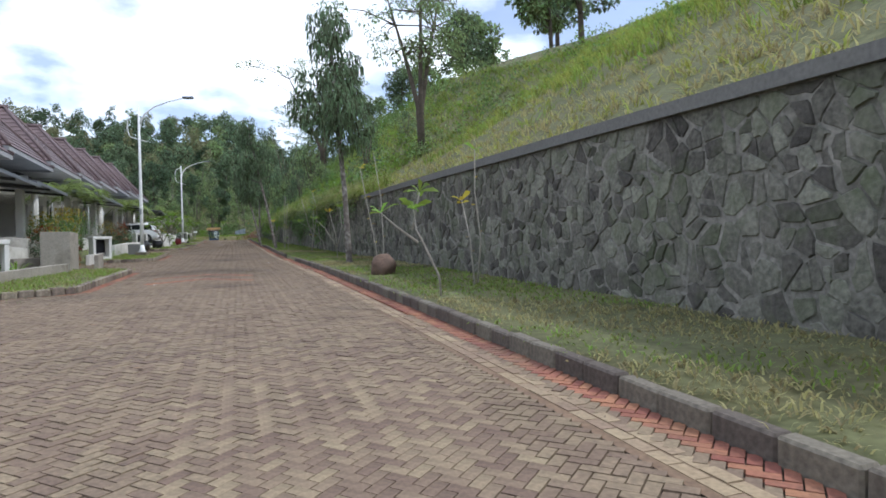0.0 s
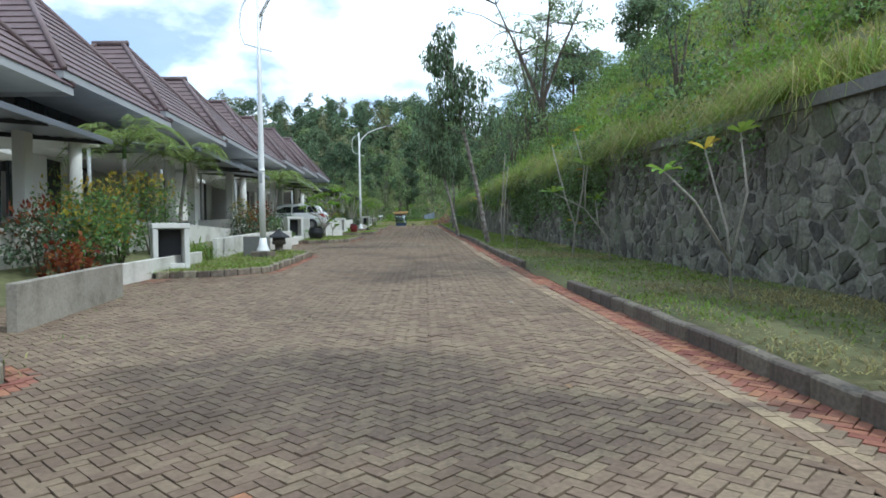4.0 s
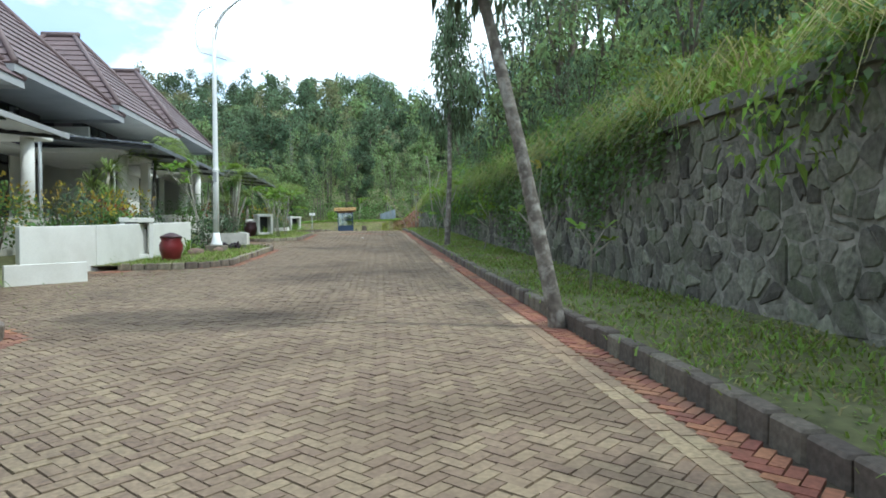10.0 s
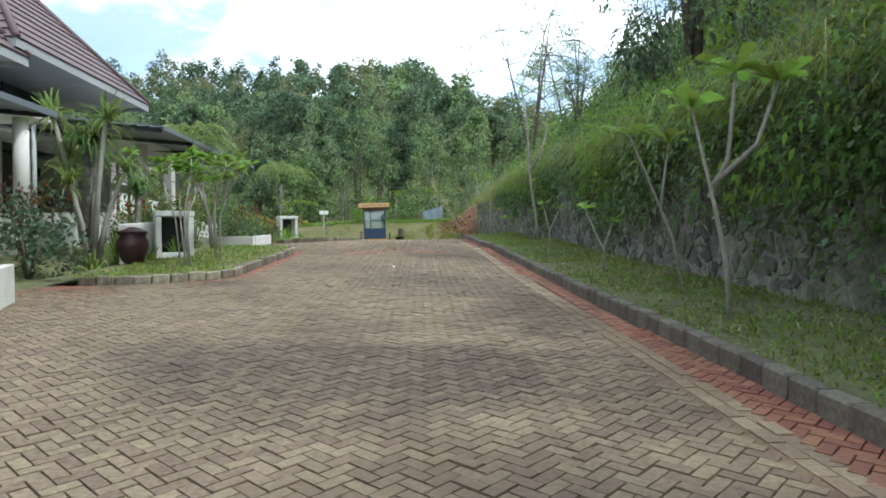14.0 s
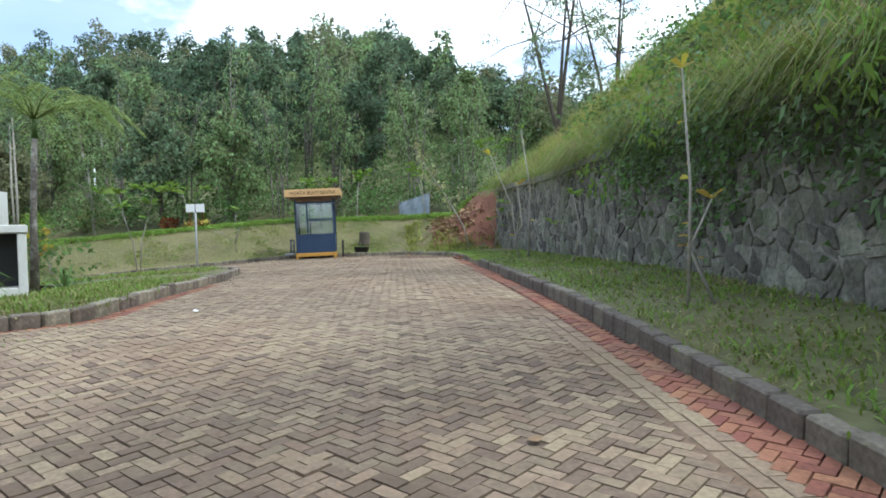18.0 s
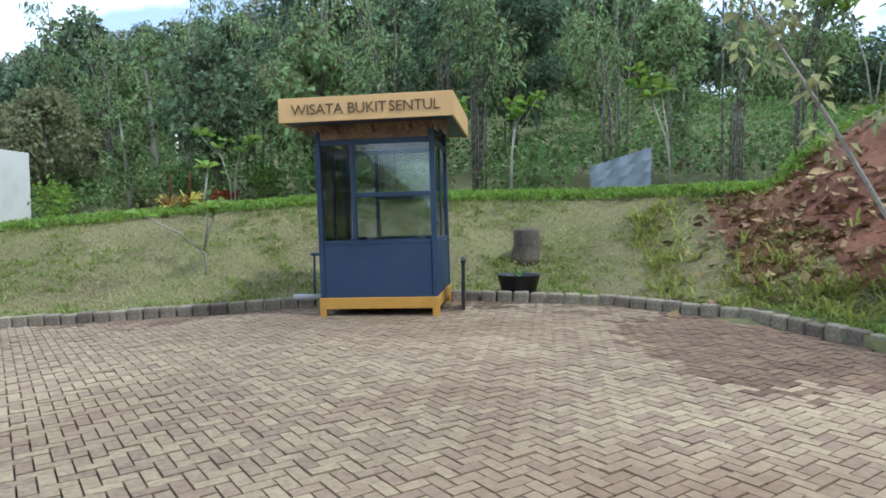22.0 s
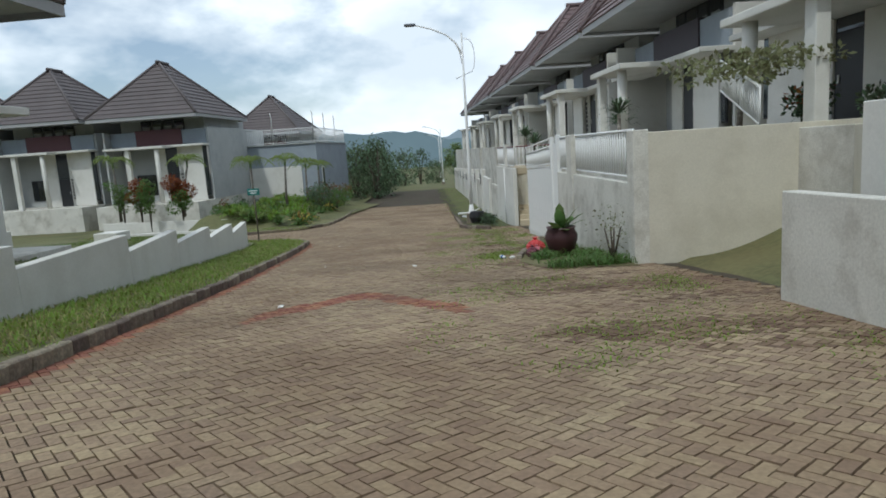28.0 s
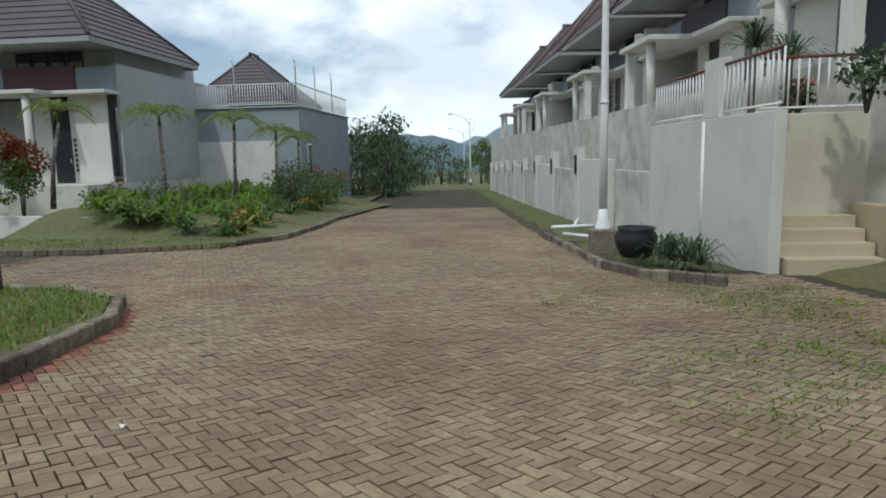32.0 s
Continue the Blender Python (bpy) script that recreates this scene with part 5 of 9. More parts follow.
def carport(y0, y1, z, material="louver", x_front=-7.6, lab="steel carport roof of dark slats"):
    c = thing("carport", (0, 0, 0), lab, "carport", "carports")
    xs = np.linspace(-12.9, x_front, 15)
    for i, x in enumerate(xs):
        zz = z - 0.52 * i / 14
        box("slat", x, y0, zz, x + 0.345, y1, zz + 0.045, material, c, bevel=0.004)
    for y in (y0 + 0.15, (y0 + y1) / 2, y1 - 0.15):
        part("beam", add_box(bmesh.new(), -13.0, y - 0.04, z - 0.12, x_front + 0.3, y + 0.04, z - 0.01, 0.004,
                             pose(-13, 0, z, 0, 5.6, 0) @ pose(13, 0, -z)), "frame", c)
    box("edge", x_front + 0.35, y0, z - 0.60, x_front + 0.40, y1, z - 0.47, "fascia" if material == "louver_w" else "louver", c, bevel=0.004)
    for y in (y0 + 0.15, y1 - 0.15):
        g = float(land(-11.2, y))
        tube("post", [(-11.2, y, g - 0.1), (-11.2, y, z - 0.2)], 0.06, "wallgrey", c, seg=8)


for yc, mats in ((29.5, ("louver", "louver")), (45.8, ("louver", "louver")), (62.4, ("louver", "louver_w")), (78.6, ("louver", "louver")), (94.4, ("louver", "louver"))):
    z = float(road_z(-6, yc)) + 4.0
    carport(yc - 5.6, yc - 0.3, z - 0.1, mats[0], -7.9)
    carport(yc + 0.3, yc + 5.4, z + 0.15, mats[1], -8.2)


def FL(x, off=0.0):
    return 115.65 + 0.105 * (x + 35.2) + off


# second road, north side
pl = thing("planter_wall", (0, 0, 0), "white planter wall at the corner garden", "wall")
slab("wall_panel", (-23.7, 117.4), (-27.9, 116.5), 2.6, 4.35, 0.16, "white_old", pl, z1b=4.15)
slab("wall_panel", (-28.0, 116.52), (-30.4, 116.3), 2.3, 4.25, 0.2, "white_old", pl, z1b=4.2)
slab("pillar", (-29.4, 117.5), (-30.6, 117.4), 2.3, 5.15, 0.5, "white", pl)
slab("wall_panel", (-30.6, 117.6), (-35.2, 119.4), 2.2, 4.9, 0.15, "cream", pl)
fw = thing("fence_wall", (0, 0, 0), "cream front wall with white steel railing on top", "wall")
slab("wall_panel", (-35.2, FL(-35.2)), (-42.4, FL(-42.4)), 1.2, 4.05, 0.18, "white_old", fw, "pale stained plaster wall")
slab("wall_panel", (-35.15, FL(-35.2) + 0.1), (-35.5, 121.6), 1.6, 5.0, 0.18, "cream", fw, "cream plaster return wall")
slab("pillar", (-35.05, FL(-35.1)), (-35.45, FL(-35.45)), 1.2, 5.05, 0.3, "white_old", fw)
slab("pillar", (-40.3, FL(-40.3)), (-40.9, FL(-40.9)), 1.2, 5.1, 0.26, "white_old", fw)
railing(fw, (-35.5, FL(-35.5)), (-40.25, FL(-40.25)), 4.06, 1.0)
railing(fw, (-40.95, FL(-40.95)), (-42.3, FL(-42.3)), 4.06, 1.0)
railing(fw, (-35.6, 118.0), (-39.2, 118.5), 4.9, 0.8, slope=0.9)
gate = thing("sliding_gate", (0, 0, 0), "white corrugated steel gate", "gate")
slab("gate_post", (-42.5, FL(-42.5)), (-42.7, FL(-42.7)), 1.6, 5.15, 0.14, "steel", gate)
slab("gate_post", (-42.95, FL(-42.95) - 0.1), (-43.1, FL(-43.1) - 0.1), 1.6, 5.1, 0.12, "steel", gate)
slab("post_panel", (-42.72, FL(-42.72) - 0.04), (-42.94, FL(-42.94) - 0.08), 1.62, 4.9, 0.05, "steel", gate)
a, b = Vector((-43.1, FL(-43.1) - 0.1)), Vector((-48.1, FL(-48.1) - 0.1))
n = 14
for i in range(n):
    p, q = a.lerp(b, i / n), a.lerp(b, (i + 0.84) / n)
    slab("sheet_rib", p, q, 1.75 - 0.022 * i, 4.25 - 0.022 * i, 0.04, "steel", gate, bevel=0.012)
# near-black backing puts the shade of the slits between ribs into colour
slab("sheet", a, b, 1.9, 4.2, 0.012, "frame", gate, "dark sheet standing in for shade between the panels", z1b=3.95, bevel=0)
slab("bottom_rail", a, b, 1.72, 1.84, 0.07, "steel", gate, z1b=1.60)
slab("middle_rail", a, b, 4.16, 4.25, 0.07, "steel", gate, z1b=4.0)
railing(gate, a, b, 4.2, 0.62, slope=-0.25)
tube("upper_rail", [(a.x, a.y, 5.06), (b.x, b.y, 4.81)], 0.03, "steel", gate, seg=6)
for f in (0.02, 0.5, 0.98):
    q0 = a.lerp(b, f)
    zq = 4.2 - 0.25 * f
    for sgn_ in (-1, 1):
        tube("cross_ornament", [(q0.x - 0.14, q0.y, zq + 0.74 - 0.1 * sgn_), (q0.x + 0.14, q0.y, zq + 0.74 + 0.1 * sgn_)], 0.014, "steel", gate, seg=5)
# stairs and the tall terrace wall
st = thing("entrance_stairs", (0, 0, 0), "cream tiled entrance steps with maroon handrail", "stairs")
for i in range(4):
    box("step", -54.8, 114.0, 0.8, -53.35 - 0.34 * i, 115.55, 1.38 + 0.21 * i, "step", st, "cream tiled step", 0.008)
for i in range(7):
    box("step", -54.8, 115.6 + 0.36 * i, 0.8, -53.45, 115.95 + 0.36 * i, 2.22 + 0.21 * i, "step", st, "cream tiled step", 0.008)
slab("side_wall", (-53.32, 115.6), (-53.1, 119.6), 0.8, 2.1, 0.16, "cream", st, "sloping stair wall", z1b=3.9)
railing(st, (-53.32, 115.6), (-53.1, 119.6), 2.1, 0.95, slope=1.8, top="rail_red")
tube("newel", [(-53.3, 115.55, 1.5), (-53.3, 115.55, 3.1)], 0.05, "rail_red", st)
tw = thing("terrace_wall", (0, 0, 0), "tall white retaining wall with terrace railing", "wall")
slab("wall_panel", (-53.5, 113.85), (-59.4, 113.1), 0.4, 3.85, 0.2, "white", tw, "white plaster wall with grey streaks")
slab("wall_panel", (-54.95, 113.97), (-54.5, 120.5), 0.6, 3.85, 0.2, "cream", tw)
slab("wall_panel", (-59.5, 113.1), (-62.6, 112.75), 0.2, 2.7, 0.2, "white_old", tw, "stained lower wall")
slab("pillar", (-55.6, 113.6), (-56.3, 113.52), 3.853, 5.0, 0.24, "white", tw)
railing(tw, (-53.5, 113.85), (-55.6, 113.6), 3.86, 1.0, top="rail_red")
railing(tw, (-56.3, 113.52), (-59.3, 113.12), 3.86, 1.0, top="rail_red")
railing(tw, (-54.95, 114.0), (-54.55, 119.5), 3.86, 1.0, top="rail_red")
slab("deck", (-55.1, 117.0), (-59.4, 116.5), 3.5, 3.84, 6.3, "step", tw, "terrace floor")
tube("drain_pipe", [(-56.2, 113.4, 0.8), (-56.2, 113.4, 3.8)], 0.04, "steel", tw)
for k in range(9):
    x0 = -62.7 - 5.4 * k
    g = float(road_z(x0 - 2, 110))
    y0 = FL(x0) - 0.2
    w = thing("front_wall", (0, 0, 0), "white boundary wall of a house beside the road", "wall", "front walls of the second road")
    slab("wall_panel", (x0, y0), (x0 - 4.2, y0 - 0.44), g - 0.5, g + 2.3 - 0.25 * (k % 2), 0.18, ("white", "white_old")[k % 2], w)
    slab("pillar", (x0 - 4.25, y0 - 0.46), (x0 - 4.9, y0 - 0.53), g - 0.5, g + 2.75, 0.3, "white", w)
    box("meter_niche", x0 - 4.75, y0 - 0.70, g + 1.75, x0 - 4.35, y0 - 0.66, g + 2.45, "frame", w, "dark meter box", 0.004)

# second road, south side: stepped garden wall
sw = thing("stepped_wall", (0, 0, 0), "white stepped garden wall along the verge", "wall")
steps = [(-27.6, 106.5), (-31.0, 106.15), (-34.4, 105.75), (-37.8, 104.95), (-41.2, 104.2), (-44.6, 103.45), (-47.6, 102.75)]
for (xa, ya), (xb, yb) in zip(steps, steps[1:]):
    za = float(road_z(xa, ya))
    zb = float(road_z(xb, yb))
    slab("wall_panel", (xa, ya), (xb, yb), zb - 0.6, za + 0.80, 0.22, "white", sw, z1b=zb + 1.13)
arc = [(-47.6, 102.75), (-48.2, 102.3), (-48.5, 101.6), (-48.6, 100.6), (-48.6, 96)]
for (xa, ya), (xb, yb) in zip(arc, arc[1:]):
    slab("wall_panel", (xa, ya), (xb, yb), 0.5, 2.25, 0.22, "white", sw, bevel=0)
for x, y, h in ((-45.5, 98.5, 1.1), (-44.5, 94.5, 1.4)):
    p = thing("gate_pillar", (x, y, 1.6), "square white garden pillar", "pillar")
    box("shaft", -0.45, -0.45, -0.5, 0.45, 0.45, h, "white", p)
# west block garden
low_wall([(-64.4, 86.0), (-63.6, 89.5), (-61.8, 95.8), (-62.6, 96.6)], 0.72, "white", 0.18)
sp = thing("street_sign", (-50.5, 102.2, float(road_z(-50.5, 102.2)) + 0.1), "small green street sign on a thin grey pole", "street sign", rz=80)
tube("pole", [(0, 0, -0.2), (0, 0, 2.5)], 0.03, "bark_dark", sp, seg=8)
board = box("board", -0.3, -0.04, 2.12, 0.3, -0.02, 2.42, "signgreen", sp, "green sign board", 0.004)
box("line_bar", -0.22, -0.05, 2.30, 0.22, -0.042, 2.34, "steel", board, "white line of unreadable lettering", 0)
box("line_bar", -0.16, -0.05, 2.20, 0.16, -0.042, 2.24, "steel", board, "white line of unreadable lettering", 0)

# annex with roof terrace
an = thing("annex_building", (0, 0, 0), "blue-grey flat-roofed annex with white roof railing", "building")
box("body", -92, 89.5, -0.5, -80.2, 96.9, 6.35, "grey", an)
box("white_panel", -80.19, 90.5, 1.6, -80.1, 95.4, 4.4, "white", an, "white wall panel", 0.004)
box("coping", -92.1, 89.4, 6.354, -80.05, 97.0, 6.45, "wallgrey", an)
win = box("window", -82.2, 96.91, 2.3, -81.4, 96.97, 4.2, "steel", an, "white framed side window", 0.004)
box("pane", -82.1, 96.975, 2.4, -81.5, 96.985, 4.1, "darkglass", win, "", 0)
railing(an, (-80.2, 89.8), (-80.2, 96.8), 6.46, 1.3)
railing(an, (-80.3, 96.8), (-91.9, 96.8), 6.46, 1.3, step=0.2)
for x, y in ((-80.2, 96.8), (-84, 96.8), (-88, 96.8), (-80.2, 93)):
    tube("light_pole", [(x, y, 6.46), (x, y, 8.9), (x + 0.2, y, 9.2)], 0.04, "steel", an)
far_walls = [(-158, 108), (-172, 116)]
for i, (x, y) in enumerate(far_walls):
    f = thing("distant_shed", (x, y, float(land(x, y))), "small white building far down the road", "building")
    box("wall", -3, -2, -0.5, 3, 2, 2.6, "white", f)
    bm = bmesh.new()
    q = [bm.verts.new(p) for p in ((-3.4, -2.4, 2.604), (3.4, -2.4, 2.604), (3.4, 2.4, 2.604), (-3.4, 2.4, 2.604), (-3.4, 0, 3.7), (3.4, 0, 3.7))]
    for fc in ((0, 1, 5, 4), (2, 3, 4, 5), (0, 4, 3), (1, 2, 5), (3, 2, 1, 0)):
        bm.faces.new([q[i] for i in fc])
    part("roof", bm, "fascia", f)


# ---- parked car ----
def loft(bm, sections):
    rings = [[bm.verts.new(p) for p in s] for s in sections]
    n = len(rings[0])
    for a, b in zip(rings, rings[1:]):
        for k in range(n - 1):
            bm.faces.new((a[k], a[k + 1], b[k + 1], b[k]))
        bm.faces.new((a[n - 1], a[0], b[0], b[n - 1]))
    bm.faces.new(rings[0][::-1])
    bm.faces.new(rings[-1])
    return bm


def car(x, y, z, rz):
    """Rear towards local -y."""
    c = thing("parked_car", (x, y, z), "white people carrier parked in a driveway", "car", rz=rz)
    Y_ = (-2.25, -2.2, -2.1, -1.95, -1.78, -1.5, -0.6, 0.4, 0.9, 1.35, 1.6, 2.0, 2.2, 2.27)
    ROOF = (0.72, 0.98, 1.13, 1.42, 1.62, 1.70, 1.73, 1.69, 1.53, 1.22, 1.07, 0.99, 0.87, 0.72)
    LOW = (0.42, 0.34, 0.28, 0.25, 0.23, 0.22, 0.22, 0.22, 0.22, 0.22, 0.24, 0.27, 0.33, 0.42)
    WB = (0.70, 0.78, 0.83, 0.855, 0.865, 0.87, 0.87, 0.87, 0.865, 0.86, 0.85, 0.81, 0.72, 0.62)

    def at(yy):
        zr, lo, wb = (float(np.interp(yy, Y_, q)) for q in (ROOF, LOW, WB))
        zb = min(1.05, zr - 0.04)
        wr = wb - 0.02 - 0.19 * max(0.0, zr - zb) / 0.66
        return zr, lo, wb, zb, wr

    def ring(yy):
        zr, lo, wb, zb, wr = at(yy)
        h = zr - zb
        half_ = [(wb - 0.14, lo), (wb - 0.03, lo + 0.07), (wb + 0.01, lo + 0.4 * (zb - lo)), (wb, lo + 0.75 * (zb - lo)), (wb - 0.025, zb),
                 (wr + 0.035, zr - 0.22 * h), (wr - 0.02, zr - 0.07 * h), (wr - 0.14, zr - 0.01), (0.3, zr + 0.02)]
        return [(a, yy, b) for a, b in half_] + [(-a, yy, b) for a, b in half_[::-1]]

    part("body", loft(bmesh.new(), [ring(v) for v in np.interp(np.linspace(0, 13, 53), range(14), Y_)]), "carwhite", c, smooth=True)
    for s in (-1, 1):
        for ya, yb, ka, kb in ((-1.72, -1.08, 0.45, 0.08), (-1.0, -0.12, 0.08, 0.08), (-0.04, 0.98, 0.08, 0.5)):
            bm = bmesh.new()
            cols = []
            for f in np.linspace(0, 1, 7):
                yy = ya + (yb - ya) * f
                zr, lo, wb, zb, wr = at(yy)
                k1 = 0.92 - (ka * max(0, 1 - f * 3) + kb * max(0, f * 2 - 1)) * 0.6
                row = []
                for k in (0.1, 0.5, k1):
                    row.append(bm.verts.new((s * ((wb - 0.025) + (wr + 0.035 - wb + 0.025) * k + 0.012), yy, zb + (zr - 0.22 * (zr - zb) - zb) * k)))
                cols.append(row)
            for p, q in zip(cols, cols[1:]):
                for k in range(2):
                    bm.faces.new((p[k], q[k], q[k + 1], p[k + 1]))
            part("side_window", bm, "darkglass", c, "dark tinted window", smooth=True)
        bm = bmesh.new()
        quad = [bm.verts.new(p) for p in ((s * 0.875, -1.80, 1.02), (s * 0.86, -2.03, 1.03), (s * 0.80, -2.175, 0.98), (s * 0.52, -2.225, 0.93), (s * 0.56, -2.235, 0.86), (s * 0.81, -2.205, 0.78), (s * 0.872, -2.04, 0.84))]
        mid = bm.verts.new((s * 0.83, -2.14, 0.92))
        for k in range(7):
            bm.faces.new((quad[k], quad[(k + 1) % 7], mid))
        part("tail_light", bm, "tail", c, "red wedge-shaped tail light")
        for yy in (-1.35, 1.38):
            part("wheel_arch", add_tube(bmesh.new(), [(s * 0.70, yy, 0.33), (s * 0.879, yy, 0.33)], 0.37, 26), "frame", c, "dark wheel arch")
            wheel = part("wheel", add_tube(bmesh.new(), [(s * 0.66, yy, 0.32), (s * 0.885, yy, 0.32)], 0.31, 26), "black", c, "black tyre")
            part("rim", add_tube(bmesh.new(), [(s * 0.80, yy, 0.32), (s * 0.889, yy, 0.32)], 0.19, 16), "cap", wheel, "silver rim")
        part("mirror", add_box(bmesh.new(), s * 0.99 - 0.1, 0.82, 1.06, s * 0.99 + 0.08, 0.95, 1.2, 0.04), "carwhite", c)
    for nm, rows_ in (("rear_window", (-2.105, -1.80)), ("windscreen", (1.52, 0.86))):
        bm = bmesh.new()
        cols = []
        for f in np.linspace(0.06, 0.94, 6):
            yy = rows_[0] + (rows_[1] - rows_[0]) * f
            zr, lo, wb, zb, wr = at(yy)
            cols.append([bm.verts.new((a * (0.70 - 0.12 * f), yy + (-0.012 if yy < 0 else 0.012), zr + 0.026 - 0.03 * abs(a))) for a in (-1, -0.5, 0, 0.5, 1)])
        for p, q in zip(cols, cols[1:]):
            for k in range(4):
                bm.faces.new((p[k], p[k + 1], q[k + 1], q[k]))
        part(nm, bm, "darkglass", c, "dark tinted glass", smooth=True)
    box("bumper_trim", -0.62, -2.285, 0.36, 0.62, -2.2, 0.46, "frame", c, "dark lower bumper trim", 0.02)
    box("garnish", -0.5, -2.262, 0.86, 0.5, -2.215, 0.905, "steel", c, "chrome strip", 0.01)
    box("plate", -0.22, -2.275, 0.66, 0.22, -2.235, 0.80, "frame", c, "dark number plate", 0.004)
    box("plate_bar", -0.17, -2.282, 0.71, 0.17, -2.277, 0.75, "steel", c, "plain pale bar", 0)
    tube("exhaust", [(0.45, -2.2, 0.27), (0.45, -2.28, 0.27)], 0.03, "steel", c, seg=8)
    return c


car(-8.67, 61.23, float(land(-8.7, 61.3)) + 0.12, 88)


# ---- pots and small things ----
def pot(name, x, y, z, r, h, material, label, lid=False):
    p = thing(name, (x, y, z), label, "pot")
    part("body", add_lathe(bmesh.new(), [(r * 0.62, 0), (r * 0.72, 0.03), (r * 0.98, h * 0.5), (r, h * 0.7), (r * 0.82, h * 0.9), (r * 0.9, h), (r * 0.78, h), (r * 0.74, h * 0.9)], 22),
         material, p, smooth=True)
    if lid:
        part("lid", add_lathe(bmesh.new(), [(r * 0.95, h + 0.003), (r * 0.9, h + 0.05), (r * 0.45, h + 0.12), (r * 0.12, h + 0.15)], 22), "darkpot", p, "dark rounded lid", smooth=True)
    return p


RZ = lambda x, y, d=0.12: float(road_z(x, y)) + d
pot("water_pot", -5.5, 68.3, RZ(-5.5, 68.3), 0.30, 0.60, "redpot", "red glazed water pot with a lid on the kerb", True)
pot("water_pot", -6.75, 85.0, RZ(-6.75, 85.0), 0.34, 0.66, "darkpot", "dark red clay pot with lid", True)
pot("planter_pot", -5.7, 52.2, RZ(-5.5, 52.2), 0.40, 0.6, "blackpot", "black round planter pot")
pot("planter_pot", -37.75, 114.4, 2.36, 0.38, 0.62, "darkpot", "large dark maroon pot with broad-leaved plant")
pot("planter_pot", -55.3, 111.9, RZ(-55.3, 111.9, 0.1), 0.42, 0.6, "blackpot", "black plastic pot on the verge")
tub = thing("planter_tub", (-1.8, 118.62, 5.24), "low black plastic tub of weeds by the kerb", "tub")
part("basin", add_lathe(bmesh.new(), [(0.26, 0), (0.33, 0.26), (0.35, 0.27), (0.32, 0.26), (0.3, 0.2)], 18), "blackpot", tub, smooth=True)
lan = thing("garden_lantern", (-5.15, 41.2, RZ(-5, 41.2)), "weathered grey stone garden lantern with a roof", "lantern")
part("body", add_lathe(bmesh.new(), [(0.24, 0), (0.24, 0.08), (0.14, 0.1), (0.14, 0.26), (0.24, 0.28), (0.22, 0.5)], 10), "kerb_dark", lan, smooth=True)
part("roof", add_lathe(bmesh.new(), [(0.4, 0.503), (0.36, 0.56), (0.14, 0.70), (0.05, 0.8)], 6), "black", lan, "dark pointed roof")
ub = thing("utility_box", (-5.5, 39.6, RZ(-5.4, 39.6)), "grey concrete utility block", "utility box")
box("block", -0.35, -0.35, -0.1, 0.35, 0.35, 0.62, "cap", ub, bevel=0.02)


verge("verge", [(-42.2, 114.7), (-41.6, 114.2), (-39.7, 113.75), (-38.0, 113.5), (-36.6, 113.4), (-35.4, 113.7), (-34.8, 114.5), (-34.7, 115.55), (-42.2, 114.82)], material="dry", rise=0.014, label="weedy strip of soil below the fence wall")
kerb_run([(-42.2, 114.6), (-41.6, 114.14), (-39.7, 113.69), (-38.0, 113.44), (-37.3, 113.40)], 0.3, high=0.1, label="worn kerb stones round the weedy strip")


def boulder(name, x, y, z, r, material, label, squash=0.8):
    bm = bmesh.new()
    bmesh.ops.create_icosphere(bm, subdivisions=3, radius=r)
    for v in bm.verts:
        n = noise.noise(v.co * 1.7 / r + Vector((x, y, 0)))
        n2 = noise.noise(v.co * 4.5 / r + Vector((y, x, 0)))
        v.co *= 1 + 0.22 * n + 0.07 * n2
        v.co.z *= squash
    return tagged(part(name, bm, material, None, label, smooth=True, local=pose(x, y, z)), label, "rock")


boulder("boulder", 3.45, 15.7, 1.17, 0.33, "rock", "brown rounded boulder on the grass verge", 0.95)
stump = thing("tree_stump", (-1.75, 120.5, float(land(-1.75, 120.5)) - 0.05), "weathered brown tree stump on the bank", "stump")
bm = add_lathe(bmesh.new(), [(0.34, -0.1), (0.27, 0.08), (0.24, 0.3), (0.23, 0.55), (0.2, 0.6), (0.1, 0.57)], 18)
for v in bm.verts:
    v.co.xy *= 1 + 0.22 * noise.noise(v.co * 4)
part("wood", bm, "bark_dark", stump, smooth=True)
for x, y, r in ((-5.6, 70.9, 0.28), (-5.2, 71.9, 0.22), (-17.7, 117.7, 0.2), (-18.3, 117.7, 0.14), (-21.6, 119.6, 0.26), (3.0, 66.6, 0.16)):
    boulder("rock", x, y, float(max(land(x, y), road_z(x, y))) + 0.1, r, "rock", "small brown garden rock")
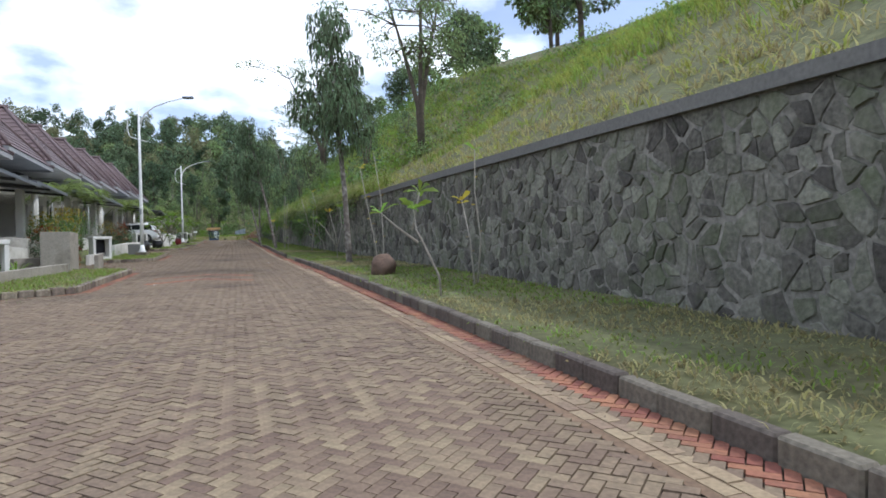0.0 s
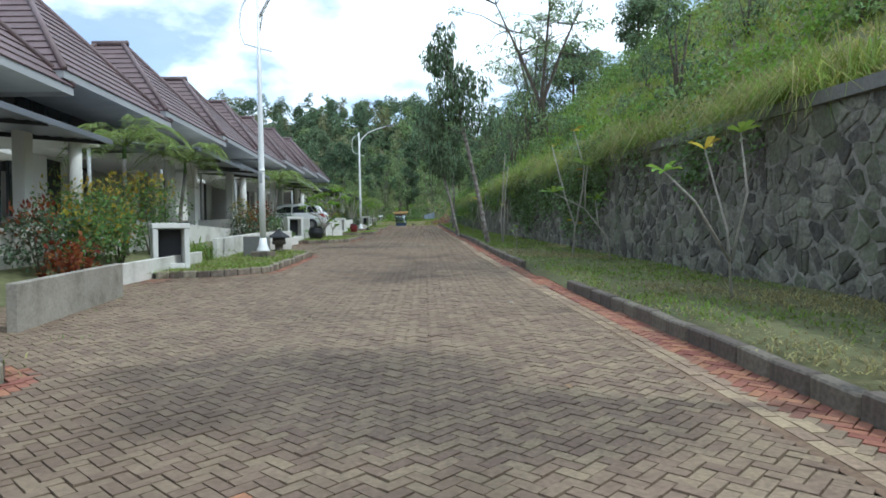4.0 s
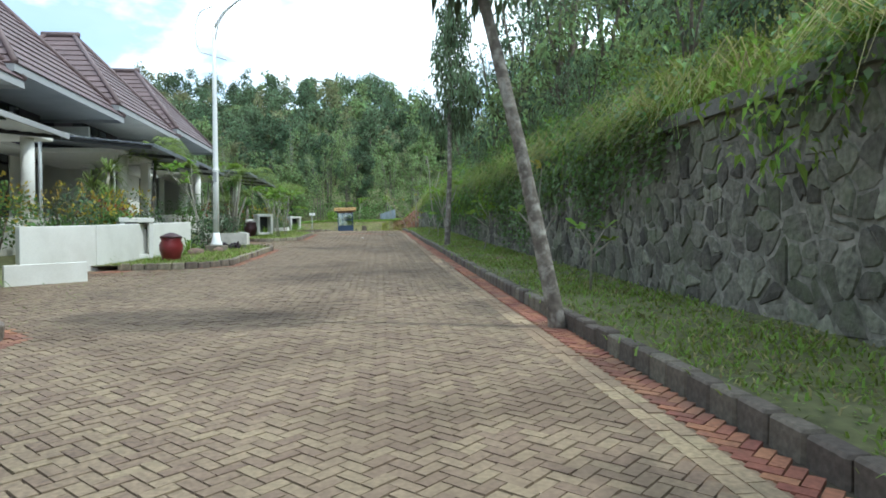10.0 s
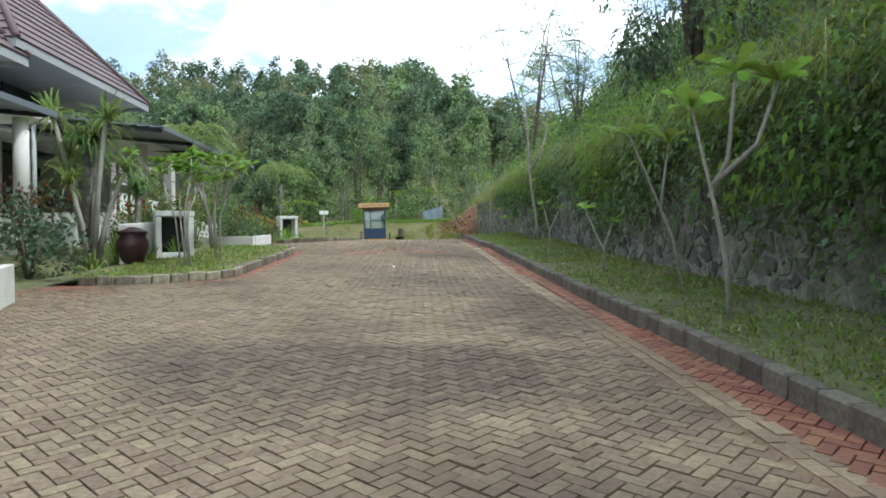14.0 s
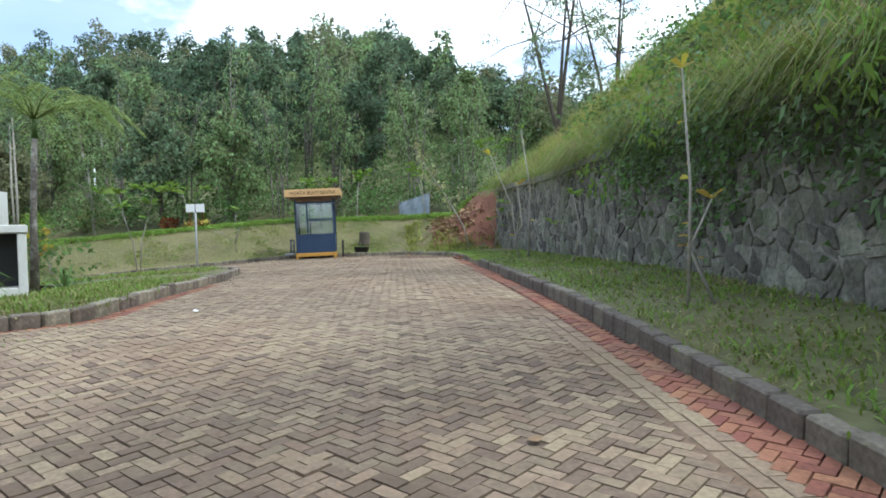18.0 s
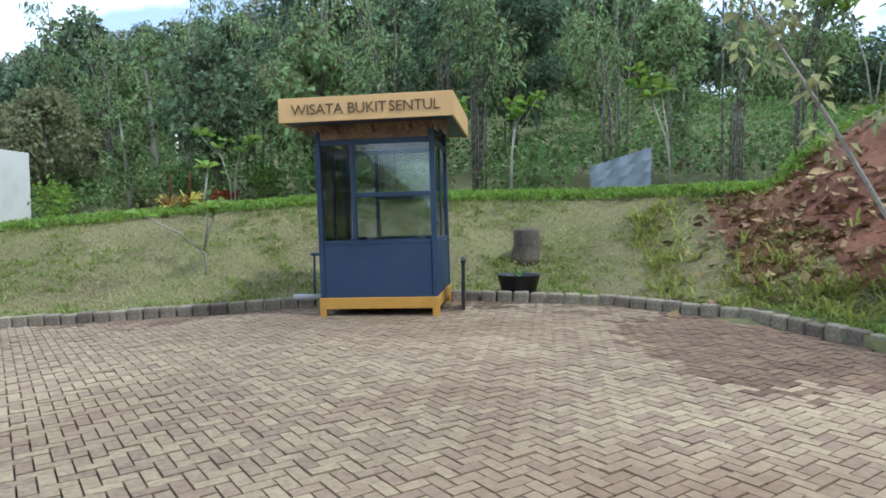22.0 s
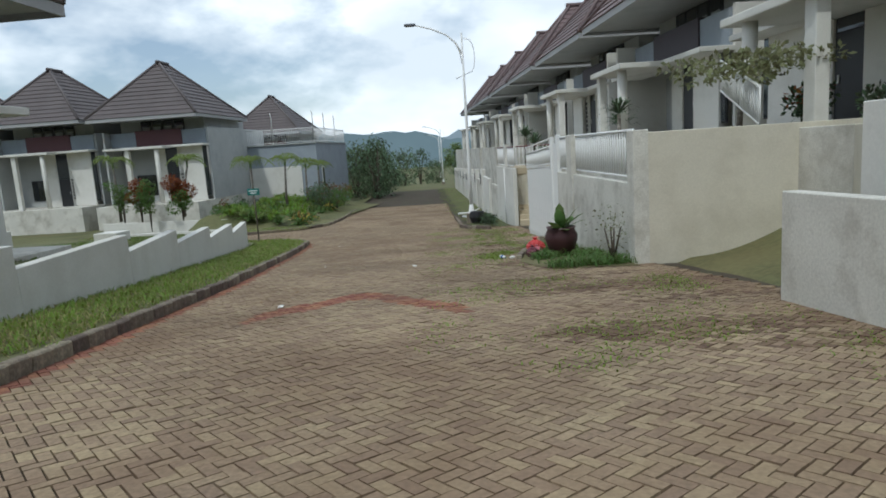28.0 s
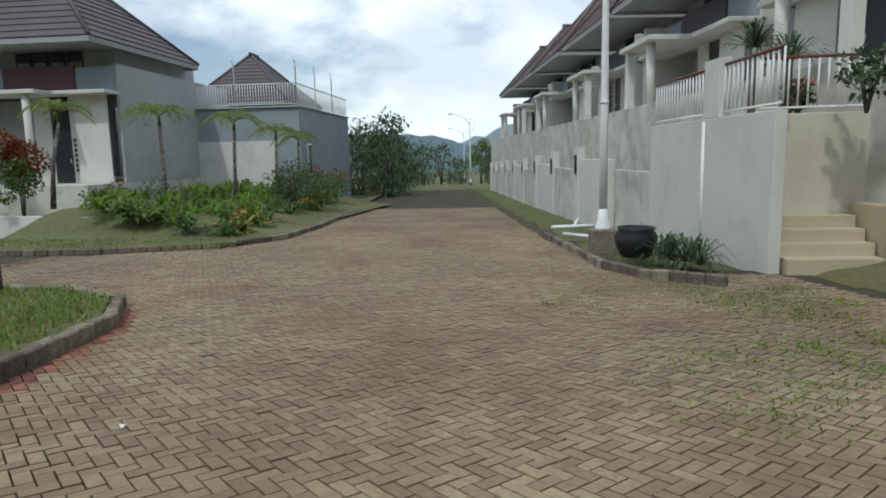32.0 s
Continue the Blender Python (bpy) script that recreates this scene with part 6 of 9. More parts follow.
for x, y, r, m, lab in ((-38.55, 113.84, 0.23, "foam", "crumpled red plastic rubbish bag by the kerb"), (-38.05, 113.84, 0.14, "bag_pink", "small pink plastic rubbish bag"),
                        (-37.72, 113.72, 0.15, "bag_maroon", "dark maroon rubbish bag beside the pot")):
    bag = thing("rubbish_bag", (x, y, RZ(x, y, 0.02)), lab, "bag", "rubbish bags")
    bm = bmesh.new()
    bmesh.ops.create_icosphere(bm, subdivisions=4, radius=r)
    for v in bm.verts:
        k = v.co / r
        crease = abs(noise.noise(k * 2.4 + Vector((x, y, 0)))) * 0.45 + abs(noise.noise(k * 6.0 + Vector((y, x, 0)))) * 0.2
        v.co *= 1.12 - crease
        v.co.z = max(v.co.z * 0.88, -0.62 * r)
    bmesh.ops.translate(bm, vec=(0, 0, r * 0.62), verts=bm.verts)
    part("sack", bm, m, bag)
    bm = add_lathe(bmesh.new(), [(r * 0.16, r * 1.3), (r * 0.1, r * 1.48), (r * 0.24, r * 1.7), (r * 0.34, r * 1.78)], 9)
    for v in bm.verts:
        v.co.xy *= 1 + 0.4 * noise.noise(v.co * 30)
    part("knot", bm, m, bag, "tied top of the bag")
bot = thing("plastic_bottle", (-37.72, 113.02, RZ(-37.72, 113.02, 0.045)), "crushed clear plastic bottle with a blue label and green cap", "bottle", rz=25)
lie = pose(0, 0, 0, 0, 90, 0)
part("bottle", add_lathe(bmesh.new(), [(0.01, -0.13), (0.035, -0.12), (0.038, -0.04), (0.033, 0.0), (0.037, 0.05), (0.03, 0.09), (0.014, 0.12)], 12), "steel", bot, smooth=True, local=lie)
part("label_band", add_lathe(bmesh.new(), [(0.0395, -0.045), (0.0355, 0.0), (0.0385, 0.045)], 12), "kblue_label", bot, "blue paper band", smooth=True, local=lie)
part("cap", add_lathe(bmesh.new(), [(0.0, 0.15), (0.016, 0.15), (0.016, 0.121), (0.0, 0.121)], 10), "signgreen", bot, "green screw cap", local=lie)
bm = bmesh.new()
bmesh.ops.create_icosphere(bm, subdivisions=3, radius=0.07)
for v in bm.verts:
    v.co *= 1.1 - 0.6 * abs(noise.noise(v.co * 25))
    v.co.z *= 0.5
tagged(part("crumpled_packet", bm, "white", None, "", local=pose(-37.66, 113.24, RZ(-37.66, 113.24, 0.03))), "crumpled white packet lying by the kerb", "litter", "litter")
bm = add_box(bmesh.new(), -0.75, -0.16, -0.1, 0.75, 0.16, 0.16, 0.03)
bmesh.ops.subdivide_edges(bm, edges=bm.edges[:], cuts=3, use_grid_fill=True)
for v in bm.verts:
    v.co += Vector((noise.noise(v.co * 5), noise.noise(v.co * 5 + Vector((9, 0, 0))), noise.noise(v.co * 4 + Vector((0, 7, 0))))) * 0.07
tagged(part("broken_kerb", bm, "kerb", None, "", local=pose(-41.75, 114.62, RZ(-41.75, 114.6, 0.02), 0, 3, 24)), "broken mossy concrete kerb at the gate corner", "kerb stone")
for i, (x, y, L, a) in enumerate(((-60.4, 110.9, 2.2, 40), (-61.8, 111.3, 2.6, 170), (-61.0, 110.6, 1.6, 100))):
    pp = thing("white_pipe", (x, y, RZ(x, y, 0.14 + 0.07 * i)), "white plastic pipe lying on the grass", "pipe", "loose pipes")
    tube("pipe", [(0, 0, 0), (L * math.cos(radians(a)), L * math.sin(radians(a)), 0.02)], 0.055, "steel", pp, seg=8)
for i in range(26):
    if i < 12:
        x, y = rng.uniform(-50, -30), 0
        y = float(south_edge(x)) + rng.uniform(0.3, 5.0)
    else:
        y = rng.uniform(6, 100)
        x = rng.uniform(-3.0, 1.7)
    bm = bmesh.new()
    s = rng.uniform(0.025, 0.055)
    bm.faces.new([bm.verts.new((s * math.cos(a) * rng.uniform(0.6, 1.3), s * math.sin(a) * rng.uniform(0.6, 1.3), rng.uniform(0.0, 0.03))) for a in np.linspace(0, 5.2, 6)])
    tagged(part("litter", bm, "litter" if i % 3 else "steel", None, "", local=pose(x, y, RZ(x, y, 0.012))), "scrap of litter or dry leaf on the paving", "litter", "litter")
pan = thing("tarpaulin_panel", (0.9, 130.5, 6.9), "grey tarpaulin stretched on poles behind the lawn", "tarpaulin", rz=-20)
bm = bmesh.new()
q = [[bm.verts.new((-1.0 + 2.0 * i / 8, 0.06 * math.sin(i * 2 + j), 0.1 + (1.0 + 0.55 * i / 8) * j / 4)) for j in range(5)] for i in range(9)]
for i in range(8):
    for j in range(4):
        bm.faces.new((q[i][j], q[i + 1][j], q[i + 1][j + 1], q[i][j + 1]))
part("sheet", bm, "tarp", pan)
for x, h in ((-1.0, 1.3), (1.0, 1.75)):
    tube("pole", [(x, 0.05, -0.3), (x, 0.05, h)], 0.03, "bark", pan, seg=6)
sg = thing("notice_board", (-6.2, 110.0, 5.15), "small white notice board on a pole", "sign", rz=10)
tube("pole", [(0, 0, -0.4), (0, 0, 1.9)], 0.03, "fascia", sg, seg=8)
bd = box("board", -0.26, -0.03, 1.66, 0.26, -0.006, 1.9, "steel", sg, "white notice panel", 0.004)
box("divider", -0.01, -0.036, 1.67, 0.01, -0.031, 1.89, "frame", bd, "", 0)
wp = thing("white_post", (-26.7, 149.2, float(land(-26.7, 149.2)) - 0.3), "slim white post at the wood's edge", "post")
tube("post", [(0, 0, 0), (0, 0, 3.6)], 0.09, "steel", wp, seg=8)


def wire(p, q, sag, r=0.012):
    pts = [Vector(p).lerp(Vector(q), t) - Vector((0, 0, sag * 4 * t * (1 - t))) for t in np.linspace(0, 1, 12)]
    w = thing("overhead_wire", (0, 0, 0), "thin overhead service wire", "wire", "wires")
    tube("cable", pts, r, "fascia", w, seg=5)


for y in (23.5, 39.9, 56.3, 72.7):
    z = float(road_z(-6, y)) + 5.0
    wire((-13.9, y, z + 0.1), (-9.5, y + 9.5, z - 0.4), 0.15)
wire((-26.5, 124.3, 9.2), (-50.0, 121.8, 6.9), 0.5)


# ---- plants ----
def unit(v):
    return v / np.maximum(np.linalg.norm(v, axis=-1, keepdims=True), 1e-9)


def leaf_arrays(P, D, L, W, droop=0.0, g=None):
    """Pointed leaves as folded quads: base P, direction D, length L, half width W."""
    g = g or rng
    n = len(P)
    D = unit(D)
    side = unit(np.cross(D, unit(g.normal(0, 1, (n, 3)) * 0.6 + np.array([0, 0, 1.0]))))
    L, W = np.broadcast_to(L, n)[:, None], np.broadcast_to(W, n)[:, None]
    mid = P + D * L * 0.5 + np.array([0, 0, 1.0]) * L * 0.06
    tip = P + D * L - np.array([0, 0, 1.0]) * L * droop
    return np.stack([P, mid + side * W, tip, mid - side * W], 1).reshape(-1, 3)


def leaf_mesh(name, blocks, material, parent=None, label="", kind=""):
    v = np.concatenate(blocks)
    f = np.arange(len(v)).reshape(-1, 4)
    ob = raw(name, v, f, material, parent, label)
    return tagged(ob, kind=kind) if kind else ob


def ball_points(n, g, shell=0.55):
    d = unit(g.normal(0, 1, (n, 3)))
    return d * (shell + (1 - shell) * g.random((n, 1))) , d


def crown_blocks(g, centres, radii, per, size, squash=0.75, outward=0.8, droop=0.15, slim=0.32):
    out = []
    for c, r in zip(centres, radii):
        n = max(8, int(per * r * r))
        p, d = ball_points(n, g)
        p = p * r * np.array([1, 1, squash]) + np.asarray(c)
        dirs = d * outward + g.normal(0, 0.7, (n, 3)) + np.array([0, 0, -droop])
        s = size * g.uniform(0.7, 1.35, n)
        out.append(leaf_arrays(p, dirs, s, s * slim, droop, g))
    return out


def forest_tree(seed, height, spread_r, leaf, trunk_mat="bark_dark", narrow=False, thin=1.0, label="leafy green woodland tree on the hill"):
    g = np.random.default_rng(seed)
    t = thing("tree", (0, 0, 0), label, "tree", "woodland trees")
    lean = g.normal(0, 0.04, 2) * height
    tube("trunk", [(0, 0, -0.6), (lean[0] * 0.3, lean[1] * 0.3, height * 0.35), (lean[0], lean[1], height * 0.8)], [0.024 * height, 0.018 * height, 0.007 * height], trunk_mat, t, seg=7)
    cs, rs = [], []
    n = 40 if not narrow else 22
    for i in range(n):
        f = (i + 0.5) / n
        a = g.uniform(0, 6.28)
        zz = height * ((0.30 if narrow else 0.36) + 0.64 * f) + g.normal(0, 0.3)
        wide_ = spread_r * (math.sin(math.pi * min(1, 0.16 + 0.84 * f)) ** 0.7) * (0.75 if narrow else 1.0)
        rad = wide_ * g.uniform(0.25, 1.05)
        cs.append((lean[0] * 0.7 + rad * math.cos(a), lean[1] * 0.7 + rad * math.sin(a), zz))
        rs.append(spread_r * g.uniform(0.17, 0.34))
    for c, r in list(zip(cs, rs))[::9]:
        k = min(0.75, max(0.25, c[2] / height - 0.25))
        tube("limb", [(lean[0] * k, lean[1] * k, height * k), tuple(c)], [0.009 * height, 0.004 * height], trunk_mat, t, seg=5)
    leaf_mesh("crown", crown_blocks(g, cs, rs, 84 * thin, 0.46, 0.8, 0.5, 0.15, 0.3), leaf, t)
    return t


def put_all(proto, spots, first=True):
    """Places copies of a thing; the thing itself takes the first spot."""
    for i, (x, y, z, s, rz) in enumerate(spots):
        m = pose(x, y, z, 0, 0, rz) @ Matrix.Scale(s, 4)
        if i == 0:
            proto.matrix_basis = m
        else:
            copy_thing(proto, m)


kinds = [
    forest_tree(1, 12, 4.2, "l_forest"), forest_tree(2, 14, 4.6, "l_dark", label="dense dark green woodland tree"),
    forest_tree(3, 11, 3.6, "l_forest2", label="pale green woodland tree on the hill"), forest_tree(4, 13, 4.0, "l_forest"),
    forest_tree(5, 10, 4.4, "l_forest3", label="olive green woodland tree on the hill"), forest_tree(6, 15, 3.0, "l_forest2", "bark_pale", True, label="slender pale-stemmed woodland tree"),
    forest_tree(7, 9, 3.4, "l_forest2", thin=0.8), forest_tree(8, 16, 5.0, "l_dark", label="tall dark woodland tree"),
]
fg = np.random.default_rng(21)
spots = [[] for _ in kinds]
for row in range(8):
    y0 = 138 + row * 7.6
    for x in np.arange(-125 if row > 1 else -62, 48, 6.6):
        xx, yy = x + fg.uniform(-2.6, 2.6), y0 + fg.uniform(-3, 3) + 0.22 * max(0, -25 - x)
        if (xx > 2 and yy < 132 + xx * 0.2) or (xx > 8 and yy < 172):
            continue
        k = fg.choice(len(kinds), p=(0.17, 0.11, 0.16, 0.15, 0.1, 0.15, 0.1, 0.06))
        spots[k].append((xx, yy, float(land(xx, yy)) - 0.2, fg.uniform(0.72, 1.15) * (0.75 if row == 0 else 1.0), fg.uniform(0, 360)))
for proto, s in zip(kinds, spots):
    put_all(proto, s)
# closed canopy of the far wood up to the crest of the hill
wg = np.random.default_rng(23)
canopy = {"l_forest": [[], []], "l_dark": [[], []], "l_forest2": [[], []], "l_forest3": [[], []]}
for x in np.arange(-150, 62, 6.6):
    for y in np.arange(176, 268, 7.4):
        cx_, cy_ = x + wg.uniform(-2.8, 2.8), y + wg.uniform(-3, 3) + 0.22 * max(0, -25 - x)
        tall = wg.uniform(6, 12) + (wg.uniform(2, 5) if wg.random() < 0.12 else 0)
        wide_ = wg.uniform(2.6, 4.6)
        kind_ = ("l_forest", "l_dark", "l_forest2", "l_dark", "l_forest3", "l_forest")[int(wg.random() * 6)]
        base_ = float(land(cx_, cy_))
        for k in range(8):
            a, f = wg.uniform(0, 6.28), k / 7
            rad = wide_ * math.sqrt(max(0.0, 1 - f * f)) * wg.uniform(0.3, 0.85)
            canopy[kind_][0].append((cx_ + rad * math.cos(a), cy_ + rad * math.sin(a), base_ + tall * (0.5 + 0.5 * f)))
            canopy[kind_][1].append(wide_ * wg.uniform(0.28, 0.48))
for kind_, lab in (("l_forest", "green crowns of the far wood"), ("l_dark", "dark green crowns of the far wood"), ("l_forest2", "pale green crowns of the far wood"), ("l_forest3", "olive crowns of the far wood")):
    leaf_mesh("far_wood", crown_blocks(wg, *canopy[kind_], 34, 0.62, 0.8, 0.6, 0.2, 0.34), kind_, kind="stuff")["label"] = lab
# taller crowns that break the skyline
hill_trees = [forest_tree(31, 13, 4.5, "l_forest"), forest_tree(32, 10, 4.0, "l_forest2")]
hs = [[], []]
for i, (x, y, s) in enumerate(((24, 40, .8), (28, 52, .9), (23, 62, 0.8), (29, 72, 1.0), (21, 80, 0.7), (26, 88, 1.0), (19, 98, 0.8), (24, 106, .9), (30, 30, .7), (34, 20, .8), (33, 60, 1.1), (24, 126, .8),
                               (-150, 112, 0.7), (-165, 104, 0.9))):
    hs[i % 2].append((x, y, float(land(x, y)) - 0.3, s, 57.0 * i))
for proto, s in zip(hill_trees, hs):
    put_all(proto, s)


def feathery_tree(x, y, height, r, seed, label="tall feathery acacia with open crown"):
    g = np.random.default_rng(seed)
    t = thing("acacia_tree", (x, y, float(land(x, y)) - 0.3), label, "tree")
    forks = []
    for k in range(3):
        a = 2.1 * k + g.uniform(0, 1)
        p1 = (0.1 * math.cos(a), 0.1 * math.sin(a), height * 0.3)
        p2 = (r * 0.25 * math.cos(a), r * 0.25 * math.sin(a), height * 0.6)
        p3 = (r * 0.55 * math.cos(a), r * 0.55 * math.sin(a), height * 0.95)
        tube("stem", [(0, 0, -0.2), p1, p2, p3], [0.17, 0.14, 0.1, 0.04], "bark_dark", t, seg=7)
        forks += [p2, p3, tuple((np.array(p2) + p3) / 2)]
    cs, rs = [], []
    for p in forks:
        for _ in range(5):
            q = np.array(p) + g.normal(0, 1, 3) * np.array([r * 0.4, r * 0.4, height * 0.09])
            tube("branch", [p, tuple((np.array(p) + q) / 2 + np.array([0, 0, 0.3])), tuple(q)], [0.05, 0.035, 0.012], "bark_dark", t, seg=5)
            cs.append(q)
            rs.append(g.uniform(0.6, 1.15))
    leaf_mesh("crown", crown_blocks(g, cs, rs, 170, 0.17, 0.45, 0.5, 0.3, 0.22), "l_forest2", t)
    return t


feathery_tree(12.7, 92, 14, 4.6, 3)
feathery_tree(11.0, 134, 21, 6.0, 4)
feathery_tree(16.0, 137, 19, 5.0, 5)
feathery_tree(9.3, 31.8, 9.5, 3.2, 6)
feathery_tree(8.3, 63.0, 11.5, 6.0, 11, "wide feathery acacia on the hill above the wall")
feathery_tree(13.5, 100, 11, 3.6, 8)



def slope_tree(seed, height, r, leaf, label, group, size=0.2, per=120):
    """Low-branched tree, leafy from the ground up."""
    g = np.random.default_rng(seed)
    t = thing("bushy_tree", (0, 0, 0), label, "tree", group)
    for k in range(3):
        a = 2.1 * k + seed
        tube("stem", [(0, 0, -0.6), (0.12 * r * math.cos(a), 0.12 * r * math.sin(a), height * 0.4), (0.4 * r * math.cos(a), 0.4 * r * math.sin(a), height * 0.85)],
             [0.016 * height, 0.012 * height, 0.004 * height], "bark_dark", t, seg=6)
    cs, rs = [], []
    for i in range(34):
        f = (i + 0.5) / 34
        a = g.uniform(0, 6.28)
        rad = r * (math.sin(math.pi * (0.22 + 0.74 * f)) ** 0.8) * g.uniform(0.3, 1.0)
        cs.append((rad * math.cos(a), rad * math.sin(a), height * (0.1 + 0.86 * f) + g.normal(0, 0.2)))
        rs.append(r * g.uniform(0.2, 0.4))
    leaf_mesh("crown", crown_blocks(g, cs, rs, per, size, 0.85, 0.6, 0.4, 0.24), leaf, t)
    return t


hedge = [slope_tree(51, 5.2, 1.7, "l_forest", "dense leafy tree on the slope above the wall", "trees on the slope"),
         slope_tree(52, 4.4, 1.8, "l_forest2", "pale green leafy tree on the slope above the wall", "trees on the slope"),
         slope_tree(53, 6.4, 1.9, "l_dark", "dark green leafy tree on the slope above the wall", "trees on the slope")]
hspots = [[], [], []]
hgn = np.random.default_rng(54)
for i in range(30):
    y = 61.5 + 36 * (i / 29) + hgn.normal(0, 0.5)
    dd = hgn.uniform(0.7, 2.0) if i % 3 == 0 else hgn.uniform(1.6, 5.0)
    x = float(wall_x(y)) + dd
    size_ = hgn.uniform(0.85, 1.3) * (0.5 if y > 88 else 1.0) * (0.65 if i % 3 == 0 else 1.0)
    hspots[i % 3].append((x, y, float(land(x, y)) - 0.3, size_, hgn.uniform(0, 360)))
for x, y, size_ in ((6.6, 47.5, 0.5), (6.9, 50.5, 0.55), (7.4, 37.0, 0.5), (7.2, 41.5, 0.45), (7.0, 54.0, 0.5), (9.0, 44.0, 0.7), (10.5, 39.0, 0.8), (5.6, 58.5, 0.55)):
    hspots[int(x * 10) % 3].append((x, y, float(land(x, y)) - 0.3, size_, 40 * y))
for proto, sp_ in zip(hedge, hspots):
    put_all(proto, sp_)
valley = [slope_tree(55, 7.5, 3.0, "l_dark", "dense dark tree beside the far road", "trees beside the far road", 0.34, 40),
          slope_tree(56, 6.0, 3.2, "l_forest", "rounded green tree beside the far road", "trees beside the far road", 0.34, 40)]
vspots = [[], []]
for i, (x, y, size_) in enumerate(((-95.0, 99.4, 1.0), (-97.5, 96.5, 1.1), (-100.5, 98.6, 0.9), (-106, 97.0, 0.95), (-113, 96.0, 0.9), (-120, 94.5, 1.0), (-128, 95.0, 0.9), (-138, 96.5, 1.0), (-150, 98.0, 1.0),
                                   (-134, 108.5, 0.8), (-142, 107.5, 0.9), (-150, 106.0, 0.7), (-118, 111.5, 0.6), (-160, 100.5, 0.8), (-160, 109.5, 1.0), (-126, 88.0, 1.0), (-112, 88.0, 0.9))):
    vspots[i % 2].append((x, y, float(land(x, y)) - 0.3, size_, 57.0 * i))
for proto, sp_ in zip(valley, vspots):
    put_all(proto, sp_)

# undergrowth at the wood's edge
ug = np.random.default_rng(9)
n = 8000
ux_, uy_ = ug.uniform(-70, 40, n), 136 + 60 * ug.random(n) ** 1.5
uy_ += 0.22 * np.maximum(0, -25 - ux_)
okk = ~((ux_ > 3) & (uy_ < 128)) & ~((ux_ < -24.5) & (uy_ < 139.5 + 0.1 * ux_))
ux_, uy_ = ux_[okk], uy_[okk]
uz_ = land(ux_, uy_)
blk = []
for r, part_ in ((0.9, slice(0, None, 2)), (1.5, slice(1, None, 2))):
    c = np.stack([ux_, uy_, uz_ + 0.5 * r], -1)[part_]
    k = 14
    d = unit(ug.normal(0, 1, (len(c) * k, 3)))
    d[:, 2] = np.abs(d[:, 2])
    p = np.repeat(c, k, 0) + d * r * ug.uniform(0.5, 1, (len(c) * k, 1))
    s = ug.uniform(0.16, 0.34, len(p))
    blk.append(leaf_arrays(p, d + ug.normal(0, 0.6, d.shape), s, s * 0.34, 0.2, ug))
leaf_mesh("undergrowth", blk[:1], "l_forest2", kind="stuff")["label"] = "leafy undergrowth at the wood's edge"
leaf_mesh("undergrowth", blk[1:], "l_mid", kind="stuff")["label"] = "dark leafy undergrowth in the wood"


def tufts(name, X, Y, Z, material, length, per, g, lean=(0, 0, 0), width=0.02, spread_=0.6, label="", droop=0.12, jit=0.075):
    """Grass tufts: arching blades of two joined quads."""
    n = len(X) * per
    base = np.repeat(np.stack([X, Y, Z], -1), per, 0) + g.normal(0, jit, (n, 3)) * np.array([1, 1, 0])
    d = unit(g.normal(0, spread_, (n, 3)) * np.array([1, 1, 0.2]) + np.array([0, 0, 1.0]) + np.asarray(lean))
    L = (length * g.uniform(0.5, 1.3, n))[:, None]
    out = unit(d * np.array([1, 1, 0]) + 1e-4)
    side = np.stack([-out[:, 1], out[:, 0], 0 * out[:, 0]], -1) * width * (0.5 + L / length)
    mid = base + d * L * 0.55
    tip = base + d * L * 0.85 + out * L * 0.35 - np.array([0, 0, 1.0]) * L * droop
    v = np.stack([base - side, base + side, mid + side * 0.8, mid - side * 0.8, tip - side * 0.05, tip + side * 0.05], 1).reshape(-1, 3)
    o = np.arange(n)[:, None, None] * 6
    f = (o + np.array([(0, 1, 2, 3), (3, 2, 5, 4)])).reshape(-1, 4)
    ob = raw(name, v, f, material)
    return tagged(ob, label, kind="stuff")


tg = np.random.default_rng(12)
# hill grass
n = 12500
Y = tg.uniform(-3, 113, n)
D = 0.2 + 15 * tg.random(n) ** 1.3
X = wall_x(Y) + 0.3 + D
Z = land(X, Y) - 0.03
pick = tg.random(n)
worn = (Y < 31) & (D < 4.2 + 1.6 * np.sin(Y * 0.7) + 0.8 * np.sin(Y * 1.9))
for sel, mname, ln, wd, lab in ((~worn & (pick < .55), "l_grass", 0.5, 0.010, "long green grass on the hillside"), (~worn & (pick >= .55), "l_grass_y", 0.45, 0.010, "sunlit yellow-green grass on the hillside"),
                                (worn & (pick < .62), "l_dry", 0.26, 0.009, "dry yellow grass above the coping"), (worn & (pick >= .62), "l_grass_y", 0.24, 0.009, "short sunlit grass above the coping")):
    tufts("hill_grass", X[sel], Y[sel], Z[sel], mname, ln, 7, tg, (-0.25, 0, 0), wd, label=lab)
n = 2600
Y = tg.uniform(100, 121, n)
D = 0.25 + 6 * tg.random(n) ** 1.4
X = wall_x(Y) + 0.25 + D
okl = ~((Y > 117.4) & (slump(X, Y) < 0.5))
tufts("hill_grass", X[okl], Y[okl], land(X[okl], Y[okl]) - 0.03, "l_grass_y", 0.62, 10, tg, (-0.2, 0, 0), 0.007, 0.7, label="tall yellow-green grass above the wall end")
okl &= tg.random(n) < 0.4
tufts("hill_grass", X[okl] + 0.2, Y[okl] + 0.1, land(X[okl] + 0.2, Y[okl] + 0.1) - 0.03, "l_dry", 0.7, 8, tg, (-0.2, 0, 0), 0.006, 0.8, label="straw-coloured tall grass above the wall end")
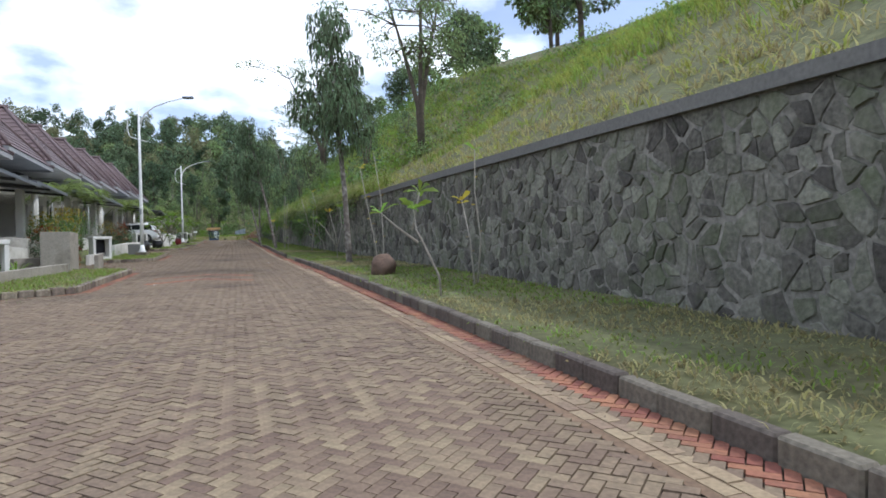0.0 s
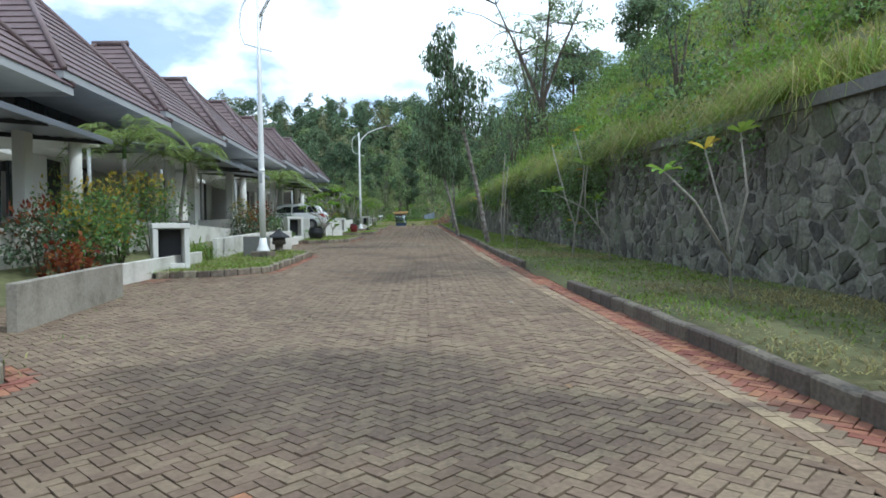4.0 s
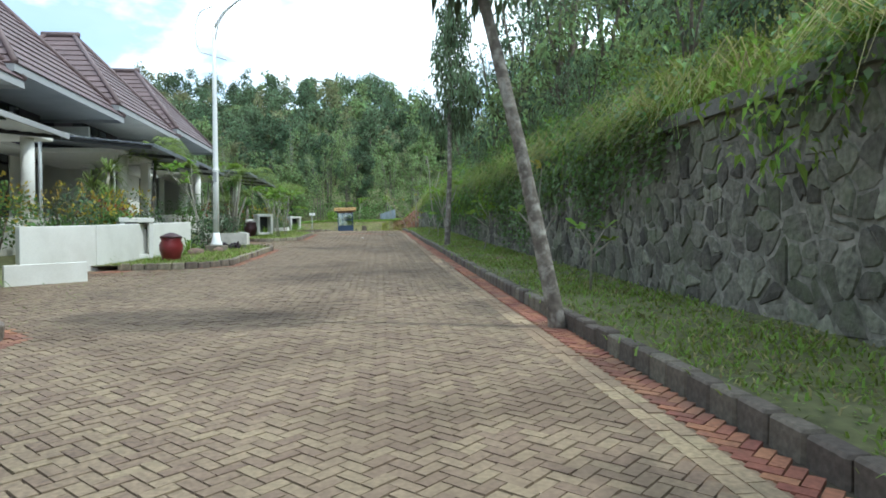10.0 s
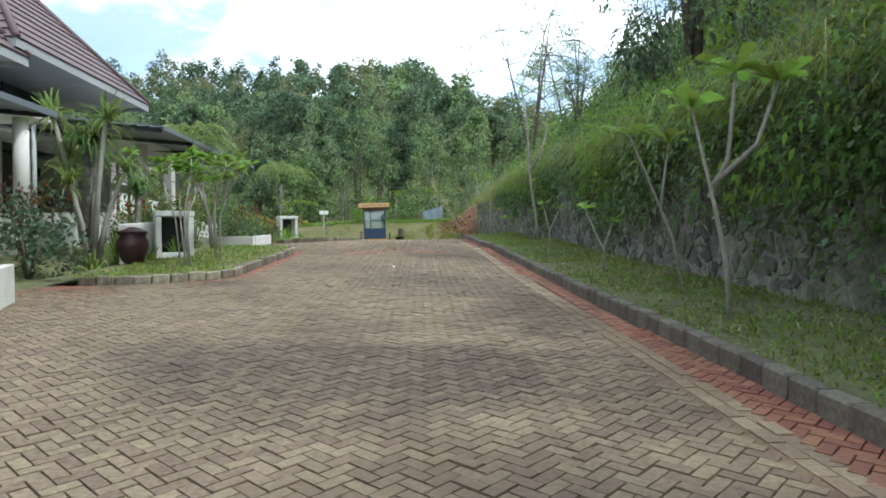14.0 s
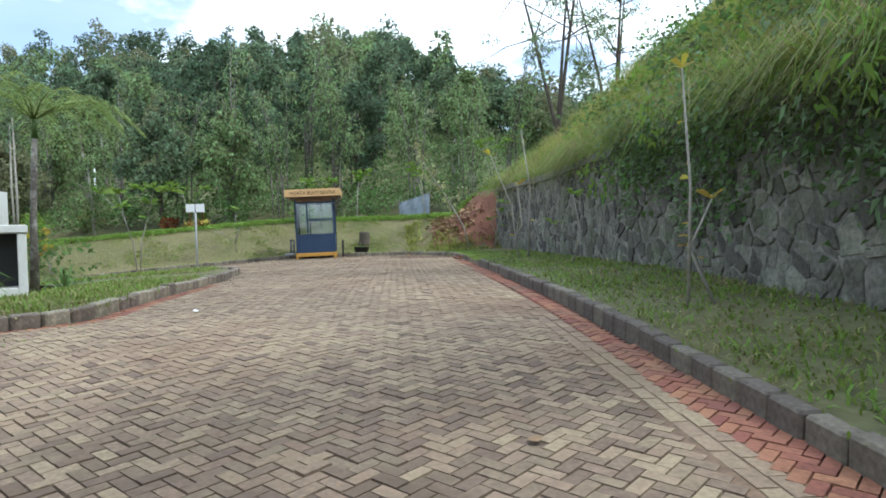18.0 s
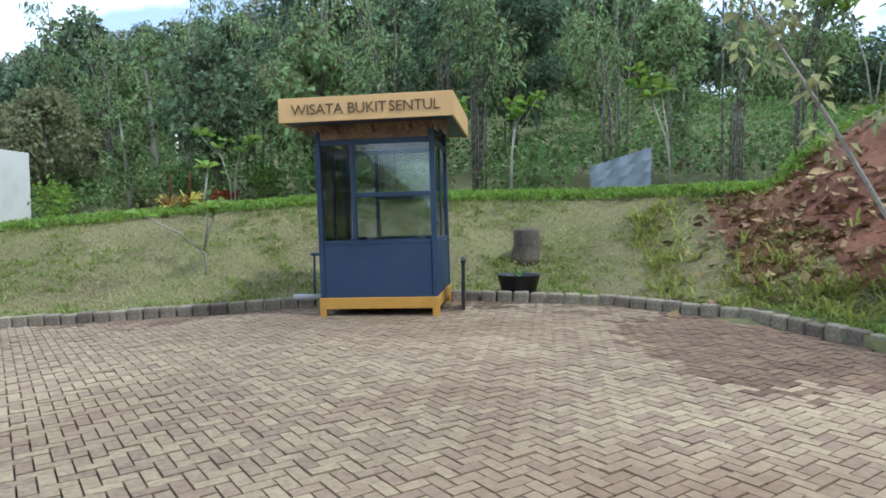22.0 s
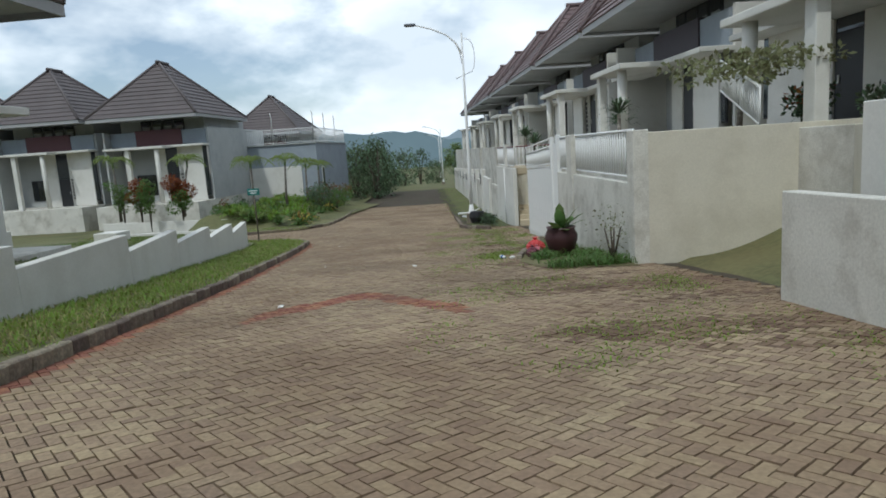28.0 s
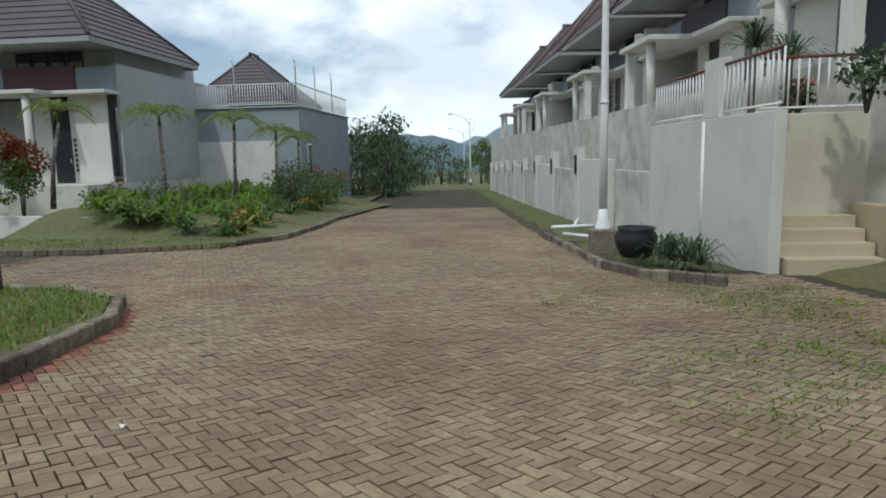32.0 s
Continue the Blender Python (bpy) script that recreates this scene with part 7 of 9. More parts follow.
# grass hanging over the coping, in uneven clumps
n = 5600
Y = tg.uniform(27, 116.5, n)
drape = 0.55 * np.sin(Y * 0.55) + 0.5 * np.sin(Y * 1.37 + 1.1) + 0.4 * np.sin(Y * 3.1 + 0.4) + tg.normal(0, 0.35, n)
drape = drape + np.interp(Y, (29, 34, 48, 53, 60, 64, 100, 106, 112), (0.3, 0.7, 0.5, -0.4, -0.4, 0.5, 0.5, -0.1, 0.1))
Y, drape = Y[drape > -0.25], drape[drape > -0.25]
back = 1.5 * tg.random(len(Y)) ** 1.5
X = wall_x(Y) + 0.02 + back
Z = np.maximum(wall_top(Y) + 0.1, land(X, Y)) - 0.03
far_ = drape > 0.55
mixy = tg.random(len(Y)) < 0.45
tufts("overhanging_grass", X[far_ & ~mixy], Y[far_ & ~mixy], Z[far_ & ~mixy], "l_grass", 1.2, 10, tg, (-0.55, 0, 0), 0.006, 1.0, label="long grass hanging over the wall coping", droop=0.75)
tufts("overhanging_grass", X[far_ & mixy], Y[far_ & mixy], Z[far_ & mixy], "l_grass_y", 1.0, 10, tg, (-0.4, 0, 0), 0.006, 1.0, label="sunlit long grass hanging over the coping", droop=0.5)
dead = tg.random(len(Y)) < 0.22
tufts("overhanging_grass", X[dead], Y[dead], Z[dead], "l_dry", 1.2, 7, tg, (-0.8, 0, -0.1), 0.005, 0.8, label="dead straw grass hanging over the coping", droop=0.8)
tufts("overhanging_grass", X[~far_], Y[~far_], Z[~far_], "l_grass", 0.7, 9, tg, (-0.5, 0, 0), 0.006, 0.7, label="short grass at the wall coping", droop=0.4)
# curtain of climbers: thick over the first stretch, ragged further on
n = 5600
Y = tg.uniform(28, 104, n)
H = 2.75 * tg.random(n) ** 0.62
edge = 0.6 * np.sin(Y * 0.8) + 0.4 * np.sin(Y * 2.2 + 1) + 0.25 * np.sin(Y * 5.3) + tg.normal(0, 0.2, n)
low = np.interp(Y, (31, 36, 38, 46, 50, 60, 66, 98, 103), (2.7, 1.9, 1.1, 1.2, 2.4, 2.4, 1.15, 1.25, 2.5)) + edge
Y, H = Y[H > low], H[H > low]
c = np.stack([wall_x(Y) - 0.08 - 0.16 * (H / 2.7) * tg.random(len(Y)), Y, road_z(0, Y) + H], -1)
p = np.repeat(c, 13, 0) + tg.normal(0, 1, (len(c) * 13, 3)) * np.array([0.07, 0.2, 0.22])
d = tg.normal(0, 0.5, p.shape) + np.array([-0.7, 0, -0.45])
s = tg.uniform(0.045, 0.11, len(p))
half = tg.random(len(p)) < 0.55
leaf_mesh("climbing_plant", [leaf_arrays(p[half], d[half], s[half], s[half] * 0.42, 0.2, tg)], "l_ivy", kind="stuff")["label"] = "dark climbing leaves over the stone wall"
leaf_mesh("climbing_plant", [leaf_arrays(p[~half], d[~half], s[~half], s[~half] * 0.42, 0.2, tg)], "l_mid", kind="stuff")["label"] = "green climbing leaves over the stone wall"
# bushes that bulge over the coping
blk = [[], [], []]
for i in range(240):
    y = tg.uniform(36, 103)
    if 50 < y < 61 and i % 4:
        continue
    r = tg.uniform(0.3, 0.85) * (1 if y > 60 else 0.8)
    x, z = float(wall_x(y)) + tg.uniform(-0.35, 0.3), float(wall_top(y)) + tg.uniform(-0.6, 0.6)
    if i % 3 == 0:
        x = float(wall_x(y)) + tg.uniform(0.5, 3.0)
        z = float(land(x, y)) + 0.25 * r
    cc = [(x, y, z), (x - 0.35 * r, y + 0.7 * r, z - 0.5 * r), (x + 0.5 * r, y - 0.6 * r, z + 0.5 * r)]
    blk[int(tg.random() * 3)].extend(crown_blocks(tg, cc, [r, r * 0.7, r * 0.75], 260, 0.11, 0.9, 0.6, 0.45, 0.22))
for b, mname, lab in zip(blk, ("l_mid", "l_ivy", "l_bright"), ("leafy green bushes drooping over the coping", "grey-green bushes drooping over the coping", "yellow-green bushes drooping over the coping")):
    leaf_mesh("coping_scrub", b, mname, kind="stuff")["label"] = lab
# scrub on the slope
blk = [[], [], []]
for i in range(900):
    y = tg.uniform(30, 111) if i > 70 else tg.uniform(-2, 30)
    dd = 0.9 + 14 * tg.random() ** 1.3 if i > 70 else tg.uniform(3.5, 16)
    x = float(wall_x(min(y, 110))) + dd
    r = tg.uniform(0.3, 1.0) * (1.0 if y > 58 or i % 3 == 0 else 0.75) * min(1, 0.45 + 0.2 * dd) * (1 if i > 70 else 0.6)
    z = float(land(x, y)) + r * 0.4
    cc = [(x, y, z), (x - 0.4 * r, y + 0.5 * r, z + 0.45 * r), (x + 0.2 * r, y - 0.7 * r, z + 0.3 * r)]
    blk[int(tg.random() * 3)].extend(crown_blocks(tg, cc, [r, r * 0.7, r * 0.6], 130, 0.15, 0.8, 0.7, 0.15, 0.26))
for b, mname, lab in zip(blk, ("l_mid", "l_forest2", "l_bright"), ("low green scrub on the hillside", "grey-green scrub on the hillside", "bright yellow-green scrub on the hillside")):
    leaf_mesh("hill_scrub", b, mname, kind="stuff")["label"] = lab

# verge and lawn blades
n = 16000
Y = tg.uniform(1, 112, n)
frac = tg.random(n)
X = kerb_east(Y) + 0.2 + (wall_x(Y) - kerb_east(Y) - 0.25) * frac
Z = road_z(0, Y) + 0.13 + 0.10 * frac
patch = np.sin(Y * 0.35) + np.sin(X * 2 + Y * 0.9)
dryp = ((patch > 0.3) & (Y < 40)) | (tg.random(n) < 0.18)
tufts("verge_grass", X[~dryp], Y[~dryp], Z[~dryp], "l_grass", 0.09, 5, tg, width=0.006, spread_=0.8, label="short green grass on the verge", jit=0.12)
tufts("verge_grass", X[dryp], Y[dryp], Z[dryp], "l_dry", 0.09, 5, tg, width=0.006, spread_=0.9, label="dry straw-coloured grass on the verge")
n = 2600
Y = tg.uniform(107, 117.3, n)
X = np.interp(Y, (107, 112, 115, 117.5), (1.9, 2.1, 2.0, 1.2)) + 2.2 * tg.random(n) ** 1.3
tufts("verge_grass", X, Y, road_z(0, Y) + 0.13, "l_grass", 0.11, 10, tg, width=0.0045, spread_=0.8, label="short green grass below the wall end")
n = 52000
X = tg.uniform(-24, 2.5, n)
DN = 6.5 * tg.random(n)
Y = kerb_north(X) + 0.25 + DN
Z = land(X, Y)
mott = np.sin(X * 1.3 + 0.5 * Y) + np.sin(Y * 2.1 - 0.8 * X) + 0.6 * np.sin(X * 4.3 + Y * 3.7)
green = (DN > 5.0) | (tg.random(n) < np.clip(0.25 + 0.14 * mott + 0.4 * ease(-11, -19, X), 0.04, 0.9))
tufts("bank_grass", X[~green], Y[~green], Z[~green], "l_dry", 0.06, 3, tg, width=0.005, spread_=0.9, label="mown dry grass on the bank", jit=0.12)
clump = (tg.random(n) < 0.10) & (mott > 0.2)
tufts("bank_grass", X[clump], Y[clump], Z[clump], "l_grass", 0.13, 8, tg, width=0.006, spread_=0.9, label="coarse grass clumps on the bank", jit=0.05)
tufts("bank_grass", X[green], Y[green], Z[green], "l_grass_y", 0.06, 3, tg, width=0.005, spread_=0.9, label="green grass patches on the bank", jit=0.12)
n = 17000
X, DN = tg.uniform(-26, 6, n), 4.9 + 9 * tg.random(n) ** 1.3
Y = kerb_north(np.minimum(X, 1.8)) + DN
okl = (X > -24) | (Y < 120.5)
tufts("lawn", X[okl], Y[okl], land(X[okl], Y[okl]), "l_bright", 0.19, 6, tg, width=0.014, spread_=0.7, label="lush green groundcover on top of the bank", jit=0.12)
n = 6000
X = tg.uniform(-30, -16, n)
Y = kerb_north(X) + 0.2 + 4.5 * tg.random(n)
okl = ~((X < -23.5) & (Y > 116.4)) & (X > -30)
tufts("lawn", X[okl], Y[okl], land(X[okl], Y[okl]) + 0.01, "l_grass", 0.07, 8, tg, width=0.006, spread_=0.8, label="short lawn at the corner", jit=0.12)
LX, LY = [], []
for y0, y1 in WEST_ISLANDS:
    n = 1000
    yy = tg.uniform(max(y0, 5), y1, n)
    edge = island_x(yy, y0, y1 if y1 != 104 else 120)
    LX.append(edge - 0.2 - (6.3 + edge) * tg.random(n) * 0.95)
    LY.append(yy)
n = 8000
xs = tg.uniform(-51, -5, n)
LX.append(xs)
LY.append(south_edge(xs) - 0.22 - 1.9 * tg.random(n))
n = 900
yy = tg.uniform(88, 102, n)
LX.append(-57.6 - 2.4 * tg.random(n))
LY.append(yy)
LX, LY = np.concatenate(LX), np.concatenate(LY)
strawy = tg.random(len(LX)) < 0.38
tufts("verge_grass", LX[~strawy], LY[~strawy], road_z(LX[~strawy], LY[~strawy]) + 0.12, "l_grass", 0.13, 7, tg, width=0.006, spread_=0.7, label="green grass on the verge", jit=0.12)
tufts("verge_grass", LX[strawy], LY[strawy], road_z(LX[strawy], LY[strawy]) + 0.12, "l_dry", 0.10, 7, tg, width=0.006, spread_=0.9, label="straw-coloured grass on the verge", jit=0.14)
# weeds on the north side of the second road
n = 9000
X = tg.uniform(-53, -27, n)
Y = FL(X) - 0.25 - 3.9 * tg.random(n) ** 1.4
okw = np.sin(X * 1.7) + np.sin(Y * 2.3 + X) + 0.8 * np.sin(X * 4.7 + Y * 3.1) + tg.normal(0, 0.5, n) > 0.7
X2 = tg.uniform(-112, -52.5, 2400)
Y2 = np.where(X2 > -60, 113.2, FL(X2) - 0.4) - 2.4 * tg.random(2400)
X, Y = np.concatenate([X[okw], X2]), np.concatenate([Y[okw], Y2])
tufts("roadside_weeds", X, Y, road_z(X, Y) - 0.004, "l_grass", 0.038, 7, tg, width=0.005, spread_=1.1, label="weeds along the foot of the house walls", jit=0.13)
n = 900
X = tg.uniform(-42, -34.9, n)
Y = 113.75 + (FL(X) - 113.95) * tg.random(n)
okw = np.sin(X * 2.3) + np.sin(Y * 3 + X) + tg.normal(0, 0.7, n) > -0.3
tufts("strip_weeds", X[okw], Y[okw], road_z(X[okw], Y[okw]) + 0.03, "l_mid", 0.2, 9, tg, width=0.009, spread_=0.7, label="tall weeds on the strip by the fence wall")
n = 1500
X, Y = -7.0 + 3.2 * tg.random(n) ** 1.6, tg.uniform(14, 98, n)
okw = paved(X, Y)
tufts("paving_weeds", X[okw], Y[okw], road_z(X[okw], Y[okw]), "l_lawn", 0.035, 6, tg, width=0.005, spread_=1.1, label="small weeds between the pavers", jit=0.12)


def verge_tree(x, y, height, lean, seed, r=0.10, label="slender grey-barked tree with drooping crown", wide=1.0, start=0.54):
    g = np.random.default_rng(seed)
    t = thing("verge_tree", (x, y, float(road_z(0, y)) + 0.1), label, "tree")
    top = np.array([lean, g.normal(0, 0.15), height])
    pts = [np.array([-lean * 0.06, 0, -0.5]), np.array([0, 0, 0.1]), top * 0.3 + np.array([0.05, 0, 0]), top * 0.65, top]
    tube("trunk", [tuple(p) for p in pts], [r * 1.7, r * 1.3, r, r * 0.8, r * 0.3], "bark", t, seg=10)
    cs, rs = [], []
    for i in range(18):
        f = start + (1.02 - start) * i / 17
        a = g.uniform(0, 6.28)
        c = top * f + np.array([math.cos(a), math.sin(a), 0]) * g.uniform(0.3, 1.25) * (1.3 - f) * wide
        cs.append(c)
        rs.append(g.uniform(0.42, 0.68) * (1.45 - 0.75 * f) * 1.25)
        tube("limb", [tuple(top * (f - 0.06)), tuple(c)], [0.035, 0.01], "bark", t, seg=5)
    leaf_mesh("crown", crown_blocks(g, cs, rs, 680, 0.15, 0.95, 0.5, 0.9, 0.2), "l_forest", t)
    return t


verge_tree(3.7, 22.3, 8.6, -0.5, 41, 0.09, wide=1.9)
verge_tree(2.48, 44.2, 8.2, -1.6, 42, 0.078, "leaning mottled tree with drooping crown", wide=1.5, start=0.6)
verge_tree(2.0, 57.8, 6.6, -1.45, 43, 0.075, "leaning mottled tree with tufted drooping crown", wide=0.75, start=0.64)
verge_tree(2.45, 73.9, 8.6, 0.25, 44, 0.085, wide=1.1)


def broad_leaves(P, D, L, g):
    """Obovate leaves of two joined quads with a pointed tip."""
    n = len(P)
    D = unit(D)
    side = unit(np.cross(D, unit(g.normal(0, 0.35, (n, 3)) + np.array([0, 0, 1.0]))))
    L = np.broadcast_to(L, n)[:, None]
    up = np.array([0, 0, 1.0])
    a, b, c = P + D * L * 0.35 + up * L * 0.05, P + D * L * 0.75 + up * L * 0.02, P + D * L - up * L * 0.12
    return np.stack([P - side * L * 0.02, P + side * L * 0.02, a + side * L * 0.12, a - side * L * 0.12, b + side * L * 0.17, b - side * L * 0.17, c + side * L * 0.04, c - side * L * 0.04], 1).reshape(-1, 3)


def broad_mesh(name, blocks, material, parent, label=""):
    v = np.concatenate(blocks)
    f = (np.arange(len(v) // 8)[:, None, None] * 8 + np.array([(0, 1, 2, 3), (3, 2, 4, 5), (5, 4, 6, 7)])).reshape(-1, 4)
    return raw(name, v, f, material, parent, label)


def frangipani(x, y, z, height, seed, leafy_amount=1.0, size=0.34, yellow=0.15, stems=2, label="young frangipani sapling with bare pale stems"):
    g = np.random.default_rng(seed)
    t = thing("frangipani", (x, y, z), label, "sapling", "saplings")
    ends, loose = [], []
    for k in range(stems):
        a = g.uniform(0, 6.28)
        k1 = np.array([math.cos(a), math.sin(a), 0]) * 0.12 * height
        mid = k1 * 0.4 + np.array([0, 0, height * 0.42])
        top = k1 * 1.5 + np.array([0, 0, height * g.uniform(0.75, 0.9)])
        tube("stem", [(0.05 * k, 0, -0.15), tuple(mid), tuple(top)], [0.0085 * height, 0.007 * height, 0.0045 * height], "bark_pale", t, seg=7)
        for j in range(2 + int(g.random() * 2)):
            b = a + g.normal(0, 1.1)
            e = top + np.array([math.cos(b), math.sin(b), 0.75]) * height * g.uniform(0.12, 0.24)
            st0 = mid + (top - mid) * g.uniform(0.4, 1)
            tube("twig", [tuple(st0), tuple((st0 + e) / 2 - np.array([0, 0, 0.04])), tuple(e)], [0.005 * height, 0.004 * height, 0.003 * height], "bark_pale", t, seg=6)
            ends.append(e)
        ends.append(top)
        loose += [mid + (top - mid) * f for f in g.uniform(0.05, 0.95, 5 if stems < 3 else 2)]
    gb, yb = [], []
    if loose:
        a = g.uniform(0, 6.28, len(loose))
        (yb if yellow > 0.15 else gb).append(broad_leaves(np.array(loose), np.stack([np.cos(a), np.sin(a), 0 * a + 0.3], -1), size * 0.7, g))
    for e in ends:
        n = int(g.uniform(7, 13) * leafy_amount)
        if n < 1:
            continue
        a = g.uniform(0, 6.28, n)
        d = np.stack([np.cos(a), np.sin(a), g.uniform(-0.1, 0.9, n)], -1)
        s = size * g.uniform(0.6, 1.2, n)
        isy = g.random() < yellow
        (yb if isy else gb).append(broad_leaves(np.repeat(e[None], n, 0), d, s, g))
    if gb:
        broad_mesh("leaves", gb, "l_bright", t)
    if yb:
        broad_mesh("yellow_leaves", yb, "l_yellow", t, "yellowing leaves")
    return t




def sapling(x, y, stems, seed, size=0.34, count=8, yellow=0.0, thick=0.022, sparse=0, label="young frangipani with pale forked stems", z=None, rz=0.0):
    """Stems as lists of offsets (x, z) from the foot; each ends in a rosette of broad leaves."""
    g = np.random.default_rng(seed)
    t = thing("frangipani", (x, y, RZ(0, y, 0.15) if z is None else z), label, "sapling", "saplings", rz=rz)
    blocks = {"l_bright": [], "l_yellow": []}
    for k, st_ in enumerate(stems):
        pts, dy = [], 0.0
        for i, (dx, dz) in enumerate(st_):
            pts.append((dx, dy, dz))
            dy += g.normal(0, 0.10)
        if st_[0] == (0, 0):
            pts[0] = (0, 0, -0.15)
        else:
            pts[0] = (st_[0][0], 0, st_[0][1])
        m = len(pts)
        tube("stem", pts, [thick * (1 - 0.55 * i / (m - 1)) for i in range(m)], "bark_pale", t, seg=7)
        end = np.array(pts[-1])
        n = max(3, int(count * g.uniform(0.8, 1.2)))
        a = g.uniform(0, 6.28) + np.arange(n) * 2.4
        d = np.stack([np.cos(a), np.sin(a), g.uniform(0.0, 0.9, n)], -1)
        blocks["l_yellow" if g.random() < yellow else "l_bright"].append(broad_leaves(np.repeat(end[None], n, 0), d, size * g.uniform(0.6, 1.15, n), g))
        if sparse:
            f = g.uniform(0.35, 0.98, sparse)
            q = np.stack([np.interp(f, np.linspace(0, 1, m), [p[i] for p in pts]) for i in range(3)], -1)
            a = g.uniform(0, 6.28, sparse)
            blocks["l_yellow" if yellow > 0.3 else "l_bright"].append(broad_leaves(q, np.stack([np.cos(a), np.sin(a), 0 * a + 0.2], -1), size * g.uniform(0.5, 0.9, sparse), g))
    for mname, bl in blocks.items():
        if bl:
            broad_mesh("leaves" if mname == "l_bright" else "yellow_leaves", bl, mname, t)
    return t


sapling(3.13, 9.95, [[(0, 0), (-0.06, .34), (-.38, .91), (-.47, 1.12), (-.48, 1.45)], [(-.47, 1.12), (-.40, 1.4), (-.33, 1.75)], [(-.38, .91), (-.7, 1.2), (-.97, 1.42)]], 101, 0.32, 8)
sapling(4.25, 11.3, [[(0, 0), (-.05, .9), (-.12, 1.7)], [(0.04, 0), (.12, .9), (-.02, 1.8), (-.05, 2.6)]], 102, 0.26, 6, 0.5, sparse=4)
sapling(3.64, 17.1, [[(0, 0), (-.07, .74), (-.28, 1.8), (-.44, 2.86)], [(0.05, 0), (.13, .64), (.08, 2.0), (-.03, 3.3)]], 103, 0.22, 4, 0.7, 0.018, 7, "thin pale sapling with yellowing leaves behind the boulder")
sapling(4.0, 27.0, [[(0, 0), (-.02, .9), (-.28, 2.0)], [(-.02, .5), (-.5, 1.3), (-.9, 1.7)], [(0, .5), (.2, 1.4), (.15, 2.2)]], 104, 0.3, 7, 0.3)
sapling(4.4, 33.8, [[(0, 0), (-.1, .6), (-.6, 1.3), (-1.3, 1.7)], [(-.6, 1.3), (-.6, 1.8), (-.55, 2.3)], [(-.3, .9), (-.3, 1.5)]], 105, 0.38, 9)
sapling(3.87, 35.6, [[(0, 0), (.12, .83), (-.1, 1.55), (-.44, 2.99)], [(.12, .83), (.32, 1.78), (.38, 2.41), (.14, 3.37)]], 106, 0.26, 4, 0.6, 0.03, 3)
sapling(3.0, 43.6, [[(0, 0), (-.04, .88), (.06, 2.2), (.15, 3.5)], [(0.03, 0), (.12, .9), (.2, 2.0), (.34, 3.1)]], 107, 0.24, 4, 0.7, 0.026, 4, "twin-stemmed pale sapling with few yellow leaves")
sapling(2.9, 39.0, [[(0, 0), (.02, .4), (.06, .75)], [(.02, .3), (-.15, .6)]], 108, 0.2, 6, 0.2, 0.014)
sapling(3.7, 48.4, [[(0, 0), (.02, 1.2), (-.05, 2.6)], [(.1, 0), (.15, 1.3), (.2, 2.4)]], 109, 0.22, 4, 0.6, 0.018, 3)
sapling(3.1, 52.9, [[(0, 0), (-.05, .8), (-.15, 1.7), (-.43, 2.15)], [(0, .3), (.15, 1.3), (.2, 2.36)], [(-.05, .8), (.3, 1.6), (.5, 2.2)], [(0, .2), (-.3, 1.2), (-.2, 1.9)]], 110, 0.38, 8, 0.35, 0.026)
sapling(3.12, 59.9, [[(0, 0), (.01, .67), (-.2, .92)], [(.01, .6), (.22, .92)], [(.01, .5), (.3, .75)]], 111, 0.26, 7)
sapling(3.5, 64.1, [[(0, 0), (-.15, .77), (-.1, 1.4), (-.04, 2.1)], [(-.1, .5), (.3, 1.2), (.35, 1.9)], [(-.15, .77), (-.5, 1.2)]], 112, 0.34, 6, 0.3, 0.03, 2)
sapling(3.2, 70.4, [[(0, 0), (.27, .9), (.24, 1.3)], [(.2, .7), (-.1, .95), (-.39, 1.12)], [(.25, .95), (-.1, 1.53)]], 113, 0.32, 8)
sapling(2.75, 76.6, [[(0, 0), (-.1, .6), (-.21, 1.2), (-.45, 2.05)], [(-.21, 1.2), (-.03, 1.6), (0.0, 2.4)], [(-.21, 1.3), (.2, 1.7), (.4, 2.3)]], 114, 0.42, 11, 0.0, 0.03)
sapling(3.0, 78.3, [[(0, 0), (-.1, .7), (-.5, 1.5), (-.75, 2.0)], [(-.3, 1.1), (-.2, 1.9)]], 115, 0.4, 10, 0.1, 0.024)
sapling(2.75, 81.0, [[(0, 0), (0, .4), (-.32, 1.1)], [(0, .4), (.2, .9)]], 116, 0.28, 7)
sapling(2.6, 84.7, [[(0, 0), (.01, .6), (-.11, 1.2)], [(.01, .6), (.3, 1.1)]], 117, 0.28, 7)
sapling(3.4, 90.2, [[(0, 0), (-.1, .8), (-.28, 2.2), (-.32, 3.6), (-.5, 4.6)], [(-.28, 2.2), (.1, 2.8), (.3, 3.6)]], 118, 0.3, 6, 0.6, 0.05, 5, "tall pale leaning sapling with yellow leaves")
sapling(3.33, 91.0, [[(0, 0), (.11, .53), (.2, 1.0)], [(0.02, .1), (-.49, .35), (-.86, .75)], [(.05, .3), (.5, .6)]], 119, 0.3, 8, 0.1)
sapling(2.6, 96.7, [[(0, 0), (.02, 1.2), (0, 2.4)], [(.3, 0), (.1, .6), (.35, 1.1)]], 120, 0.22, 5, 0.7, 0.02, 5)
sapling(3.09, 102.8, [[(0, 0), (.22, .7), (.07, 1.4)], [(.15, .5), (-.2, .7), (-.37, .85)]], 121, 0.26, 9)
sapling(2.81, 106.3, [[(0, 0), (-.15, .52), (-.24, 1.34), (-.74, 2.6)], [(-.15, .52), (.07, .88), (.03, 1.9)]], 122, 0.22, 4, 0.8, 0.022, 6, "forked pale sapling with yellow leaves")
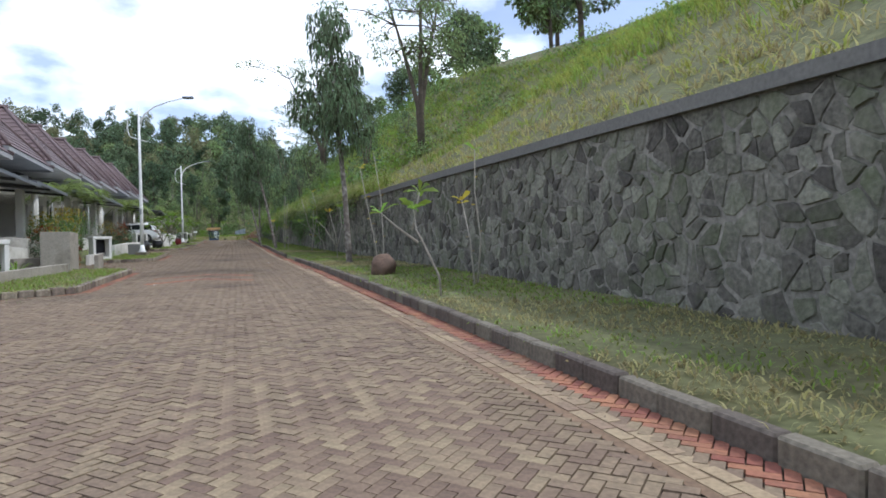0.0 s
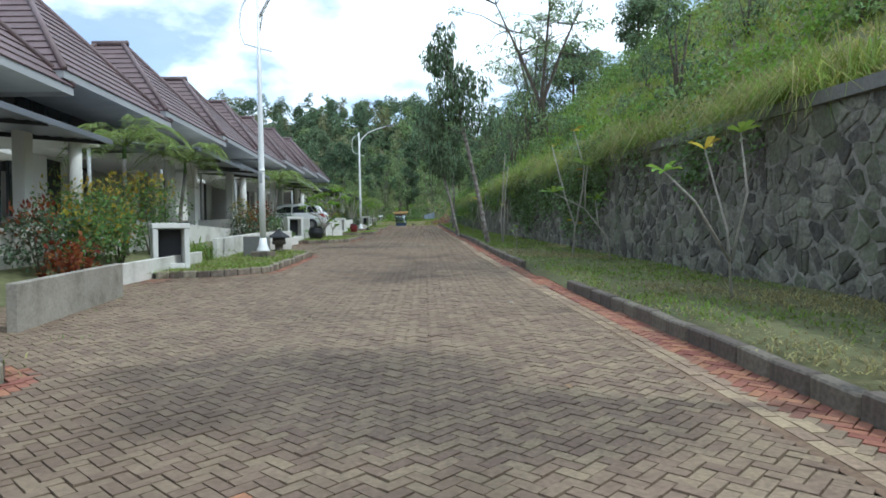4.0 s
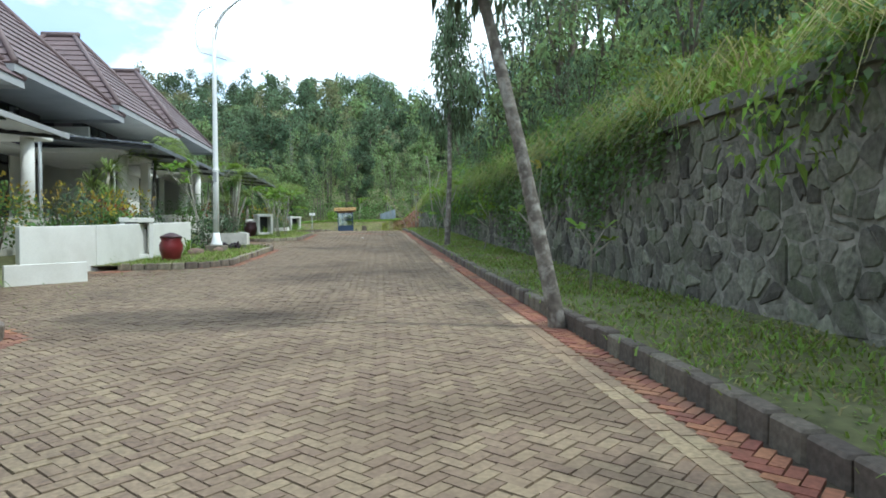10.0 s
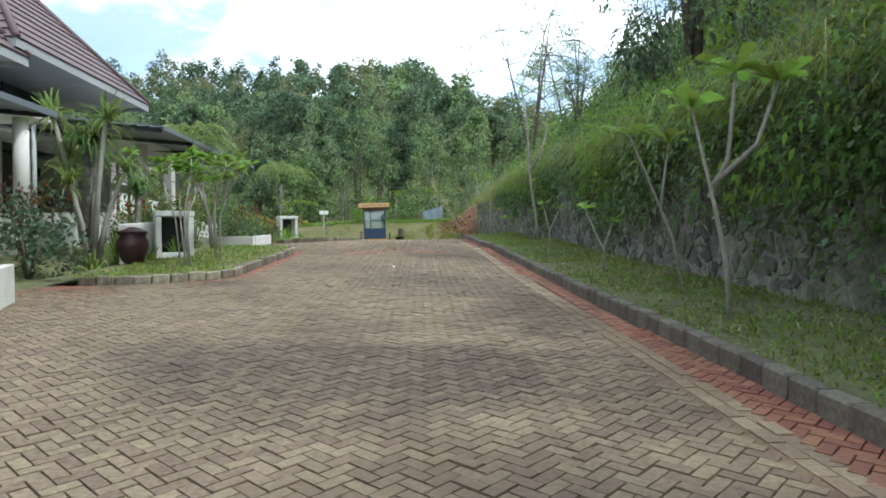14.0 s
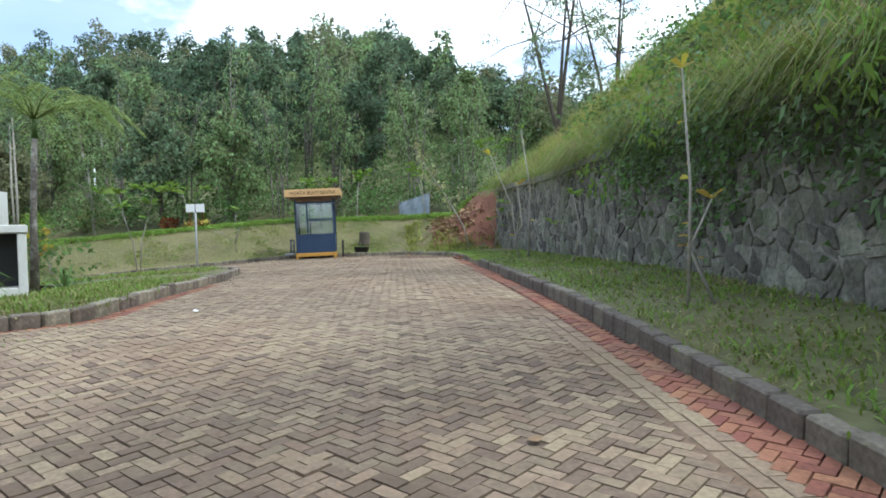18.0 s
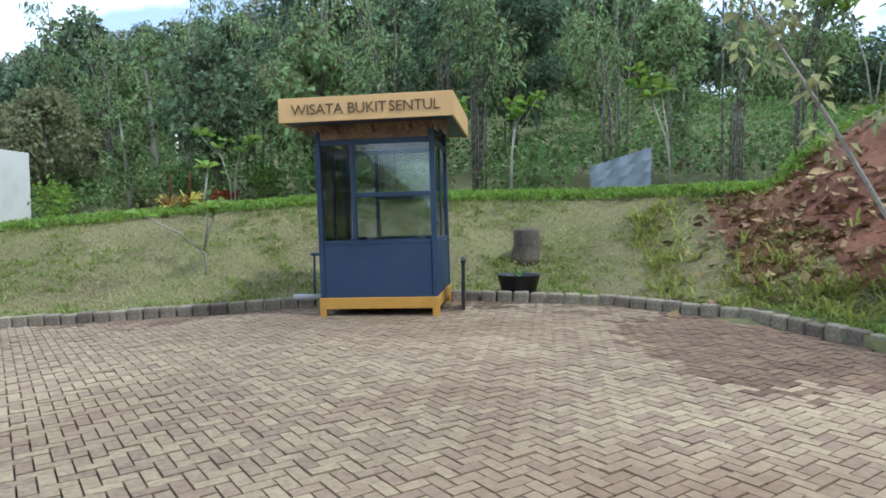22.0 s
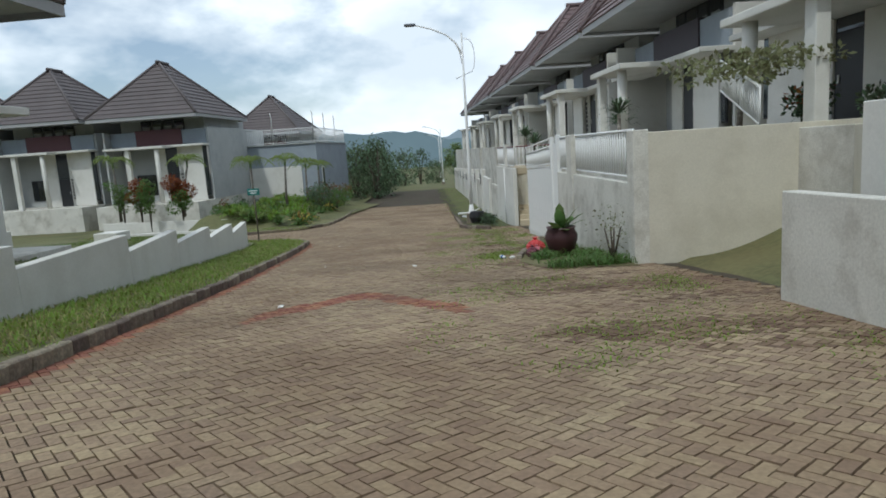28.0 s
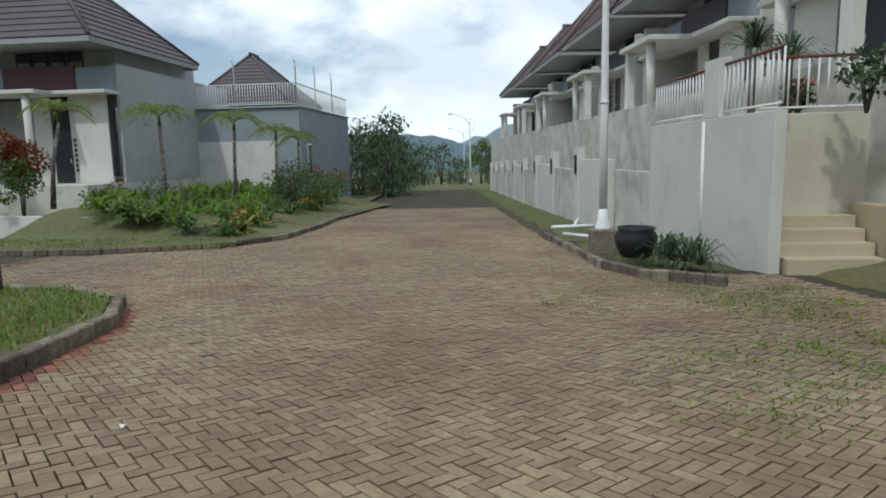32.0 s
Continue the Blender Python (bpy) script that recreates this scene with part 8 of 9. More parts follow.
sapling(3.06, 106.6, [[(0, 0), (.02, .9), (.06, 1.8), (-.11, 3.3)]], 123, 0.22, 4, 0.8, 0.03, 8, "upright mottled sapling with yellow leaves")
sapling(3.8, 112.6, [[(0, 0), (.15, .98), (-.29, 1.73)], [(.15, .98), (.4, 1.9)], [(.1, .7), (.6, 1.3)]], 124, 0.3, 9)
sapling(3.5, 115.4, [[(0, 0), (.1, .6), (-.15, 1.2)], [(.1, .6), (.4, 1.5)], [(.05, .3), (.5, .9)]], 125, 0.34, 10)
sapn = thing("leaning_sapling", (2.75, 116.7, 5.35), "thin leaning sapling with sparse leaves", "sapling")
sap_pts = [(0, 0, -0.25), (-0.24, 0, 0.9), (-0.89, 0.05, 2.09), (-1.62, 0, 3.21), (-2.2, 0, 4.1)]
tube("stem", sap_pts, [0.035, 0.03, 0.024, 0.018, 0.01], "bark_pale", sapn, seg=7)
sgn = np.random.default_rng(140)
twigs = []
for k in range(9):
    f = 1.6 + 2.3 * k / 8
    i0 = min(3, int(f))
    p0 = np.array(sap_pts[i0]) * (1 - (f - i0)) + np.array(sap_pts[i0 + 1]) * (f - i0)
    e = p0 + np.array([sgn.normal(0, 0.22), sgn.normal(0, 0.2), 0.3 + 0.2 * sgn.random()])
    tube("twig", [tuple(p0), tuple(e)], [0.009, 0.005], "bark_pale", sapn, seg=5)
    twigs += [e, (p0 + e) / 2]
leaf_mesh("leaves", crown_blocks(sgn, twigs, [0.16] * len(twigs), 420, 0.15, 0.9, 0.9, 0.2, 0.3), "l_var", sapn)

sapling(-7.3, 119.1, [[(0, 0), (-.04, .36), (-.42, .73), (-.98, 1.02)], [(-.04, .36), (-.05, .8), (-.04, 1.15)], [(-.03, .4), (.05, .75), (.12, 1.05)], [(-.04, 1.1), (.02, 1.5), (.08, 1.85)], [(.1, 1.0), (.2, 1.2)]], 141, 0.3, 12, 0.0, 0.024, 0, "small forked frangipani on the dry bank", float(land(-7.3, 119.1)), 44)
frangipani(-14.6, 118.0, float(land(-14.6, 118.0)), 1.35, 142, 1.0, 0.17, 0.0, 9, "bare-stemmed frangipani bush on the lawn")
sapling(-5.67, 52.7, [[(0, 0), (.35, .45), (.7, 1.15), (.5, 1.8), (.35, 2.3)], [(.7, 1.15), (.85, 1.8), (.9, 2.45)], [(.7, 1.15), (1.15, 1.7), (1.4, 2.1)], [(.35, .45), (0, 1.2), (-.4, 1.75)],
                      [(0, 1.2), (-.5, 1.4), (-.8, 1.6)], [(.85, 1.8), (1.2, 2.2), (1.25, 2.5)], [(.5, 1.8), (.1, 2.1), (-.05, 2.2)], [(.7, 1.15), (.9, 1.5), (1.0, 1.75)]], 143, 0.4, 17, 0.0, 0.045, 8, "broad leafy frangipani leaning beside the black pot")
sapling(-4.9, 52.6, [[(0, 0), (.02, .45), (.16, .85)], [(.02, .45), (-.1, .9)], [(.02, .45), (.2, .65)]], 146, 0.24, 15, 0.3, 0.02, 6, "low young frangipani on the grass island")
frangipani(-5.1, 85.6, RZ(-5, 85.6), 2.4, 144, 1.6, 0.28, 0.0, 3, "leafy frangipani on the verge")
frangipani(-6.2, 73.6, RZ(-6, 73.6), 2.9, 145, 1.5, 0.3, 0.0, 3, "leafy frangipani beside the garden")
for i, (x, y, h) in enumerate(((-3.9, 121.9, 2.2), (-12.5, 130, 3.0), (-2.4, 126, 2.6), (4.4, 121.5, 2.4), (-7.9, 110.0, 2.4), (1.2, 123.0, 2.5))):
    frangipani(x, y, float(max(land(x, y), road_z(x, y))) + 0.05, h, 150 + i, 1.7, 0.36, 0.0, 2, "leafy sapling beside the lawn")


def palm(x, y, z, height, seed, fronds=12, length=2.05, r=0.065, label="garden palm with arching feather fronds", group="palms"):
    g = np.random.default_rng(seed)
    t = thing("palm_tree", (x, y, z), label, "palm", group)
    lean = g.normal(0, 0.06, 2) * height
    tube("trunk", [(0, 0, -0.2), (lean[0] * .3, lean[1] * .3, height * 0.5), (lean[0], lean[1], height)], [r * 1.5, r, r * 0.8], "bark", t, seg=9)
    tube("crownshaft", [(lean[0], lean[1], height - 0.02), (lean[0], lean[1], height + 0.4)], [r * 0.95, r * 0.5], "l_mid", t, "green crownshaft", seg=9)
    top = np.array([lean[0], lean[1], height + 0.35])
    for k in range(fronds):
        a = 2.4 * k + g.normal(0, 0.2)
        el = g.uniform(0.55, 1.4)
        L = length * g.uniform(0.8, 1.15)
        out = np.array([math.cos(a), math.sin(a), 0])
        s = np.linspace(0, 1, 9)
        rach = top + out * (L * s * math.cos(el * 0.6))[:, None] + np.array([0, 0, 1.0]) * (L * (math.sin(el) * s - 0.85 * s ** 2.2))[:, None]
        tube("frond_stem", [tuple(p) for p in rach[::2]], [0.018, 0.015, 0.012, 0.008, 0.004], "l_palm", t, seg=4)
        m = 26
        q = np.linspace(0.12, 1.0, m)
        base = np.stack([np.interp(q, s, rach[:, i]) for i in range(3)], -1)
        tang = unit(np.stack([np.interp(q, s, np.gradient(rach[:, i])) for i in range(3)], -1))
        sd = unit(np.cross(tang, np.array([0, 0, 1.0])))
        ll = length * 0.25 * np.sin(np.pi * (0.12 + 0.8 * q)) + 0.1
        bl = []
        for sg in (-1, 1):
            bl.append(leaf_arrays(base, sd * sg + tang * 0.7 + np.array([0, 0, 0.15]), ll, 0.015, 0.35, g))
        leaf_mesh("frond", bl, "l_palm", t)
    return t


W1 = lambda x, y: float(land(x, y)) + 0.05
for i, (x, y, h) in enumerate(((-8.6, 37.2, 2.7), (-8.6, 41.2, 2.5), (-8.4, 54.4, 2.6), (-8.5, 61.0, 2.6), (-8.7, 76.2, 2.6), (-8.0, 92.0, 3.0), (-7.6, 104.0, 3.2))):
    palm(x, y, W1(x, y), h, 200 + i, group="palms of the first row")
palm(-33.2, 120.3, 4.9, 3.3, 220, 12, 1.9, 0.11)
for i, (x, y, z, h) in enumerate(((-66.0, 86.3, 1.6, 3.6), (-67.2, 90.4, 1.6, 3.4), (-65.6, 96.3, 1.0, 3.6), (-70.3, 97.0, 1.2, 3.4), (-74.8, 97.3, 1.3, 3.0), (-77.6, 97.6, 1.3, 2.7))):
    palm(x, y, z, h, 230 + i, 11, 1.5, 0.08, "short palm in the corner garden", "palms of the corner garden")


def sword_plant(name, x, y, z, n, length, width, material, seed, rise=0.9, label="", category="plant", stem=0.0, droop=0.35):
    """A rosette of strap leaves, each of three joined quads, on an optional stem."""
    g = np.random.default_rng(seed)
    t = thing(name, (x, y, z), label, category)
    if stem:
        tube("stem", [(0, 0, -0.1), (0.03, 0, stem)], [0.09, 0.07], "bark", t, seg=8)
    a = g.uniform(0, 6.28, n)
    el = g.uniform(0.15, 1.35, n) * rise
    out = np.stack([np.cos(a) * np.cos(el), np.sin(a) * np.cos(el), np.sin(el)], -1)
    L = (length * g.uniform(0.65, 1.15, n))[:, None]
    side = np.stack([-np.sin(a), np.cos(a), 0 * a], -1) * width
    b = np.array([0, 0, stem]) + out * 0.03
    p1, p2 = b + out * L * 0.4, b + out * L * 0.75 - np.array([0, 0, 1.0]) * L * droop * 0.25
    p3 = b + out * L - np.array([0, 0, 1.0]) * L * droop
    v = np.stack([b - side * .5, b + side * .5, p1 + side, p1 - side, p2 + side * .8, p2 - side * .8, p3 + side * .08, p3 - side * .08], 1).reshape(-1, 3)
    f = (np.arange(n)[:, None, None] * 8 + np.array([(0, 1, 2, 3), (3, 2, 4, 5), (5, 4, 6, 7)])).reshape(-1, 4)
    raw("leaves", v, f, material, t)
    return t


def shrub(name, x, y, z, r, material, seed, tip=None, label="", size=0.13, squash=0.95, per=330):
    g = np.random.default_rng(seed)
    t = thing(name, (x, y, z), label, "shrub")
    for k in range(4):
        a = 1.6 * k
        tube("stem", [(0, 0, -0.1), (0.3 * r * math.cos(a), 0.3 * r * math.sin(a), r * 1.1)], [0.03, 0.015], "bark_dark", t, seg=5)
    cs = [g.normal(0, 0.33, 3) * r * np.array([1, 1, 0.6]) + np.array([0, 0, r * 0.95]) for _ in range(7)]
    rs = [r * g.uniform(0.45, 0.65) for _ in cs]
    leaf_mesh("foliage", crown_blocks(g, cs, rs, per / max(r, 0.4), size, squash, 0.9, 0.0, 0.3), material, t)
    if tip:
        hi = [c + np.array([0, 0, 0.3 * r]) for c in cs[:4]]
        leaf_mesh("young_leaves", crown_blocks(g, hi, [q * 0.85 for q in rs[:4]], per * 0.6 / max(r, 0.4), size, squash, 0.9, -0.2, 0.3), tip, t, "coloured young leaves")
    return t


# first row gardens
for i, (x, y, r, m, tip) in enumerate(((-7.9, 33.6, 0.95, "l_mid", "l_yellow"), (-8.0, 35.6, 0.95, "l_mid", "l_yellow"), (-7.3, 31.8, 0.6, "l_red", None), (-7.6, 48.8, 1.05, "l_dark", "l_red"),
                                       (-7.7, 67.2, 0.8, "l_mid", None), (-7.5, 69.4, 0.9, "l_mid", "l_yellow"), (-8.6, 64.8, 0.7, "l_dark", None), (-7.6, 82.6, 0.8, "l_dark", None),
                                       (-7.0, 86.6, 0.7, "l_mid", "l_red"), (-7.8, 99.4, 0.9, "l_dark", "l_yellow"), (-8.6, 101.5, 1.1, "l_mid", "l_red"), (-9.6, 103.5, 1.1, "l_dark", None), (-8.8, 106.0, 0.9, "l_mid", "l_yellow"),
                                       (-11.5, 105.5, 1.2, "l_dark", None), (-14, 106.5, 1.2, "l_mid", None), (-6.3, 71.9, 0.6, "l_dark", None), (-8.4, 89.3, 0.8, "l_mid", None), (-9.8, 97.2, 1.0, "l_mid", None))):
    shrub("shrub", x, y, W1(x, y) - 0.1, r, m, 300 + i, tip, {None: "rounded green garden shrub", "l_red": "garden shrub with red young leaves", "l_yellow": "garden shrub with yellow tips"}[tip])
for i, (x, y) in enumerate(((-6.9, 39.2), (-7.1, 40.6), (-6.9, 42.5), (-7.1, 55.2), (-7.0, 56.4), (-7.1, 57.6), (-7.1, 58.8), (-7.1, 60.0), (-7.3, 67.6), (-7.3, 68.8), (-6.1, 70.4), (-5.9, 71.2), (-6.7, 50.9), (-7.0, 51.6), (-6.2, 86.1), (-6.3, 102.6), (-6.6, 21), (-6.7, 23))):
    sword_plant("strap_leaved_plant", x, y, W1(x, y) + 0.1, 34, 0.75, 0.02, "l_bright" if i % 3 else "l_mid", 400 + i, 1.0, "clump of tall strap-leaved plants")
for i, (x, y, r, m, tip) in enumerate(((-8.4, 34.6, 1.25, "l_mid", "l_yellow"), (-8.8, 36.8, 1.2, "l_mid", "l_yellow"), (-8.1, 32.3, 0.95, "l_dark", "l_red"), (-8.3, 47.8, 1.0, "l_dark", "l_yellow"), (-7.9, 51.6, 0.8, "l_mid", None),
                                       (-8.4, 65.6, 1.0, "l_mid", "l_yellow"), (-8.2, 68.2, 1.1, "l_dark", "l_yellow"), (-8.0, 70.6, 0.9, "l_mid", "l_red"), (-7.9, 73.8, 0.9, "l_dark", None), (-8.4, 79.2, 1.0, "l_mid", None),
                                       (-8.2, 83.6, 1.0, "l_dark", "l_red"), (-8.0, 91.0, 1.0, "l_mid", "l_yellow"), (-7.6, 18.4, 0.6, "l_mid", None), (-7.4, 100.6, 0.7, "l_mid", "l_red"))):
    shrub("shrub", x, y, W1(x, y) - 0.1, r, m, 860 + i, tip, {None: "dense green garden shrub behind the wall", "l_red": "garden shrub with red young leaves behind the wall", "l_yellow": "olive garden shrub with yellow tips behind the wall"}[tip], 0.1, 1.0, 420)
for i, (x, y) in enumerate(((-6.9, 36.3), (-7.0, 37.2), (-7.0, 38.4), (-7.1, 44.6), (-7.2, 45.6), (-7.4, 53.2), (-7.0, 61.4), (-7.5, 70.8), (-7.3, 85.5), (-6.9, 88.4), (-7.4, 96.0), (-6.3, 99.6))):
    sword_plant("strap_leaved_plant", x, y, W1(x, y), 60, 1.1, 0.018, "l_bright" if i % 3 else "l_palm", 880 + i, 1.1, "tall clump of arching strap leaves", droop=0.4)
for i in range(3):
    sword_plant("low_purple_plant", -5.0 - 0.35 * i, 73.6 + 0.5 * i, RZ(-5, 74), 40, 0.42, 0.035, "l_purple", 430 + i, 0.7, "low dark purple foliage at the kerb")
for i, (x, y, h) in enumerate(((-7.7, 84.9, 2.6), (-8.2, 86.0, 2.1), (-7.2, 86.3, 1.7))):
    sword_plant("dracaena", x, y, W1(x, y), 70, 0.8, 0.028, "l_mid", 440 + i, 0.9, "dracaena with sword leaves on a bare stem", stem=h, droop=0.5)
shrub("wrapped_shrub", -5.75, 72.9, RZ(-5.7, 72.9), 0.5, "l_dark", 905, None, "tall dark shrub beside the street lamp", 0.09, 2.2, 500)


def branching_dracaena(x, y, z, seed, heads):
    """Bare stems from one foot, each with a full rosette of sword leaves."""
    g = np.random.default_rng(seed)
    t = thing("dracaena", (x, y, z), "branching dracaena with rosettes of sword leaves on bare stems", "plant")
    for dx, dy, dz in heads:
        tube("stem", [(0.1 * dx, 0.1 * dy, -0.15), (0.45 * dx, 0.45 * dy, dz * 0.5), (dx, dy, dz)], [0.075, 0.06, 0.045], "bark_pale", t, seg=8)
        n = 70
        a, el = g.uniform(0, 6.28, n), g.uniform(-0.5, 1.35, n)
        out = np.stack([np.cos(a) * np.cos(el), np.sin(a) * np.cos(el), np.sin(el)], -1)
        L = (0.75 * g.uniform(0.7, 1.15, n))[:, None]
        side = np.stack([-np.sin(a), np.cos(a), 0 * a], -1) * 0.022
        b = np.array([dx, dy, dz]) + g.normal(0, 0.05, (n, 3))
        p1, p2, p3 = b + out * L * 0.4, b + out * L * 0.75 - np.array([0, 0, 0.06]), b + out * L - np.array([0, 0, 0.22])
        v = np.stack([b - side * .5, b + side * .5, p1 + side, p1 - side, p2 + side * .8, p2 - side * .8, p3 + side * .08, p3 - side * .08], 1).reshape(-1, 3)
        raw("leaf_rosette", v, (np.arange(n)[:, None, None] * 8 + np.array([(0, 1, 2, 3), (3, 2, 4, 5), (5, 4, 6, 7)])).reshape(-1, 4), "l_palm", t)
    return t


branching_dracaena(-7.6, 84.9, W1(-7.6, 84.9), 906, ((0.1, 0.1, 2.9), (-0.6, 0.3, 2.4), (0.6, 0.4, 2.2), (-0.2, -0.5, 1.8), (0.5, -0.3, 3.2), (-0.7, -0.2, 3.3), (-0.35, 0.5, 1.3)))
branching_dracaena(-9.0, 72.5, W1(-9.0, 72.5), 907, ((0.2, 0.1, 2.2), (-0.4, 0.3, 1.7), (0.3, -0.4, 1.4)))
# fuller planting in front of the first row
for i, (x, y, r, m, tip) in enumerate(((-8.3, 38.2, 1.35, "l_mid", "l_yellow"), (-7.4, 46.6, 0.95, "l_dark", "l_red"), (-8.4, 71.2, 1.15, "l_mid", "l_yellow"), (-7.8, 88.0, 0.95, "l_mid", "l_red"), (-8.0, 55.6, 0.9, "l_dark", None),
                                       (-7.2, 94.8, 0.9, "l_dark", None), (-8.2, 93.2, 1.2, "l_mid", None), (-7.6, 97.6, 0.8, "l_mid", "l_yellow"))):
    shrub("shrub", x, y, W1(x, y) - 0.1, r, m, 910 + i, tip, {None: "leafy green shrub in the front garden", "l_red": "croton shrub with red young leaves in the front garden", "l_yellow": "croton shrub with orange-yellow tips in the front garden"}[tip], 0.1, 1.05, 420)
for i, (x, y) in enumerate(((-6.5, 37.9), (-6.8, 38.9), (-6.6, 39.6), (-7.3, 62.6), (-6.2, 71.6), (-6.0, 72.3), (-7.2, 90.2), (-6.8, 85.8), (-7.2, 84.2))):
    sword_plant("strap_leaved_plant", x, y, W1(x, y) - 0.15, 60, 0.95, 0.018, "l_bright" if i % 2 else "l_palm", 930 + i, 1.1, "tall clump of arching strap leaves", droop=0.45)
for i, (x, y, h) in enumerate(((-5.3, 84.0, 2.3), (-5.6, 54.0, 2.2), (-6.5, 89.6, 2.6))):
    frangipani(x, y, RZ(x, y), h, 945 + i, 1.9, 0.26, 0.0, 5, "low branching frangipani on the verge")
# corner garden of the second road
cg = np.random.default_rng(77)
for i in range(64):
    f = i / 63
    x, y = -22.6 - 2.3 * f + cg.normal(0, 0.75), 117.9 + 12.5 * f ** 1.1 + cg.normal(0, 0.35)
    x = min(x, -21.3 - 3.2 * f)
    sword_plant("canna", x, y, float(land(x, y)), 15, 1.1 if i % 3 else 0.85, 0.10, "l_bright" if i % 3 else "l_mid", 500 + i, 1.05, "broad-leaved canna lily clump", droop=0.3)
for i in range(40):
    f = cg.random()
    x, y = -27.0 + 6.6 * f + cg.normal(0, 0.25), 117.75 + 2.9 * f + 0.7 * cg.random()
    sword_plant("lily_clump", x, y, max(float(land(x, y)), 3.9 if x < -24 else 0), 26, 0.95, 0.055 if i % 2 else 0.085, ("l_bright", "l_mid", "l_bright", "l_palm")[i % 4], 1000 + i, 1.1, "lush clump of lily leaves in the corner garden", droop=0.35)
for i in range(22):
    f = i / 21
    x, y = -24.0 - 0.6 * f + cg.normal(0, 0.25), 121.0 + 10.5 * f + cg.normal(0, 0.25)
    sword_plant("canna", x, y, float(land(x, y)), 18, 1.35 if i % 3 else 1.0, 0.12, ("l_mid", "l_bright", "l_dark")[i % 3], 960 + i, 1.1, "tall broad-leaved canna by the house wall", droop=0.25)
for i in range(30):
    x, y = -29.4 + 0.25 * i, 117.5 + 0.5 * (i % 3) + 0.11 * i + cg.normal(0, 0.2)
    sword_plant("spider_lily", x, y, max(float(land(x, y)), 3.9), 30, 0.85, 0.025, "l_bright" if i % 3 else "l_mid", 530 + i, 0.95, "clump of arching lily leaves in the planter")
shrub("shrub", -22.2, 121.0, float(land(-22.2, 121.0)), 0.9, "l_var", 560, None, "pale variegated shrub in the corner garden")
shrub("shrub", -27.0, 119.8, float(land(-27, 119.8)) + 0.3, 0.85, "l_mid", 561, "flower", "shrub with red flower heads")
shrub("shrub", -25.4, 122.8, float(land(-25.4, 122.8)), 0.8, "l_dark", 562, None, "dark green shrub by the house wall")
shrub("shrub", -21.8, 123.2, float(land(-21.8, 123.2)), 0.75, "l_dark", 563, None, "dark green shrub by the house wall")
for i, (x, y, r, m) in enumerate(((-24.6, 136.2, 1.3, "l_bright"), (-22.6, 138.6, 1.0, "l_var"), (-22.3, 138.8, 1.25, "l_var"), (-19.5, 138.4, 1.1, "l_mid"), (-14.2, 136.6, 1.0, "l_bright"), (-6.0, 130.5, 1.0, "l_bright"), (-11, 133.5, 1.3, "l_mid"), (-15.5, 135, 0.8, "l_red"), (-2.0, 133.5, 1.3, "l_mid"), (-28.0, 141, 1.6, "l_mid"))):
    shrub("shrub", x, y, float(land(x, y)) - 0.1, r, m, 570 + i, None, {"l_bright": "yellow-green leafy shrub at the lawn edge", "l_var": "pale variegated shrub at the lawn edge"}.get(m, "leafy shrub at the lawn edge"), 0.24, 1.2, 170)
for i, (x, y, n) in enumerate(((-17.5, 118.2, 60), (-9.7, 122.6, 60), (-10.4, 122.9, 40))):
    bro = sword_plant("bromeliad", x, y, float(land(x, y)) + 0.05, n, 0.95 if i == 0 else 0.6, 0.06 if i == 0 else 0.045, "l_brom", 590 + i, 0.85, "orange and green bromeliad on the lawn", droop=0.3)
    tube("flower_spike", [(0, 0, 0.1), (0.02, 0, 0.85)], [0.03, 0.015], "l_red", bro, "orange flower spike", seg=6)
twin = thing("twin_trunk_tree", (-17.9, 121.6, float(land(-17.9, 121.6))), "slim twin-trunked tree with small high crown", "tree")
tube("trunk", [(0, 0, -0.2), (-0.1, 0, 2.5), (-0.08, 0, 5.6)], [0.06, 0.05, 0.03], "bark_pale", twin, seg=8)
tube("trunk", [(0.12, 0, -0.2), (0.12, 0, 2.5), (0.05, 0, 5.9)], [0.06, 0.05, 0.03], "bark_pale", twin, seg=8)
leaf_mesh("crown", crown_blocks(cg, [(0, 0, 4.6), (-0.1, 0.1, 5.3), (0.1, 0, 5.9), (0, 0, 6.6), (0.1, 0, 7.2)], [0.35, 0.5, 0.55, 0.5, 0.35], 420, 0.15, 1.0, 0.7, 0.3, 0.28), "l_forest", twin)
n = 700
P = np.stack([cg.normal(-18.6, 1.0, n), cg.normal(120.9, 0.4, n), np.zeros(n)], -1)
P[:, 2] = land(P[:, 0], P[:, 1]) + cg.uniform(0.02, 0.16, n)
leaf_mesh("leaf_litter", [leaf_arrays(P, cg.normal(0, 1, (n, 3)) * np.array([1, 1, .3]), 0.16, 0.05, 0.1, cg)], "litter", kind="stuff")["label"] = "heap of dry fallen leaves"
# flat-topped tree and terrace plants
ft = thing("spreading_tree", (-37.5, 118.3, 4.4), "small tree with a flat spreading crown", "tree")
tube("trunk", [(0, 0, -0.4), (0.1, 0, 1.1), (0, 0, 1.9)], [0.08, 0.06, 0.03], "bark", ft, seg=7)
leaf_mesh("crown", crown_blocks(cg, [(cg.uniform(-1.8, 1.8), cg.uniform(-1.2, 1.2), 1.75 + cg.uniform(-0.1, 0.25)) for _ in range(14)], [0.6] * 14, 240, 0.13, 0.3, 0.8, 0, 0.3), "l_forest3", ft)
for i, (x, y, z) in enumerate(((-37.75, 114.4, 2.9),)):
    sword_plant("pot_plant", x, y, z, 16, 0.62, 0.12, "l_mid", 600 + i, 1.2, "broad-leaved plant in the large pot", droop=0.1)
